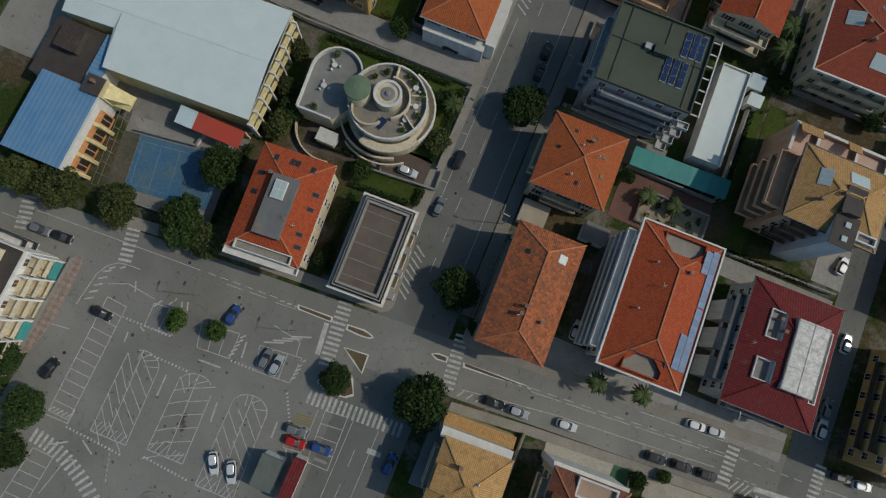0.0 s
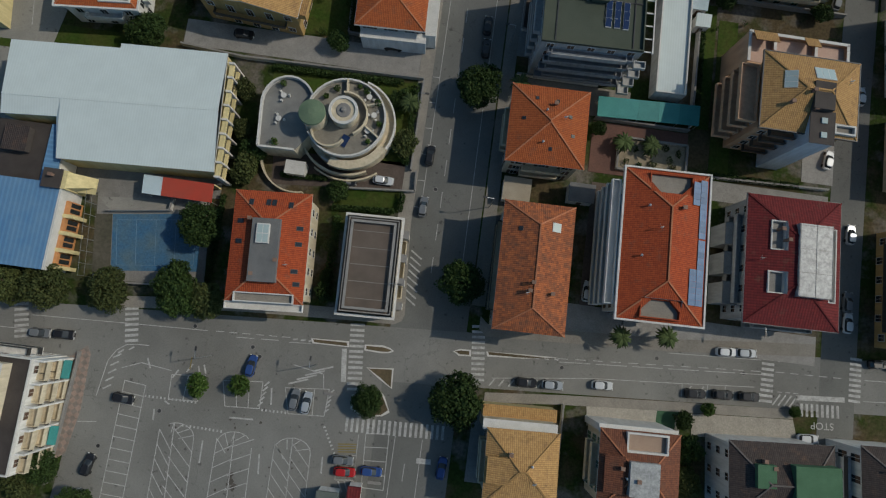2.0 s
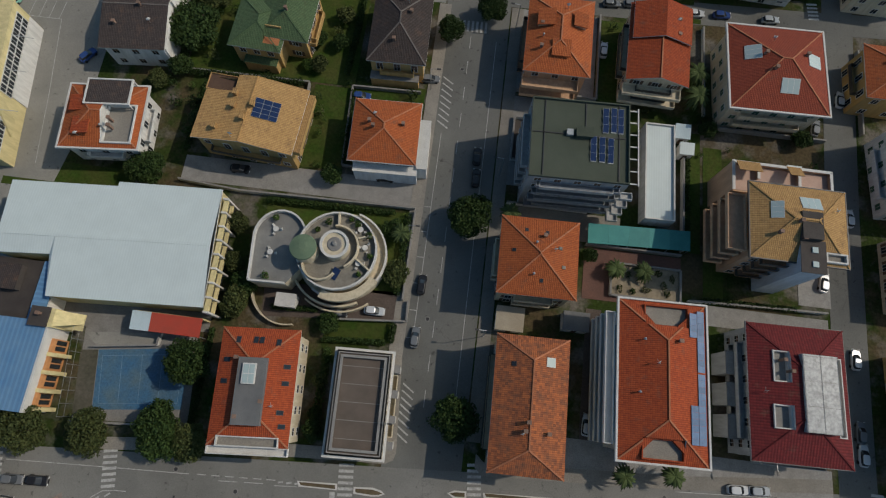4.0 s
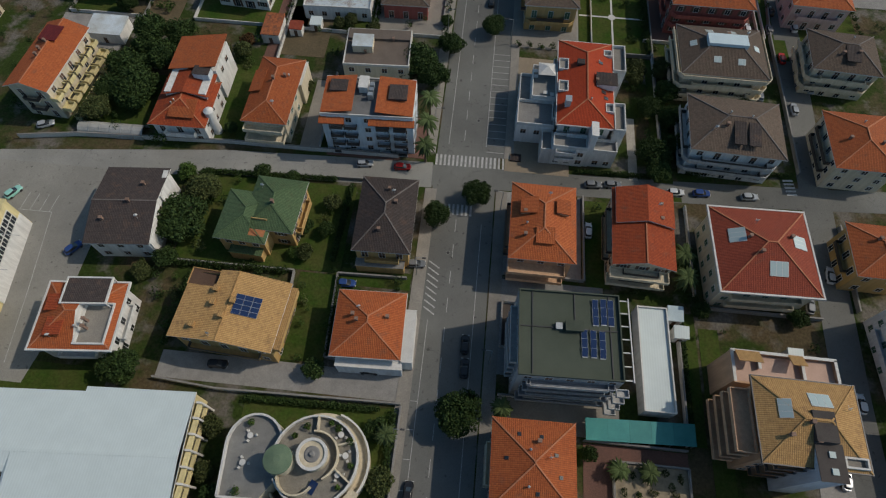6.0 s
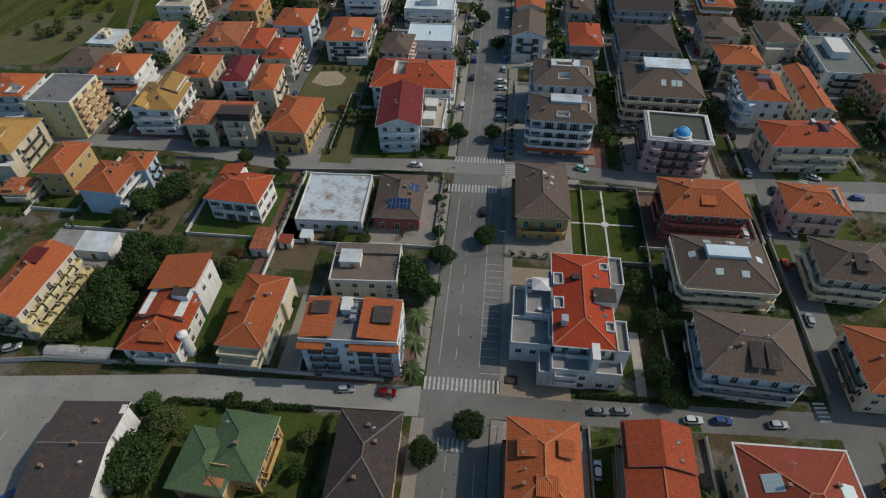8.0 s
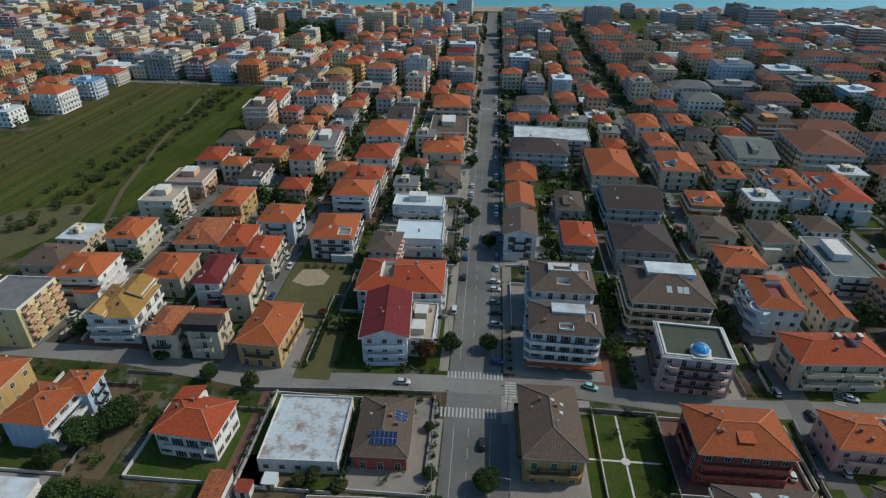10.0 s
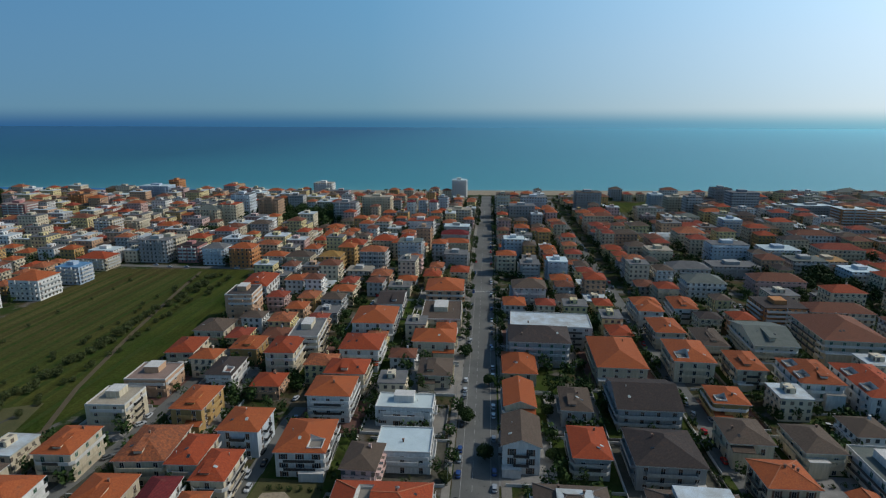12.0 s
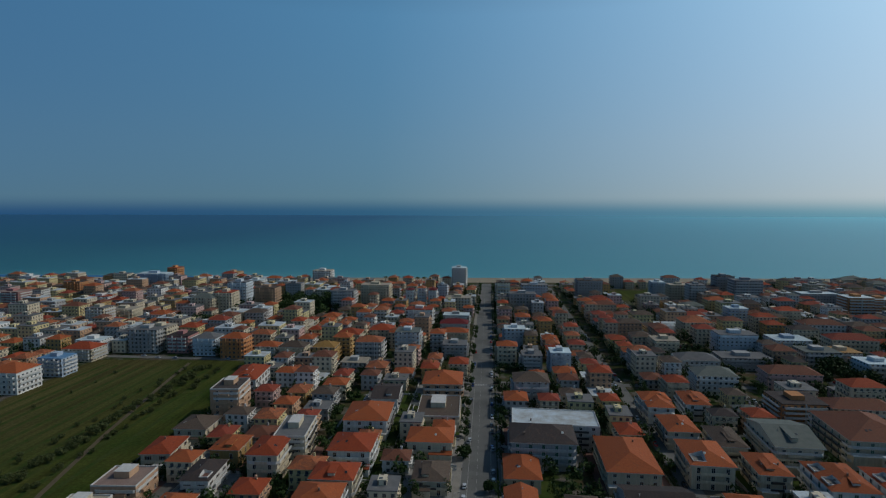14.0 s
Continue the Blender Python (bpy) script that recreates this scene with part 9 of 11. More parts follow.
for pts, hh, mt, lab in (
        ([(-22.3, 25.5), (-6.6, 26.9)], 1.1, TRIM, "white rendered wall between drive and lawn"), ([(-6.6, 26.9), (-6.8, 31.0)], 1.1, TRIM, "white gate wall beside the drive"), ([(-7.9, 31.0), (-7.9, 49.6)], 1.2, CONCRETE, "concrete garden wall along the street"), ([(-8.0, 50.0), (-44, 49.2), (-57, 50.2)], 1.3, TRIM, "long white rendered garden wall"),
        ([(-10.4, 56.4), (-24.4, 57.6), (-25.2, 76.2), (-10.4, 76.6)], 1.1, CONCRETE, "grey garden wall round a plot"), ([(-33.8, 56.6), (-34.6, 75.8), (-62, 75.6)], 1.2, CONCRETE, "grey garden wall between plots"),
        ([(-109, 104.2), (-95, 106.4), (-58, 108.2), (-16.6, 108.4)], 1.4, TRIM, "white and brick garden wall along the street"), ([(-62, 99.6), (-28, 100.8), (-10.8, 101.2)], 1.1, CONCRETE, "grey wall beside the side street"),
        ([(10.2, 80.2), (27.4, 80.0)], 1.2, CONCRETE, "grey boundary wall"), ([(27.4, 80.0), (27.4, 101.6)], 1.2, CONCRETE, "grey boundary wall"), ([(50.8, 79.0), (50.8, 101.6)], 1.2, TRIM, "white boundary wall"), ([(46.4, 47.8), (46.4, 75.4)], 1.6, TRIM, "white boundary wall beside the lawn"),
        ([(27, 46.9), (46.2, 46.9)], 1.4, CONCRETE, "grey boundary wall"), ([(10.4, 53.8), (27, 53.8), (27, 57.6)], 1.3, TRIM, "white boundary wall"), ([(46.4, 109.4), (46.4, 150)], 1.5, TRIM, "white boundary wall between gardens"), ([(26.6, 148.6), (46.6, 148.6), (46.6, 178.8), (26.6, 179.2)], 1.2, CONCRETE, "grey garden wall round a lawn"),
        ([(-53, 108.6), (-53, 178.6)], 1.3, TRIM, "white wall along the brick drive"), ([(-36, 108.4), (-36, 133)], 1.5, TRIM, "white boundary wall"), ([(-10.6, 155), (-10.6, 180.6)], 0.8, KERB, "low stone wall along the pavement"), ([(-48.6, 190.6), (-48.6, 224), (-35.8, 224)], 1.2, CONCRETE, "grey garden wall"),
        ([(-61.8, 178.8), (-30, 181.0), (-11.4, 181.6)], 1.2, CONCRETE, "grey wall along the cross street"), ([(47.8, 37.9), (75, 38.8)], 1.2, TRIM, "white fence wall along the drive"), ([(51.0, 76.4), (76.8, 76.4)], 1.4, CONCRETE, "grey wall between plots"), ([(85.0, 79), (85.4, 100)], 1.3, CONCRETE, "grey wall along the street"),
        ([(79, 114), (79.6, 160), (81.4, 180)], 1.2, CONCRETE, "grey wall along the street"), ([(26.8, -9.6), (26.8, -24)], 1.4, TRIM, "white boundary wall"), ([(48.6, -8.6), (48.6, -24)], 1.4, TRIM, "white boundary wall"), ([(-65, -36), (-64, -12)], 0.9, KERB, "low wall beside the pavement")):
    wall_line(pts, hh, 0.22, mt, lab)
for pts, wd, hh in (([(-9.2, 32), (-9.2, 48.6)], 1.4, 1.8), ([(-9.0, 22.6), (-8.8, 26)], 1.2, 1.5), ([(-38, 48.0), (-12, 48.6)], 1.2, 1.6), ([(-22, 21.6), (-10, 22.4)], 1.0, 1.4), ([(-33, 26.6), (-24, 27)], 1.0, 1.3), ([(-24.0, 58), (-24.6, 75)], 1.2, 1.6), ([(-61, 75.0), (-36, 75.6)], 1.4, 1.8), ([(-62.8, 78), (-62.2, 98)], 1.6, 2.0), ([(-60, 99.2), (-30, 100.2)], 1.2, 1.6),
                    ([(-57, 57), (-56.4, 73)], 1.2, 1.5), ([(47.4, 50), (47.4, 74)], 1.0, 1.4), ([(50.6, 38.4), (69, 38.8)], 1.0, 1.4), ([(26, 103.6 - 2.6), (12, 101.0)], 0.8, 1.2), ([(45.6, 150.4), (45.6, 178)], 1.4, 1.8), ([(47.6, 112), (47.6, 147)], 1.6, 2.2), ([(-47.6, 192), (-47.6, 222)], 1.2, 1.6), ([(26, 108.9), (44, 109.2)], 1.0, 1.2), ([(-27, 79), (-26, 99)], 1.2, 1.6), ([(-34.6, 181), (-20, 181)], 0.9, 1.2), ([(52, 111.2), (76, 113)], 1.0, 1.5), ([(-43, 3), (-43, 21)], 1.0, 1.6), ([(-20.6, 3), (-20.6, 20)], 1.4, 1.6)):
    hedge(pts, wd, hh)

# zebra crossings
for x, y, r, n, ln in ((-13.1, -6.2, -84.5, 13, 2.7), (9.8, -2.4, -84, 11, 2.5), (-3.9, -18.3, 2.4, 19, 2.6), (65.6, 0.5, 90, 10, 2.4), (82.7, 2.2, 90, 9, 2.3), (76.1, -4.5, 4, 8, 2.4), (-55.8, -5.9, 101, 7, 2.5), (-76.2, -7.8, 103, 7, 2.6),
                       (0.6, 109.2, 1, 17, 3.2), (-0.6, 95.3, 1, 6, 2.9), (-0.2, 190.0, 1, 16, 2.8), (-2.0, 175.8, 1, 16, 3.4), (9.6, 184.4, 90, 8, 3.0), (76.5, 110.0, 95, 5, 2.4), (0.3, 448.5, 0, 13, 2.8), (98, 190, 70, 6, 2.6)):
    crosswalk(x, y, r, n, ln)
bent = thing("crosswalk", "worn white zebra crossing bending round the car park corner", "crosswalk", -55.5, -43.4, 0.06, kind="structure")
for k in range(15):
    f = k / 14
    part("stripe", CAR_MESH[("zebra", 0.5, 2.6)] if ("zebra", 0.5, 2.6) in CAR_MESH else Shape().box(-0.25, -1.3, 0, 0.25, 1.3, 0.012).mesh("stripe", [PAINT]), None, bent,
         m=pose(14.6 * f, -1.1 * f - 4.9 * f * f, 0.004, 0, 0, -6 - 34 * f))


def painted(name, segs, width, z, label):
    """Thin painted lines on the asphalt, in one sheet."""
    s = Shape()
    for x0, y0, x1, y1 in segs:
        s.bar((x0, y0, z), (x1, y1, z), width, 0.01)
    return tagged(part(name, s, PAINT), label, "road marking", kind="stuff")


def chain(*pts):
    """The segments of a line through the points."""
    return [(*a, *b) for a, b in zip(pts, pts[1:])]


def dashes(a, b, on, off):
    """A broken line from a to b."""
    ln = math.dist(a, b)
    ux, uy = (b[0] - a[0]) / ln, (b[1] - a[1]) / ln
    return [(a[0] + ux * q, a[1] + uy * q, a[0] + ux * (q + on), a[1] + uy * (q + on)) for q in np.arange(0, ln - on * 0.5, on + off).tolist()]


def ladder(a, b, c, d, n):
    """n + 1 rungs between the rails a-b and c-d, and the rails themselves."""
    out = [(*a, *b), (*c, *d)]
    for i in range(n + 1):
        f = i / n
        out.append((a[0] + (b[0] - a[0]) * f, a[1] + (b[1] - a[1]) * f, c[0] + (d[0] - c[0]) * f, c[1] + (d[1] - c[1]) * f))
    return out


def stripes(a, b, lean, n):
    """n slanted bars spread from a to b, each leaning by the vector lean."""
    return [(a[0] + (b[0] - a[0]) * f, a[1] + (b[1] - a[1]) * f, a[0] + (b[0] - a[0]) * f + lean[0], a[1] + (b[1] - a[1]) * f + lean[1]) for f in (i / max(1, n - 1) for i in range(n))]


segs = []
for k in range(130):
    yy = -60 + k * 6.5
    if not (-22 < yy < 6 or 92 < yy < 112 or 172 < yy < 195):
        segs.append((-1.2, yy, -1.2, yy + 3.2))
for xx, y0, y1 in ((-4.9, 22, 68), (4.6, 12, 92), (-4.9, 114, 172), (4.2, 114, 172), (-4.8, 196, 440), (4.6, 196, 440), (1.5, -42, -19.6), (-3.6, -42, -19.6)):
    segs.append((xx, y0, xx, y1))
for k in range(16):
    segs.append((4.3, 112.5 + 2.2 * k, 8.6, 112.5 + 2.2 * k))
for k in range(20):
    segs.append((4.5, 200 + 2.4 * k, 7.0, 200 + 2.4 * k))
for k in range(6):
    segs.append((-6.3, 24.0 + 5.4 * k, -4.9, 24.0 + 5.4 * k))
painted("lane_lines", segs, 0.13, 0.068, "thin worn white lane and bay lines")

painted("yard_lines", chain((-87.4, 50), (-89.6, 66), (-92.6, 84.6), (-100.4, 84.6)) + [(-93.2 - 2.3 * k, 84.6, -92.8 - 2.3 * k, 89.2) for k in range(4)], 0.14, 0.068, "worn white parking lines on the yard")
# broad bars: hatching, stop lines, arrows
segs = stripes((-5.6, 6.4), (-5.6, 15.4), (2.2, -1.5), 8) + stripes((-6.1, 70.8), (-6.1, 81.6), (2.4, -1.6), 8) + stripes((-25.4, -4.6), (-22.4, -4.5), (0.9, 0.2), 3) + stripes((18.8, -1.9), (24.4, -1.5), (0.8, -0.2), 4)
segs += stripes((12.6, -8.2), (23.6, -7.2), (0.9, 1.4), 7) + stripes((66.9, -4.6), (70.2, -4.5), (1.4, 2.2), 4) + stripes((67.6, 3.7), (70.0, 3.9), (1.0, 1.9), 2) + stripes((50.2, -4.4), (52.6, -4.2), (0.9, 1.3), 2)
segs += stripes((-24.9, -12.8), (-20.6, -9.9), (3.6, 1.3), 4) + stripes((-58.7, -18.2), (-58.0, -12.4), (1.4, 0.9), 5) + stripes((-57.2, -11.4), (-55.4, -10.6), (0.9, 0.7), 2)
segs += stripes((-46.4, -14.6), (-44.0, -13.2), (0.9, 1.6), 2) + stripes((-41.4, -13.4), (-40.4, -13.0), (-0.6, 1.6), 2) + stripes((-29.8, -17.6), (-29.2, -13.8), (0.8, 0.9), 5) + stripes((-17.4, -17.2), (-16.9, -13.6), (0.7, 0.8), 5)
segs += stripes((-12.9, -28.9), (-10.6, -28.8), (1.0, -1.9), 3) + stripes((-55.2, -38.5), (-51.8, -38.5), (0.8, 0.9), 5)
segs += [(-51.6, -11.6, -50.8, -13.4), (-48.6, -20.6, -48.4, -22.6), (-47.0, -18.9, -46.0, -19.4), (-38.7, -25.0, -38.6, -29.0), (-28.0, -26.0, -27.6, -29.6), (-27.8, -14.0, -27.4, -17.0), (-34.6, -20.3, -30.2, -20.1), (-16.4, -25.0, -16.2, -28.0), (-52.6, -44.0, -49.4, -42.2), (-47.2, -41.0, -44.6, -42.6)]
painted("hatching", segs, 0.3, 0.07, "white diagonal hatching and arrows on the road")
painted("stop_lines", [(-15.5, -5.0, -14.7, -11.1), (71.4, -2.6, 80.8, -1.8), (0.9, -23.5, 3.6, -23.4)], 0.95, 0.07, "broad white stop lines on the asphalt")
painted("bay_hatching", stripes((-13.9, -22.4), (-13.8, -23.8), (3.4, 0.4), 4) + [(-43.5, -10.4, -43.5, -12.6)], 0.2, 0.071, "faded yellow hatching on a parking bay").data.materials[0] = surface("yellow_road_paint", (0.26, 0.19, 0.05), (0.19, 0.15, 0.06), 0.8, 4.0)

# cross street: edge, centre and parking lines
segs = chain((-74.5, -6.6), (-55.3, -5.7), (-41.5, -5.1)) + dashes((-40.0, -5.0), (-26.2, -4.3), 1.6, 0.9) + dashes((-36.0, -5.6), (-26.2, -5.0), 3.4, 1.2) + chain((-26.0, -5.2), (-21.9, -4.9))
segs += dashes((25.0, -1.4), (64.0, 1.4), 2.0, 1.4) + dashes((25.4, -2.0), (63.8, 0.8), 6.0, 1.0) + dashes((67.2, 1.7), (80.5, 2.2), 1.6, 1.2)
segs += chain((13.0, -6.7), (22.7, -5.4), (32.4, -4.2)) + chain((32.4, -4.2), (46.6, -3.1), (63.2, -1.7)) + [(33.2, -4.2, 33.3, -5.8), (49.3, -2.9, 49.3, -5.4), (57.6, -2.3, 57.7, -4.9), (54.2, -2.4, 54.2, -5.0)]
segs += chain((46.0, 2.5), (64.2, 3.6)) + chain((-80.2, -9.5), (-73.8, -9.3)) + dashes((67.6, -2.0), (72.0, -1.8), 1.0, 0.6) + chain((84.4, -1.6), (110, 0.4)) + chain((84.6, 2.4), (110, 4.0))
painted("cross_street_lines", segs, 0.14, 0.072, "worn white lines on the cross street")


def bay_oval(x0, x1, xm, top, bottom, lean, head):
    """A long painted block of slanted bays: two sides, a middle line, rungs leaning one way, a hatched head and foot."""
    rails = [(x0, top - 1.4, x0 + 0.2, bottom), (x1, top - 2.4, x1 + 0.6, bottom), (xm, top, xm + 0.9, bottom), (x0 + 0.2, bottom, x1 + 0.6, bottom)]
    for k in range(6):
        y = top - 2.4 - 2.6 * k
        if lean > 0:
            rails += [(x0, y + 1.0, xm + 0.3, y - 2.6), (xm, y + 1.6, x1 + 0.2, y - 2.4)]
        else:
            rails += [(x0, y - 1.8, xm + 0.3, y + 0.2), (xm, y - 0.2, x1 + 0.2, y + 1.6)]
    arc = []
    for k in range(9):
        a = radians(head[0] + (head[1] - head[0]) * k / 8)
        arc.append(((x0 + x1) / 2 + (x1 - x0) / 2 * math.cos(a), top - 2.4 + 2.5 * math.sin(a)))
    rails += chain(*arc)
    for (ax, ay), (bx, by) in zip(arc[1::2], arc[2::2]):
        rails.append((ax, ay, (bx + xm * 2) / 3, by - 1.5))
    rails += stripes((x0 + 0.5, bottom), (xm - 0.4, bottom), (0.9, 2.2), 3) + stripes((xm + 1.4, bottom), (x1 - 0.6, bottom), (0.7, 1.8), 3)
    return rails


segs = bay_oval(-46.9, -40.4, -44.4, -22.6, -39.0, 1, (0, 120)) + bay_oval(-36.2, -29.6, -33.2, -22.8, -38.2, -1, (40, 180)) + bay_oval(-25.5, -18.7, -22.4, -22.5, -40.6, 1, (0, 180))
segs += ladder((-55.0, -16.2), (-55.2, -38.6), (-51.0, -16.6), (-51.1, -38.8), 11) + chain((-50.9, -36.8), (-51.0, -39.4), (-55.4, -39.4))
segs += ladder((-9.1, -19.9), (-8.5, -29.5), (-4.8, -19.4), (-4.4, -29.5), 4) + ladder((-13.8, -24.4), (-13.5, -28.8), (-10.2, -24.0), (-10.1, -28.4), 2) + chain((-10.4, -20.2), (-10.1, -29.4))
segs += ladder((-46.6, -14.0), (-40.4, -13.4), (-46.4, -18.5), (-41.0, -18.2), 2) + ladder((-37.0, -13.8), (-29.6, -13.1), (-35.8, -18.4), (-29.4, -18.0), 3) + ladder((-25.3, -13.6), (-17.1, -12.8), (-24.0, -18.2), (-17.3, -17.8), 3)
segs += chain((-24.5, -9.2), (-18.6, -10.2), (-18.2, -13.0)) + chain((-59.6, -19.6), (-58.8, -13.0), (-57.6, -10.9), (-56.0, -9.7), (-54.0, -9.4), (-51.8, -9.3)) + chain((-56.0, -14.0), (-52.6, -12.6), (-46.8, -13.3)) + [(-62.0, -24.6, -58.6, -24.2), (-60.6, -36.8, -58.8, -36.0)]
segs += ladder((-54.6, -45.4), (-55.8, -56.0), (-50.6, -45.6), (-51.4, -56.0), 5) + chain((-46.0, -46.0), (-47.4, -44.6), (-48.6, -46.2), (-50.0, -52.0)) + dashes((-40.2, -46.0), (-42.0, -40.6), 0.5, 0.4)
painted("bay_lines", segs, 0.15, 0.064, "faded white parking bay lines on the car park")
painted("dotted_lines", [q for a, b in (((-50.8, -18.5), (-41.2, -18.4)), ((-43.0, -22.8), (-35.0, -23.0)), ((-29.0, -18.2), (-24.4, -18.1)), ((-17.0, -19.6), (-14.2, -24.4)), ((-51.0, -40.0), (-40.0, -40.8)), ((-36.0, -39.6), (-27.0, -40.4))) for q in dashes(a, b, 0.3, 0.42)], 0.42, 0.066, "dotted white lines between parking aisles")
stop_word = new("stop_marking", bpy.data.curves.new("stop_marking", "FONT"))
stop_word.data.body, stop_word.data.size, stop_word.data.align_x, stop_word.data.align_y, stop_word.data.extrude = "STOP", 1.9, "CENTER", "CENTER", 0.004
stop_word.data.materials.append(PAINT)
stop_word.matrix_world = pose(76.7, -7.2, 0.075, 0, 0, 184)
tagged(stop_word, "worn white word painted on the asphalt", "road marking", kind="structure")

# oil and dirt spots on the car park
OIL = surface("oil_stain", (0.050, 0.043, 0.036), (0.085, 0.078, 0.068), 1.2, 5.0)
spot_rnd = random.Random(14)
spots = Shape()
for k in range(46):
    cx, cy, r = spot_rnd.uniform(-48, -18), spot_rnd.uniform(-44, -20), spot_rnd.uniform(0.12, 0.3)
    if k < 7:
        cx, cy, r = -32.6 + 0.16 * k + spot_rnd.uniform(-0.3, 0.3), -30.2 - 0.4 * k, spot_rnd.uniform(0.35, 0.75)
    ring = [(cx + r * spot_rnd.uniform(0.5, 1.2) * math.cos(0.698 * i), cy + r * spot_rnd.uniform(0.5, 1.2) * math.sin(0.698 * i)) for i in range(9)]
    zt = 0.0525 + 0.0008 * (k % 8)
    spots.prism([(px, py, 0.03) for px, py in ring], [(px, py, zt) for px, py in ring])
tagged(part("oil_spots", spots, OIL), "dark oil and dirt spots on the car park asphalt", "stains", kind="stuff")
for x, y in ((-31.0, -8.6), (-32.6, -7.0), (-20.4, -4.2), (3.2, 12.4), (-2.6, 28.0), (2.4, 51.0), (26.0, -3.0), (44.0, 1.2), (61.0, 0.6), (-44.0, -4.6), (-2.2, 84.0), (1.8, 122.0), (-57.4, -28.4), (-47.6, -20.8)):
    cover = thing("manhole_cover", "round cast-iron manhole cover set in the asphalt", "manhole cover", x, y, 0.06)
    part("frame", Shape().tube(0, 0, -0.02, 0.004, 0.46, 0.46, 14), CONCRETE, cover)
    part("lid", Shape().tube(0, 0, 0.004, 0.014, 0.36, 0.36, 14), DARKMETAL, cover)


# kerbed islands at the junction
def island(pts, label):
    """A kerbed island: pale stone rim, brown earth within."""
    ob = polygon("traffic_island", pts, 0.18, 0.3, TRIM, label, "traffic island")
    cx, cy = sum(p[0] for p in pts) / len(pts), sum(p[1] for p in pts) / len(pts)
    inner = []
    for px, py in pts:
        ln = math.hypot(px - cx, py - cy)
        inner.append((px + (cx - px) / ln * min(0.35, ln * 0.4), py + (cy - py) * 0.42 if abs(py - cy) < 1.0 else py + (cy - py) / ln * 0.35))
    area = sum(a[0] * b[1] - b[0] * a[1] for a, b in zip(inner, inner[1:] + inner[:1]))
    inner = inner if area > 0 else inner[::-1]
    part("earth", Shape().prism([(px, py, 0.1) for px, py in inner], [(px, py, 0.2) for px, py in inner]), SOIL, ob)
    return ob


island([(-22.0, -3.9), (-14.8, -3.5), (-14.7, -4.6), (-21.6, -4.8)], "narrow kerbed traffic island with dry earth")
island([(-11.8, -3.7), (-8.4, -3.4), (-6.9, -3.7), (-6.1, -4.2), (-7.0, -4.7), (-8.5, -4.9), (-11.7, -4.8)], "kerbed traffic island with a rounded nose")
island([(-10.8, -7.9), (-5.7, -7.4), (-5.5, -11.2), (-8.0, -9.8)], "three-cornered kerbed island of bare earth")
island([(5.0, -2.7), (6.2, -2.1), (8.4, -2.0), (8.5, -3.2), (6.2, -3.4)], "short kerbed traffic island beside the crossing")
island([(11.3, -1.9), (18.3, -1.5), (24.9, -1.2), (18.4, -2.3), (11.6, -2.8)], "long thin kerbed traffic island")
island([(-12.8, -13.2), (-7.4, -11.8), (-6.6, -12.8), (-5.3, -15.5), (-6.6, -16.4), (-10.3, -16.8), (-12.6, -15.8)], "kerbed planting island under a street tree")
ring = thing("round_island", "small round white-kerbed island on the car park", "traffic island", -31.6, -46.0, 0.05)
part("rim", Shape().tube(0, 0, 0, 0.16, 1.7, 1.65, 24), KERB, ring)
part("lower_ring", Shape().tube(0, 0, 0.16, 0.2, 1.25, 1.25, 24), ASPHALT_OLD, ring)
part("inner_ring", Shape().tube(0, 0, 0.2, 0.34, 0.95, 0.9, 24), KERB, ring)
part("plant_bed", Shape().tube(0, 0, 0.34, 0.38, 0.6, 0.6, 18), GRASS, ring)
for x, y, pts in ((-16.9, -13.6, 3), (-6.4, -28.4, 2)):
    kerb = thing("bay_kerb", "low rounded concrete kerb at the end of parking bays", "kerb", x, y, 0.04)
    part("stone", Shape().prism([(-1.2, -0.3, 0), (1.2, -0.3, 0), (1.5, 0, 0), (1.2, 0.3, 0), (-1.2, 0.3, 0)], [(-1.1, -0.25, 0.14), (1.15, -0.25, 0.14), (1.4, 0, 0.14), (1.15, 0.25, 0.14), (-1.1, 0.25, 0.14)]), KERB, kerb)
for x, y, r in ((-8.2, 8, 0), (8.4, 26, 180), (-8.2, 44, 0), (8.4, 60, 180), (-8.4, 78, 0), (8.6, 96, 180), (-8.6, 118, 0), (8.4, 150, 180), (-8.8, 152, 0), (-8.8, 175, 0), (8.6, 178, 180), (-8.8, 205, 0), (9.2, 226, 180), (-8.8, 248, 0), (8.8, 272, 180), (-8.8, 300, 0), (-20, -8.6, 90), (-40, -9.6, 90), (34, 8.4, 270), (60, 9.8, 270)):
    lamp_post(x, y, r)

# ---- loose rows of houses between the named ones and the sea, joined into one ----
def inside(x, y, poly):
    hit = False
    for (x0, y0), (x1, y1) in zip(poly, poly[1:] + poly[:1]):
        if (y0 > y) != (y1 > y) and x < (x1 - x0) * (y - y0) / (y1 - y0) + x0:
            hit = not hit
    return hit


MEADOW = [(-285, 355), (-290, 500), (-165, 500), (-135, 405), (-135, 340), (-150, 270), (-160, 225), (-430, 190), (-430, 330)]
WOOD = [(-262, 620), (-262, 730), (-145, 740), (-145, 640)]
SHORE_PINES = [(-720, 815), (-720, 960), (-540, 960), (-540, 850)]
GARDENS = [(212, 440), (212, 500), (243, 510), (243, 440)]
PITCH = [(150, 740), (150, 860), (215, 860), (215, 740)]
row_rnd = random.Random(11)
far_roofs = ["orange", "mottled", "redorange", "mottled", "brown", "red", "orange", "chestnut"]
east_roofs = ["chestnut", "brown", "dark", "greengrey", "red", "chestnut", "brown", "redorange"]
far_walls = ["cream", "white", "cream", "peach", "yellow", "cream", "grey", "pink", "ochre", "yellow"]
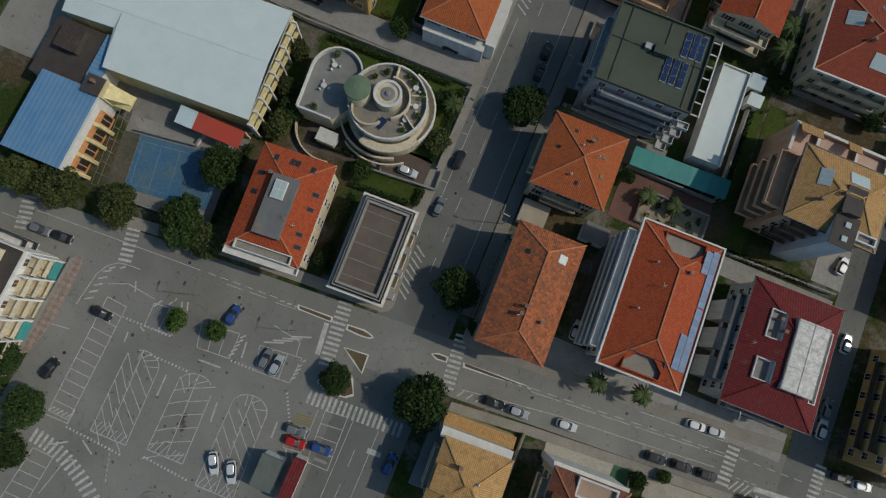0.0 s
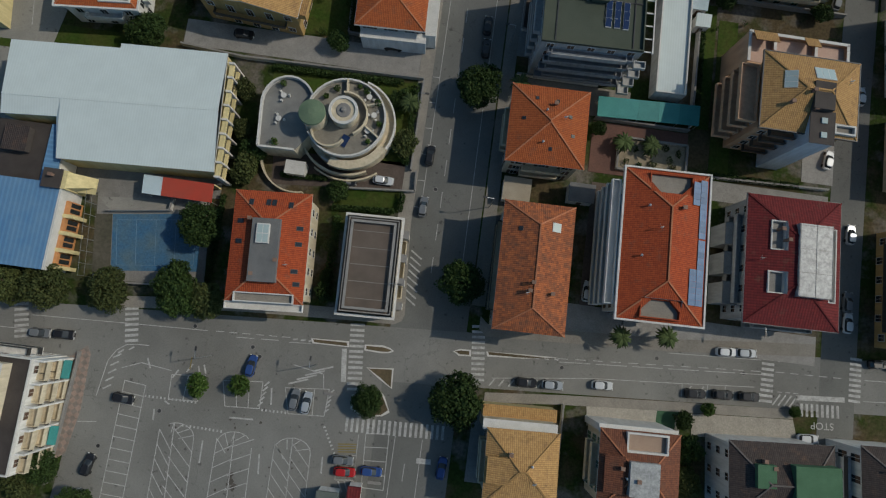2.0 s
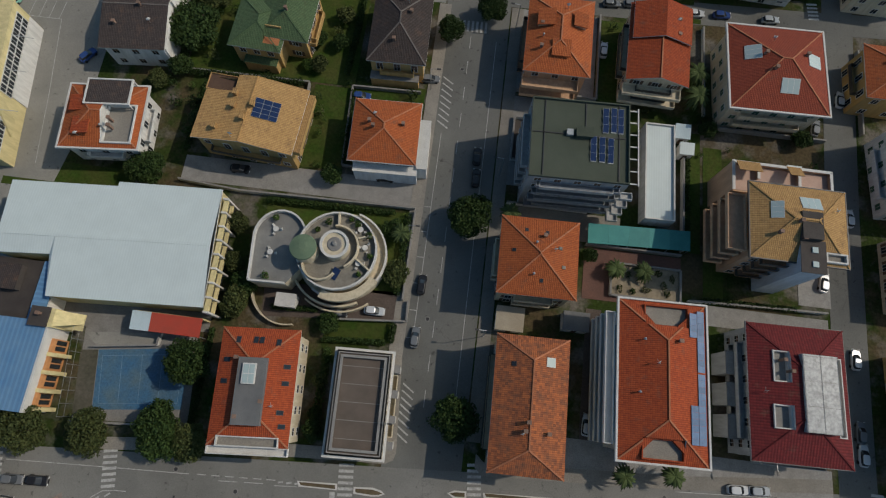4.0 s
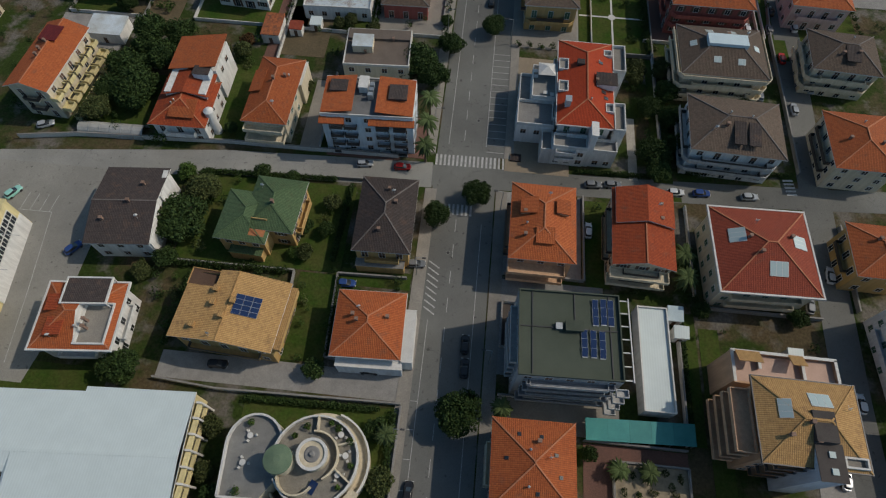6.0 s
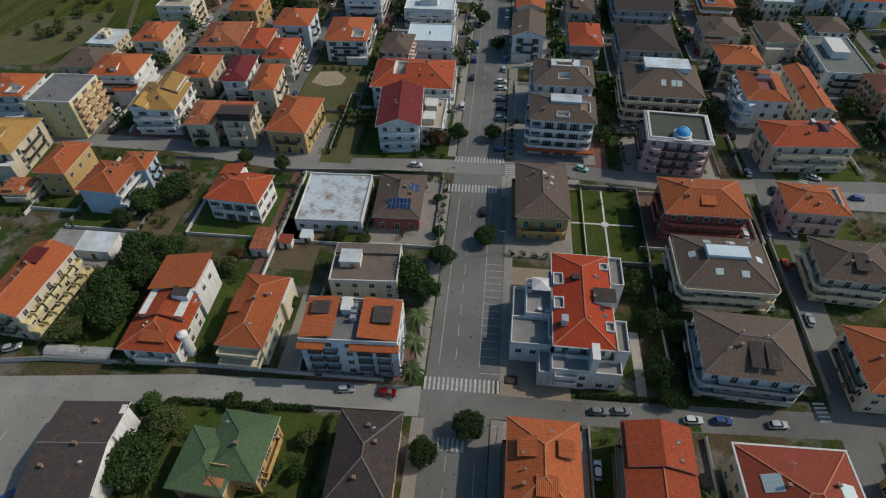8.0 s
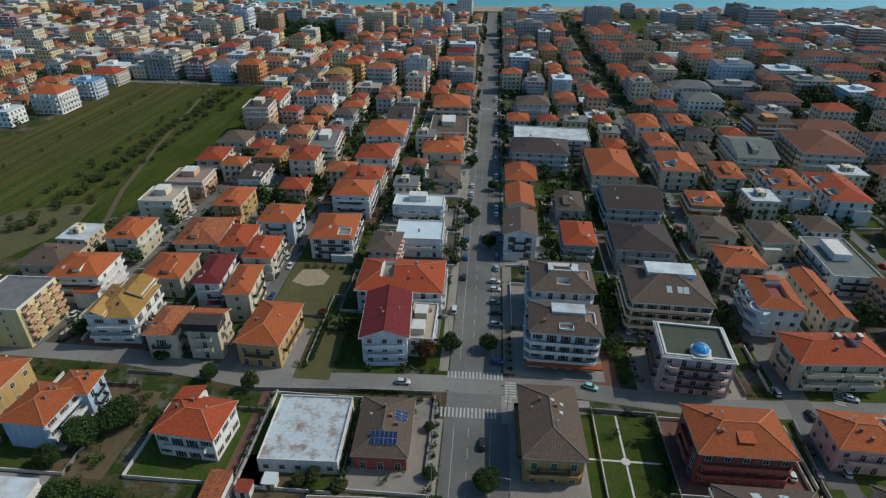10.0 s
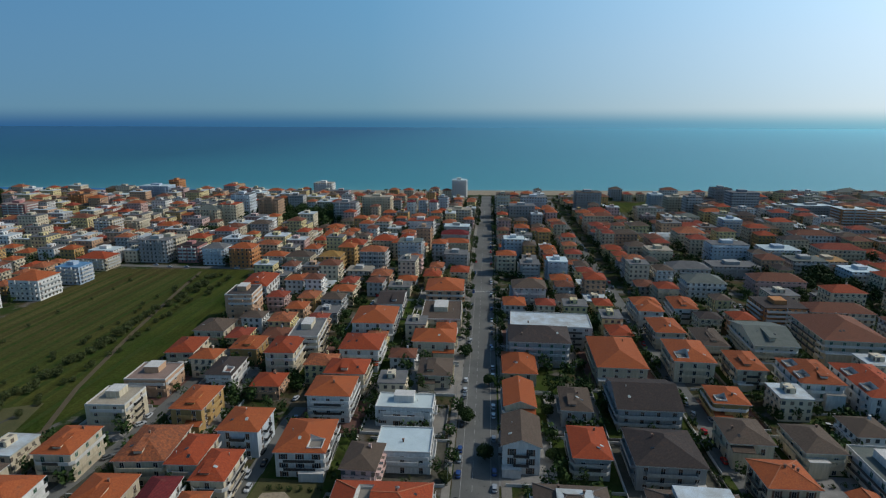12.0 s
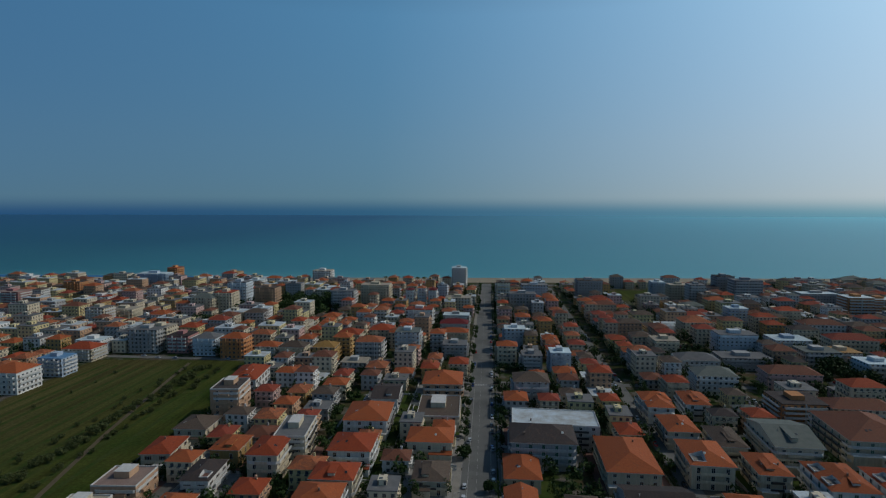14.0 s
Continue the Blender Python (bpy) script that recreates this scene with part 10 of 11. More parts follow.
rk, wk = sorted(set(far_roofs + east_roofs)) + ["grey", "whitestain"], sorted(set(far_walls))
town = Shape()
GAPS = []
for col in range(-42, 43):
    for row in range(0, 41):
        x = col * 17.0 + row_rnd.uniform(-1.5, 1.5)
        y = 215 + row * 17.2 + row_rnd.uniform(-2, 2)
        w, d = row_rnd.uniform(10.0, 14.0), row_rnd.uniform(11, 15.5)
        st = row_rnd.choice([2, 2, 3, 3, 3, 4, 5]) if y > 420 else row_rnd.choice([2, 3, 3])
        rc, wc, pick = row_rnd.choice(far_roofs if x < 105 else east_roofs), row_rnd.choice(far_walls), row_rnd.random()
        if x > 115 and y > 330 and row_rnd.random() < 0.4:
            w, d, st, pick = row_rnd.uniform(15, 22), row_rnd.uniform(13, 16), row_rnd.choice([4, 4, 5]), row_rnd.choice([0.1, 0.6, 0.8])
        if x < -150 and y > 500 and row_rnd.random() < 0.33:
            w, d, st, pick = row_rnd.uniform(14, 20), row_rnd.uniform(13, 15.5), row_rnd.choice([4, 5, 6]), row_rnd.choice([0.1, 0.17, 0.6])
        if y > shore(x, -85) or abs(x) > 0.80 * (y - 60) + 40 or inside(x, y, MEADOW):
            continue
        if any(inside(x, y, p) for p in (WOOD, PITCH, SHORE_PINES, GARDENS)):
            continue
        GAPS.append((x + 9.5, y + row_rnd.uniform(-8, 8)))
        GAPS.append((x + row_rnd.uniform(-8, 8), y + 10.2))
        if abs(x) < 11 + w / 2 or any(abs(x - sx) < 4 + w / 2 for sx in (84, 153, 218, 288, 363)) or abs(y - 492) < 12 and x < -60:
            continue
        if -145 < x < -50 and y < 300 or 0 < x < 105 and y < 330:
            continue
        if any((x - px) ** 2 + (y - py) ** 2 < (pr + 0.42 * max(w, d) - 1.2) ** 2 for px, py, pr in PLACED):
            continue
        e = st * 3.05
        wi = len(rk) + wk.index(wc)
        rot_m = pose(x, y, 0, 0, 0, row_rnd.choice([0, 0, 2, -2]))
        if pick < (0.20 if x < 105 else 0.32):
            s = Shape().box(-w / 2, -d / 2, 0, w / 2, d / 2, e, wi)
            s.box(-w / 2 - 0.3, -d / 2 - 0.3, e, w / 2 + 0.3, d / 2 + 0.3, e + 0.4, rk.index("grey" if pick < 0.14 else "whitestain"))
            s.box(-w * 0.2, -d * 0.2, e + 0.4, w * 0.1, d * 0.2, e + 2.6, wi)
        else:
            s, _ = hip_shape(w, d, e, 0.2 * min(w, d))
            s.m = [rk.index(rc) if q == 0 else wi for q in s.m]
            s.box(-w / 2 + 0.7, -d / 2 + 0.7, 0, w / 2 - 0.7, d / 2 - 0.7, e - 0.2, wi)
            s.box(w * 0.12, d * 0.1, e + 1, w * 0.12 + 0.8, d * 0.1 + 0.7, e + 0.2 * min(w, d) + 0.8, wi)
        for fl in range(1, st):
            if pick > 0.5:
                s.box(-w * 0.36, -d / 2 - 0.5, fl * 3.05, w * 0.36, -d / 2 + 0.75, fl * 3.05 + 1.0, wi)
            sx = 1 if x < 0 else -1
            x0, x1 = sorted((sx * (w / 2 - 0.75), sx * (w / 2 + 0.5)))
            s.box(x0, -d * 0.34, fl * 3.05, x1, d * 0.34, fl * 3.05 + 1.0, wi)
        off = len(town.v)
        town.v += [tuple(rot_m @ Vector(p)) for p in s.v]
        town.f += [tuple(off + q for q in f) for f in s.f]
        town.m += s.m
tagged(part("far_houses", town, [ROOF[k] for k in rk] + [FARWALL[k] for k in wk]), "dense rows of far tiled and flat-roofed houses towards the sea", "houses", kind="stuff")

# far trees between the houses, the dark wood, the shrubs on the meadow
tree_rnd = random.Random(5)


def grove(name, spots, label, mat, quads=90, size=0.55):
    clouds = [leaf_cloud(tree_rnd.randint(1, 9999), [(x, y, h * 0.62, r, r, h * 0.38), (x + r * 0.5, y - r * 0.3, h * 0.5, r * 0.6, r * 0.6, h * 0.3)], quads, size * r / 3) for x, y, r, h in spots]
    return tagged(new(name, leaf_mesh(name, clouds, mat)), label, "trees", kind="stuff")


def clear_of(x, y, r):
    return all((x - px) ** 2 + (y - py) ** 2 > (pr * 0.78 + r) ** 2 for px, py, pr in PLACED)


town_gaps = [(tree_rnd.uniform(14, 300), tree_rnd.uniform(196, 520)) for _ in range(520)] + [(tree_rnd.uniform(-130, -12), tree_rnd.uniform(196, 480)) for _ in range(220)]
GAPS += [p for p in town_gaps if clear_of(*p, 0.4) and not on_road(*p, 2.0)]
GAPS = [p for p in GAPS if not any(inside(*p, q) for q in YARDS)]
grove("garden_trees", [(x, y, tree_rnd.uniform(1.6, 3.6), tree_rnd.uniform(4, 8.5)) for x, y in GAPS if tree_rnd.random() < 0.85 and abs(x) > 10 and clear_of(x, y, 0.5)], "dark garden trees scattered between far houses", LEAF_DARK, 54, 0.62)
grove("street_trees", [(sx + tree_rnd.uniform(-0.4, 0.4), 262 + 17.0 * k + tree_rnd.uniform(-5, 5), tree_rnd.uniform(2.2, 3.2), tree_rnd.uniform(5, 7)) for k in range(36) for sx in (-8.6, 8.4) if tree_rnd.random() < 0.8], "round dark street trees in two far rows", LEAF_DARK, 120, 0.5)
grove("pine_wood", [(tree_rnd.uniform(-256, -150), tree_rnd.uniform(628, 735), tree_rnd.uniform(4, 6), tree_rnd.uniform(10, 14)) for _ in range(110)], "dense dark pine wood among the houses", LEAF_DARK, 100)
park = [(tree_rnd.uniform(208, 246), tree_rnd.uniform(436, 508), tree_rnd.uniform(3.2, 5), tree_rnd.uniform(8, 13)) for _ in range(46)]
park += [(tree_rnd.uniform(-300, -232), tree_rnd.uniform(585, 618), tree_rnd.uniform(3.5, 5), tree_rnd.uniform(8, 12)) for _ in range(50)]
park += [(tree_rnd.uniform(100, 330), tree_rnd.uniform(330, 780), tree_rnd.uniform(2.6, 4.6), tree_rnd.uniform(7, 12)) for _ in range(260)]
grove("park_trees", [p for p in park if clear_of(p[0], p[1], 0.6) and not on_road(p[0], p[1], 2.0) and not inside(p[0], p[1], PITCH)], "tall dark trees in clumps among the far blocks", LEAF_DARK, 80)
grove("shore_pines", [(tree_rnd.uniform(-715, -545), shore(-600) - tree_rnd.uniform(60, 120), tree_rnd.uniform(4, 6), tree_rnd.uniform(9, 13)) for _ in range(150)], "dark pines behind the beach", LEAF_DARK, 100)
shrubs = []
for line_x, count, big in ((-187, 46, 2.8), (-176, 26, 2.0), (-200, 20, 1.8), (-240, 10, 1.6)):
    for k in range(count):
        shrubs.append((line_x + tree_rnd.uniform(-3, 3), 258 + 215 * k / count + tree_rnd.uniform(-4, 4), big * tree_rnd.uniform(0.6, 1.15), big * tree_rnd.uniform(1.0, 1.7)))
grove("meadow_shrubs", shrubs, "scattered olive-green shrubs in loose rows on the meadow", LEAF_OLIVE, 230, 0.34)
garden_spots = []
for k in range(1500):
    x, y = tree_rnd.uniform(-150, 150), tree_rnd.uniform(52, 330)
    if abs(x) > 12 and clear_of(x, y, 1.0) and not on_road(x, y, 1.5) and not (-101 < x < -83 and y < 100) and not any(inside(x, y, p) for p in YARDS) and not (y > 250 and inside(x, y, MEADOW)):
        garden_spots.append((x, y, tree_rnd.uniform(0.6, 1.6), tree_rnd.uniform(1.2, 3.2)))
for tag, lab, mat, part_of in (("garden_shrubs", "low dark garden shrubs and bushes between the houses", LEAF_DARK, 0), ("olive_bushes", "dusty olive-green bushes in gardens and yards", LEAF_OLIVE, 1), ("fresh_bushes", "fresh green bushes and vegetable beds in gardens", LEAF_BRIGHT, 2)):
    grove(tag, [q for i, q in enumerate(garden_spots) if (0, 1, 0, 2, 0)[i % 5] == part_of], lab, mat, 70, 0.42)

# plots of the middle distance: lawn, paving or soil round each house, with low walls and hedges towards the neighbours
plot_rnd = random.Random(77)
plot_mats = [GRASS, PALE_PAVING, CONCRETE, OLD_YARD, RED_PAVING]
PLOT_LABEL = ["green lawn round a tiled house", "pale paved yard round a house", "grey concrete yard round a house", "worn earth yard with dry grass", "reddish paved yard round a house"]
count, walls, green = 0, Shape(), []
for x, y, w, d in PLOTS:
    if y < 150:
        continue
    x0, x1, y0, y1 = x - w / 2 - 5, x + w / 2 + 5, y - d / 2 - 6, y + d / 2 + 4
    for px, py, pw, pd in PLOTS:
        if abs(py - y) < (d + pd) / 2 + 2 and px != x and abs(px - x) > (w + pw) / 2 - 1:
            gap = ((x + w / 2) + (px - pw / 2)) / 2 if px > x else ((x - w / 2) + (px + pw / 2)) / 2
            x0, x1 = (x0, min(x1, gap - 0.1)) if px > x else (max(x0, gap + 0.1), x1)
        elif abs(px - x) < (w + pw) / 2 + 2 and py != y:
            gap = ((y + d / 2) + (py - pd / 2)) / 2 if py > y else ((y - d / 2) + (py + pd / 2)) / 2
            y0, y1 = (y0, min(y1, gap - 0.1)) if py > y else (max(y0, gap + 0.1), y1)
    mat = plot_rnd.choice([0, 0, 0, 1, 2, 3, 4])
    zt = 0.012 + 0.0035 * (count % 6)
    polygon("garden_plot", rect(x0, y0, x1, y1), zt, 0.2, plot_mats[mat], PLOT_LABEL[mat], "garden" if mat in (0, 3) else "yard")
    count += 1
    for a, b in (((x0, y0), (x1, y0)), ((x1, y0), (x1, y1)), ((x0, y1), (x1, y1)), ((x0, y0), (x0, y1))):
        kind = plot_rnd.random()
        n = max(1, int(math.dist(a, b) / 3))
        for i in range(n):
            p, q = [(a[0] + (b[0] - a[0]) * t / n, a[1] + (b[1] - a[1]) * t / n) for t in (i, i + 1)]
            if on_road(*p, 0.6) or on_road(*q, 0.6) or not clear_of(*p, -1.5) and kind < 0.3:
                continue
            if kind < 0.72:
                walls.bar((*p, 0.55), (*q, 0.55), 0.2, 1.1, 0 if kind < 0.4 else 1)
            if kind > 0.5:
                green.append(((p[0] + q[0]) / 2, (p[1] + q[1]) / 2, 1.0, plot_rnd.uniform(1.2, 2.4)))
tagged(part("plot_walls", walls, [TRIM, CONCRETE]), "low white and grey walls between the plots", "walls", kind="stuff")
grove("plot_hedges", green, "dark clipped hedges between the plots", LEAF_DARK, 46, 0.6)

# rows of parked cars along the far streets
parked, lot_rnd = Shape(), random.Random(31)
tints = ["white", "silver", "grey", "black", "blue", "red"]
L_far, W_far, *far_shapes = car_parts(False)
for (ax, ay), (bx, by), half in ROADS:
    ln = math.dist((ax, ay), (bx, by))
    if max(ay, by) < 200 or min(ay, by) < 150 or ln < 40:
        continue
    for k in range(int(ln / 6.5)):
        t = (k + 0.5) * 6.5 / ln
        x, y = ax + (bx - ax) * t, ay + (by - ay) * t
        if lot_rnd.random() > 0.55 or half > 6 and y < 345 or y < 196 or y > 640 or abs(x) > 320 or 80 < x < 90 and y < 320:
            continue
        side = lot_rnd.choice([-1, 1])
        ang = math.degrees(math.atan2(by - ay, bx - ax))
        m = pose(x, y, 0.05, 0, 0, ang) @ pose(0, side * (min(half, 6.7) - 1.0), 0, 0, 0, lot_rnd.choice([0, 180]))
        for shape, mi in ((far_shapes[0], lot_rnd.choice([0, 0, 1, 2, 3, 3, 4, 5])), (far_shapes[1], 6), (far_shapes[2], None)):
            mi = last if mi is None else mi
            off = len(parked.v)
            parked.v += [tuple(m @ Vector(p)) for p in shape.v]
            parked.f += [tuple(off + q for q in f) for f in shape.f]
            parked.m += [mi] * len(shape.f)
            last = mi if mi != 6 else last
tagged(part("far_parked_cars", parked, [CAR_PAINT[k] for k in tints] + [GLASS]), "rows of parked cars along the far streets", "cars", kind="stuff")
bed_rnd = random.Random(8)
for px, py in ((34.2, 38.6), (35.8, 41.6), (38.0, 42.4), (39.6, 39.0), (41.8, 42.6), (43.6, 38.8), (44.6, 41.8), (36.8, 38.4), (33.4, 42.8), (42.8, 40.2)):
    shrub = leaf_cloud(int(px * 7), [(px, py, 0.9, bed_rnd.uniform(0.5, 1.0), bed_rnd.uniform(0.5, 1.0), 0.6)], 90, 0.16)
    tagged(new("shrub", leaf_mesh("shrub", [shrub], LEAF_OLIVE if px > 39 else LEAF_DARK)), "low green shrub in the raised sandy bed", "shrub")
for k in range(9):
    palm(-140 + 9.0 * k, shore(-100, -52), 9, 3.2)
polygon("playing_field", [(155, 770), (212, 774), (212, 846), (155, 842)], 0.06, 0.3, FIELD, "green playing field behind the beach", "field")
tent = thing("sports_dome", "white arched tent roof with green end", "tent", 150, 610)
s = Shape()
for i in range(8):
    a0, a1 = math.pi * i / 8, math.pi * (i + 1) / 8
    s.face([(-22, 9 * math.cos(a0), 9 * math.sin(a0)), (22, 9 * math.cos(a0), 9 * math.sin(a0)), (22, 9 * math.cos(a1), 9 * math.sin(a1)), (-22, 9 * math.cos(a1), 9 * math.sin(a1))])
part("cover", s, ROOF["whitestain"], tent)
e = Shape()
e.face([(-22.0, 9 * math.cos(math.pi * i / 8), 9 * math.sin(math.pi * i / 8)) for i in range(9)])
part("end_wall", e, ROOF["teal"], tent)
ribbon("field_track", [(-150, 248), (-168, 300), (-182, 360), (-196, 430), (-205, 480)], 2.2, 0.066, SOIL, "pale dirt track across the meadow", "path")
meadow_strips = Shape()
for k in range(11):
    x = -262 + 9.5 * k
    meadow_strips.prism([(x, 262, 0.02), (x + 2.6, 262, 0.02), (x + 2.6, 470, 0.02), (x, 470, 0.02)], [(x, 262, 0.056), (x + 2.6, 262, 0.056), (x + 2.6, 470, 0.056), (x, 470, 0.056)])
tagged(part("mown_strips", meadow_strips, GRASS), "darker grass strips along the meadow", "grass", kind="stuff")


# ---- trees and palms ----
tree(-71.0, -0.7, 4.3, 8, "olive")
tree(-59.6, 0.0, 4.2, 7.5, "olive")
tree(-47.6, 3.0, 4.0, 8, "dark")
tree(-41.5, 0.3, 3.4, 7, "olive")
tree(-46.4, 0.2, 3.8, 7.5, "dark")
tree(-45.0, 14.3, 4.2, 8.5, "dark")
tree(-40.7, -14.9, 2.2, 5, "bright")
tree(-33.2, -13.9, 2.1, 4.5, "bright")
tree(-9.5, -13.6, 3.0, 6, "dark")
tree(6.4, -11.2, 5.1, 9.5, "dark")
tree(4.8, 10.2, 4.2, 8, "dark")
tree(2.8, 48.9, 4.5, 8.5, "dark")
tree(-78.4, -1.4, 4.0, 7.5, "olive")
tree(-65.6, -32.4, 3.4, 6, "dark")
tree(-68.3, -35.1, 3.6, 6, "olive")
tree(-42.3, 42.0, 2.2, 5, "olive")
tree(-41.5, 34.2, 2, 4.5, "olive")
tree(-39.1, 27.6, 2.4, 5, "olive")
tree(-9.8, 35.8, 2.8, 5, "olive")
tree(-11.7, 44.6, 2.4, 3.4, "dark")
tree(-20.8, 5.2, 2, 4, "dark")
tree(50.2, -14.5, 2.8, 5.5, "dark")
tree(50.0, -20.5, 3.0, 6, "olive")
tree(49.4, -9.4, 2.0, 3.6, "dark")
tree(54.0, -6.9, 1.4, 2.6, "bright")
tree(70.6, -5.2, 1.2, 2.4, "bright")
tree(27.8, 44.4, 1.6, 4, "dark")
tree(-34.8, 33.2, 1.5, 4, "dark")
tree(-57.6, -38.6, 3.7, 7, "dark")
tree(-57.2, -46.0, 3.6, 7, "dark")
tree(2.9, 98.4, 3.3, 6.5, "dark")
tree(-5.6, 92.0, 3.1, 6, "dark")
tree(-61.2, 84.5, 6, 8, "dark")
tree(-58.9, 93.3, 4, 6, "olive")
tree(-62.7, 50.8, 3.8, 6.5, "dark")
tree(-25.8, 54.6, 2.2, 4.5, "dark")
tree(-55.7, 63.4, 2.2, 4, "olive")
tree(-34.4, 86.6, 2, 3.5, "dark")
tree(-35.1, 79.8, 1.8, 3, "bright")
tree(-62.0, 75.2, 2.6, 5, "dark")
tree(-66.5, 71.8, 2.2, 4, "olive")
tree(-94.0, 157.9, 4.5, 8, "dark")
tree(-88.1, 164.2, 5, 8.5, "dark")
tree(-97.9, 150.3, 3, 7, "dark")
tree(-83.7, 120.4, 6, 9, "dark")
tree(-90.8, 119.9, 4, 7, "dark")
tree(-85.5, 134.3, 4, 9, "dark")
tree(-14.7, 136.6, 5.5, 9, "dark")
tree(-10.6, 132.6, 4, 8, "dark")
tree(-7.4, 144.6, 3.5, 7, "dark")
tree(3.2, 153.6, 3.2, 6, "dark")
tree(43.9, 114.1, 4, 7, "dark")
tree(43.6, 129.0, 3, 6, "dark")
tree(41.0, 141.4, 3, 6, "olive")
tree(44.8, 109.7, 3, 5, "dark")
tree(-35.8, 152.1, 2, 4, "olive")
tree(-17.5, 135.2, 3, 6, "olive")
tree(-47.3, 99.9, 2.2, 3.6, "dark")
tree(-40.2, 99.2, 2, 3.2, "dark")
tree(-64.8, 97.8, 2.4, 3.6, "bright")
tree(-60.3, 98.0, 1.6, 3, "dark")
tree(-61.8, 141.4, 2, 4, "rust")
tree(-42.3, 127.5, 1.6, 3, "olive")
tree(51.3, 75.3, 2, 4, "dark")
tree(71.2, 75.6, 2.2, 4, "dark")
tree(-38.7, 150.6, 1.8, 4, "olive")
tree(-8.0, 200.3, 3.2, 6.5, "dark")
tree(3.3, 201.3, 3, 6.5, "dark")
tree(-14.7, 195.2, 3.2, 8, "rust")
tree(38.2, 203.2, 3.4, 6, "dark")
tree(41.1, 213.7, 3, 5.5, "olive")
tree(67.1, 132.3, 2.5, 5, "bright")
tree(-29.3, 149.7, 2.2, 4, "olive")
tree(-9.5, 155.1, 1.8, 3.4, "dark")
tree(-11.0, 169.2, 1.5, 3, "dark")
tree(40.4, 138.6, 2.6, 6, "olive")
tree(-18.9, 133.9, 3, 6, "olive")
tree(-4.5, 285.9, 3.2, 6.5, "dark")
tree(2.7, 262.6, 3.2, 6.5, "dark")
tree(-6.6, 347.0, 3.2, 6.5, "dark")
tree(3.9, 316.6, 2.8, 6, "dark")
tree(-52.0, 306.5, 2.5, 5, "dark")
tree(-30.4, 310.2, 3, 6, "dark")
tree(-74.7, 335.2, 2.6, 5, "dark")
tree(26.0, 293.4, 2.6, 5, "dark")
tree(49.5, 306.8, 2.6, 5, "dark")
tree(-28.2, 263.8, 2.6, 5, "dark")
tree(45.1, 236.2, 3, 6, "dark")
tree(42.4, 225.6, 2.8, 5, "dark")
tree(24.9, 264.1, 2.4, 5, "dark")
tree(-73.1, 181.9, 2.6, 6, "dark")
tree(-60.4, 179.1, 2.4, 7, "olive")
tree(-90.2, 188.5, 2.2, 4, "dark")
tree(-9.8, 249.8, 2.4, 4, "olive")
tree(-50.0, 213.5, 1.6, 3, "rust")
tree(-39.5, 25.5, 2.6, 5, "olive")
tree(-21.2, 24.6, 2.2, 4, "dark")
tree(-20.8, 8, 1.4, 3, "dark")
tree(-21, 14, 1.5, 3.2, "olive")
tree(-38.5, 30, 2.6, 5, "dark")
tree(-84, 118, 4.6, 8, "dark")
tree(-88.5, 127, 5.2, 9, "dark")
tree(-80.5, 131, 4.6, 8, "dark")
tree(-86, 139, 4.4, 11, "dark")
tree(-92, 113, 3.6, 7, "olive")
tree(-79, 140, 4, 8, "dark")
tree(-62, 137, 2.6, 5, "olive")
tree(-58.5, 112, 1.8, 3, "dark")
tree(49, 118, 2.6, 6, "dark")
tree(48.6, 126, 3, 6.5, "dark")
tree(48.4, 134, 3.2, 7, "dark")
tree(47.8, 142, 2.8, 6, "olive")
tree(-60.5, 94, 2.6, 5, "olive")
tree(-29.4, 93, 2.2, 4, "olive")
tree(-29.6, 86, 2.0, 4, "dark")
tree(-33, 80, 2, 4, "olive")
palm(35.3, 4.2, 5, 2.2)
palm(43.9, 5.3, 5, 2.2)
palm(47.4, 86.3, 6, 2.8)
palm(47.6, 80.9, 6, 2.8)
palm(-10.4, 121.5, 8, 2.8)
palm(-10.2, 114.4, 8, 2.8)
palm(-10.0, 108.0, 7, 2.8)
palm(11.1, 50.7, 4, 2.2)
palm(-9.8, 43.7, 4, 2.2)
palm(32.9, 42.1, 3, 2.2)
palm(38.4, 42.2, 3, 2.2)

# ---- parked vehicles ----
car(-54.3, -19.3, -4, "black")
car(-58.2, -31.7, 80, "black")
car(-71.9, -9.6, 2, "grey")
car(-67.5, -9.3, 2, "black")
car(-32.1, -10.4, 84, "blue")
car(-23.1, -15.4, 86, "grey")
car(-20.8, -15.7, 86, "silver")
car(19.4, -6.6, 2, "black")
car(24.4, -6.4, 2, "silver")
car(33.8, -5.2, 3, "white")
car(51.6, -4.4, 3, "black")
car(56.8, -3.9, 3, "black")
car(61.9, -3.6, 3, "black")
car(57.0, 4.2, 4, "white")
car(60.8, 4.5, 4, "silver")
car(-12.6, -25.0, 2, "grey")
car(-11.9, -27.0, 2, "red")
car(-7.1, -26.3, 2, "blue")
car(29.1, 12.1, 86, "white")
car(-13.0, 28.2, 0, "white")
car(-20.1, 27.0, 0, "black")
car(-4.6, 34.5, 88, "black")
car(-4.5, 24.1, 88, "grey")
car(5.7, -24.1, 86, "blue")
car(80.1, 30.4, 87, "white")
car(80.1, 16.9, 87, "grey")
car(80.3, 12.9, 87, "white")
car(74.9, 45.0, 80, "white")
car(-15.1, 56.0, 2, "black")
car(-45.1, 54.1, 2, "black")
car(-23.8, -35.7, -60, "white")
car(-20.2, -36.0, -65, "white")
car(86.6, 5.8, 8, "black")
car(90.7, 5.8, 8, "white")
car(73.6, -9.9, 4, "white")
car(-8.8, 80.3, 5, "grey")
car(3.3, 63.2, 90, "black")
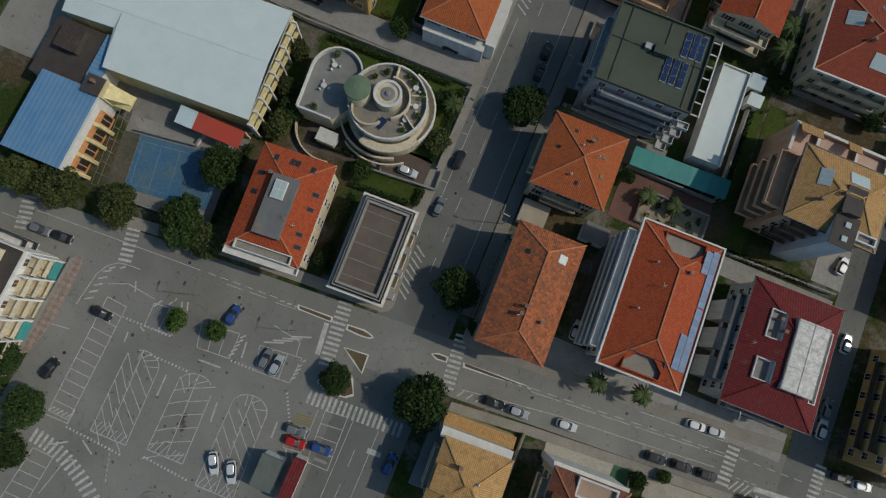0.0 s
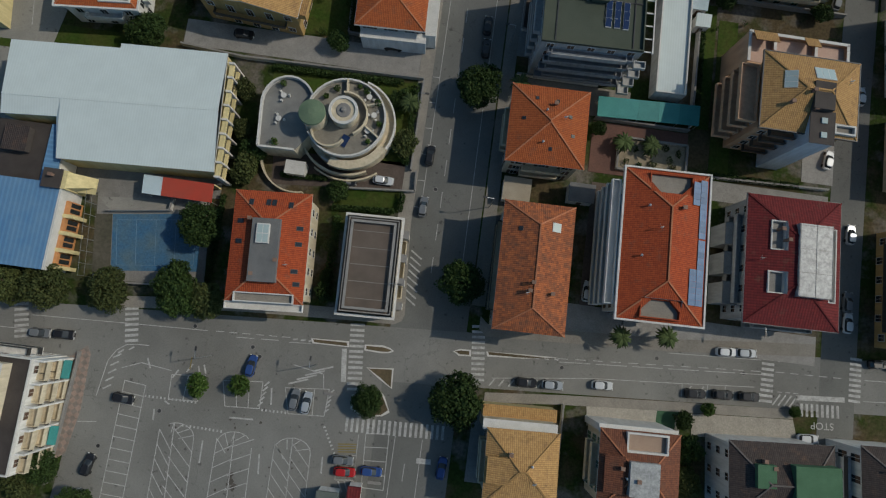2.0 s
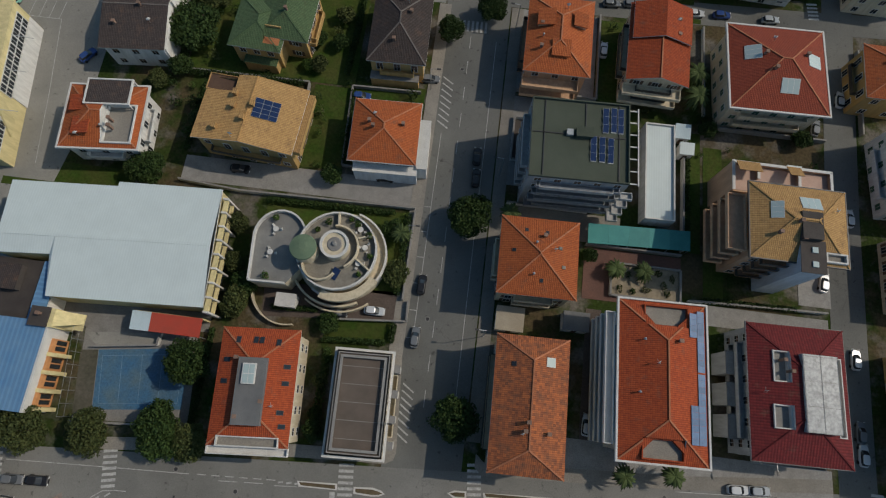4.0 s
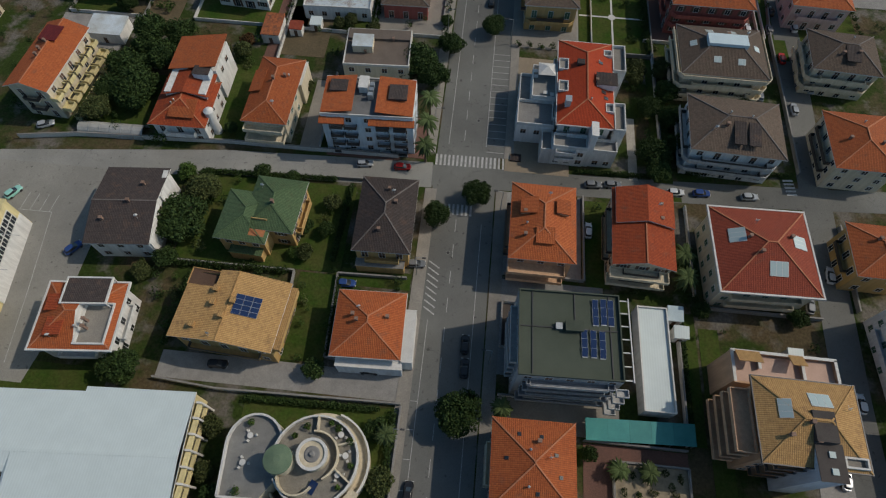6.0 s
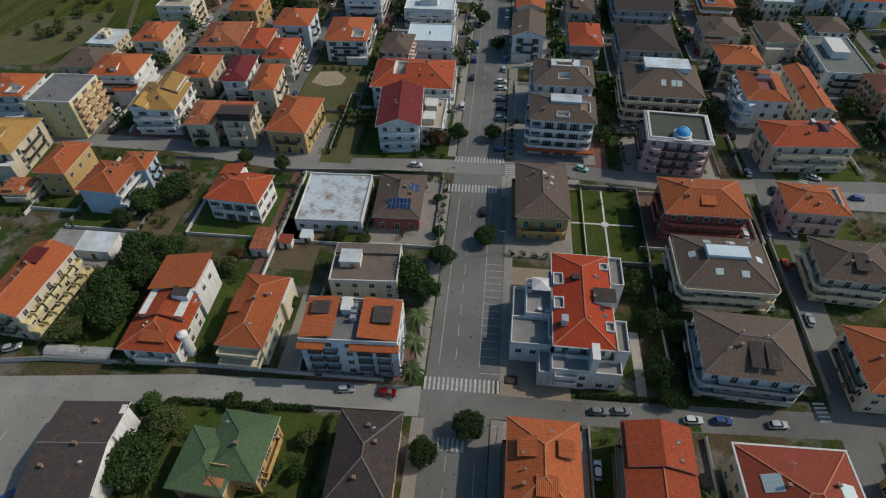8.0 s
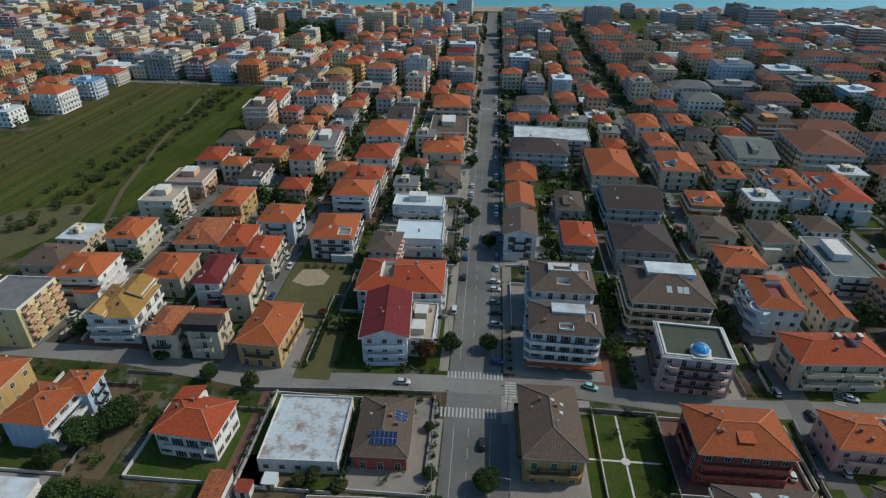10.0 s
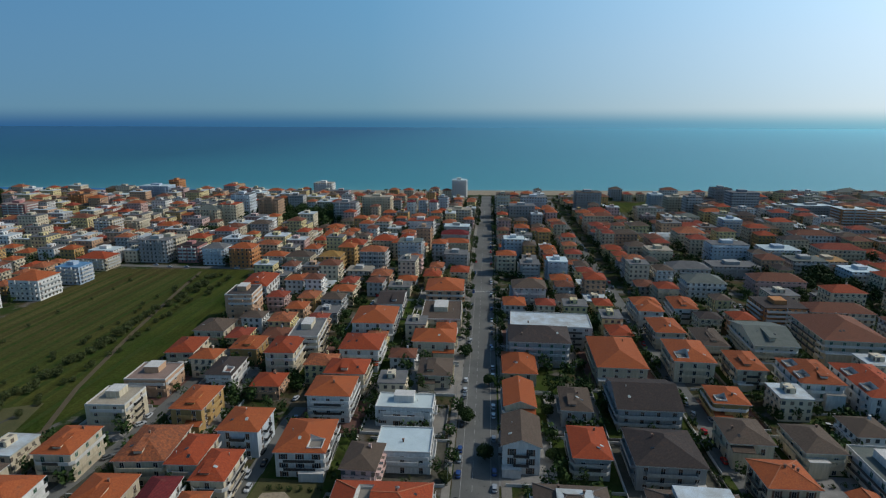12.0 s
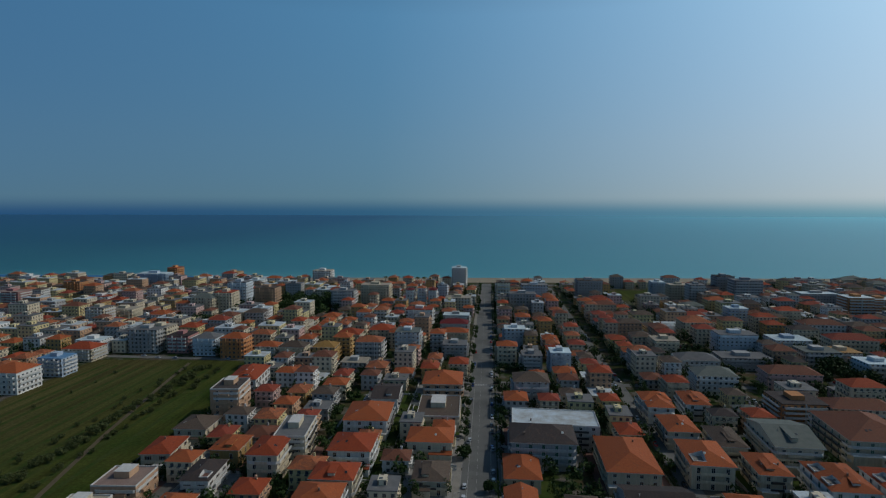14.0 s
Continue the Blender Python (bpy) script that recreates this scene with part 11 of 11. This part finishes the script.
car(3.6, 58.3, 90, "black")
car(28.6, 92.7, 88, "white")
car(29.9, 105.4, 4, "grey")
car(34.5, 105.9, 4, "grey")
car(49.1, 105.3, 4, "white")
car(55.1, 105.7, 5, "blue")
car(66.2, 105.9, 6, "silver")
car(80.8, 87.1, 82, "white")
car(75.0, 79.4, 80, "grey")
car(80.9, 59.4, 88, "white")
car(-83.7, 76.1, 55, "blue")
car(-24.3, 105.5, 8, "silver")
car(-15.2, 105.5, 4, "red")
car(-104.2, 108.6, 25, "silver")
car(-23.0, 74.1, 4, "blue")
car(73.5, 138.0, 85, "grey")
car(79.9, 163.2, 86, "grey")
car(-103.1, 88.6, 60, "teal")
car(5.1, 237.9, 2, "white")
car(5.3, 233.0, 2, "white")
car(5.7, 219.5, 2, "black")
car(5.7, 213.5, 2, "silver")
car(5.1, 225.3, 2, "grey")
car(31.5, 187.8, -20, "teal")
car(40.4, 179.0, -4, "black")
car(-19.9, 185.2, 2, "white")
car(2.3, 165.4, 90, "black")
car(6.1, 195.7, 2, "blue")
car(73.8, 162.9, 86, "white")
car(109.9, 181.0, 0, "blue")
car(-5.8, 253.4, 90, "blue")
car(-166.6, 256.1, 80, "black")
car(-124.4, 195.2, 60, "black")
car(-73.2, 247.4, 80, "black")
car(-73.4, 298.1, 80, "white")
car(-69.2, 301.5, 80, "white")
car(47.4, 213.8, 50, "white")
car(50.8, 212.8, 60, "white")
car(100.7, 189.6, -20, "white")
car(129.0, 293.3, -10, "white")
car(132.8, 291.6, -10, "grey")
car(136.0, 289.0, -10, "white")
car(80.2, 200.6, 60, "black")
car(82.6, 309.6, 75, "white")
car(82.0, 298.4, 75, "grey")
car(-5.3, 364.7, 90, "white")
car(5.1, 383.8, 90, "grey")
car(-6.8, 419.0, 90, "silver")
car(5.2, 438.1, 90, "black")
car(5.1, 357.4, 90, "blue")
car(-124.2, 274.4, 60, "white")
car(-122.8, 253.4, 55, "grey")
car(-8.0, 219.8, 90, "white", van=True)
row_cars = random.Random(21)
for k in range(14):
    side = row_cars.choice([-5.9, 5.7])
    car(side, 240 + 7.2 * k + row_cars.uniform(-1.5, 1.5), 90, row_cars.choice(["white", "silver", "grey", "black", "blue", "white"]))
for k in range(20):
    car(81.6 if k % 2 else 87.0, 125 + 9.5 * k + row_cars.uniform(-2, 2), 88, row_cars.choice(["white", "silver", "grey", "black", "red"]))
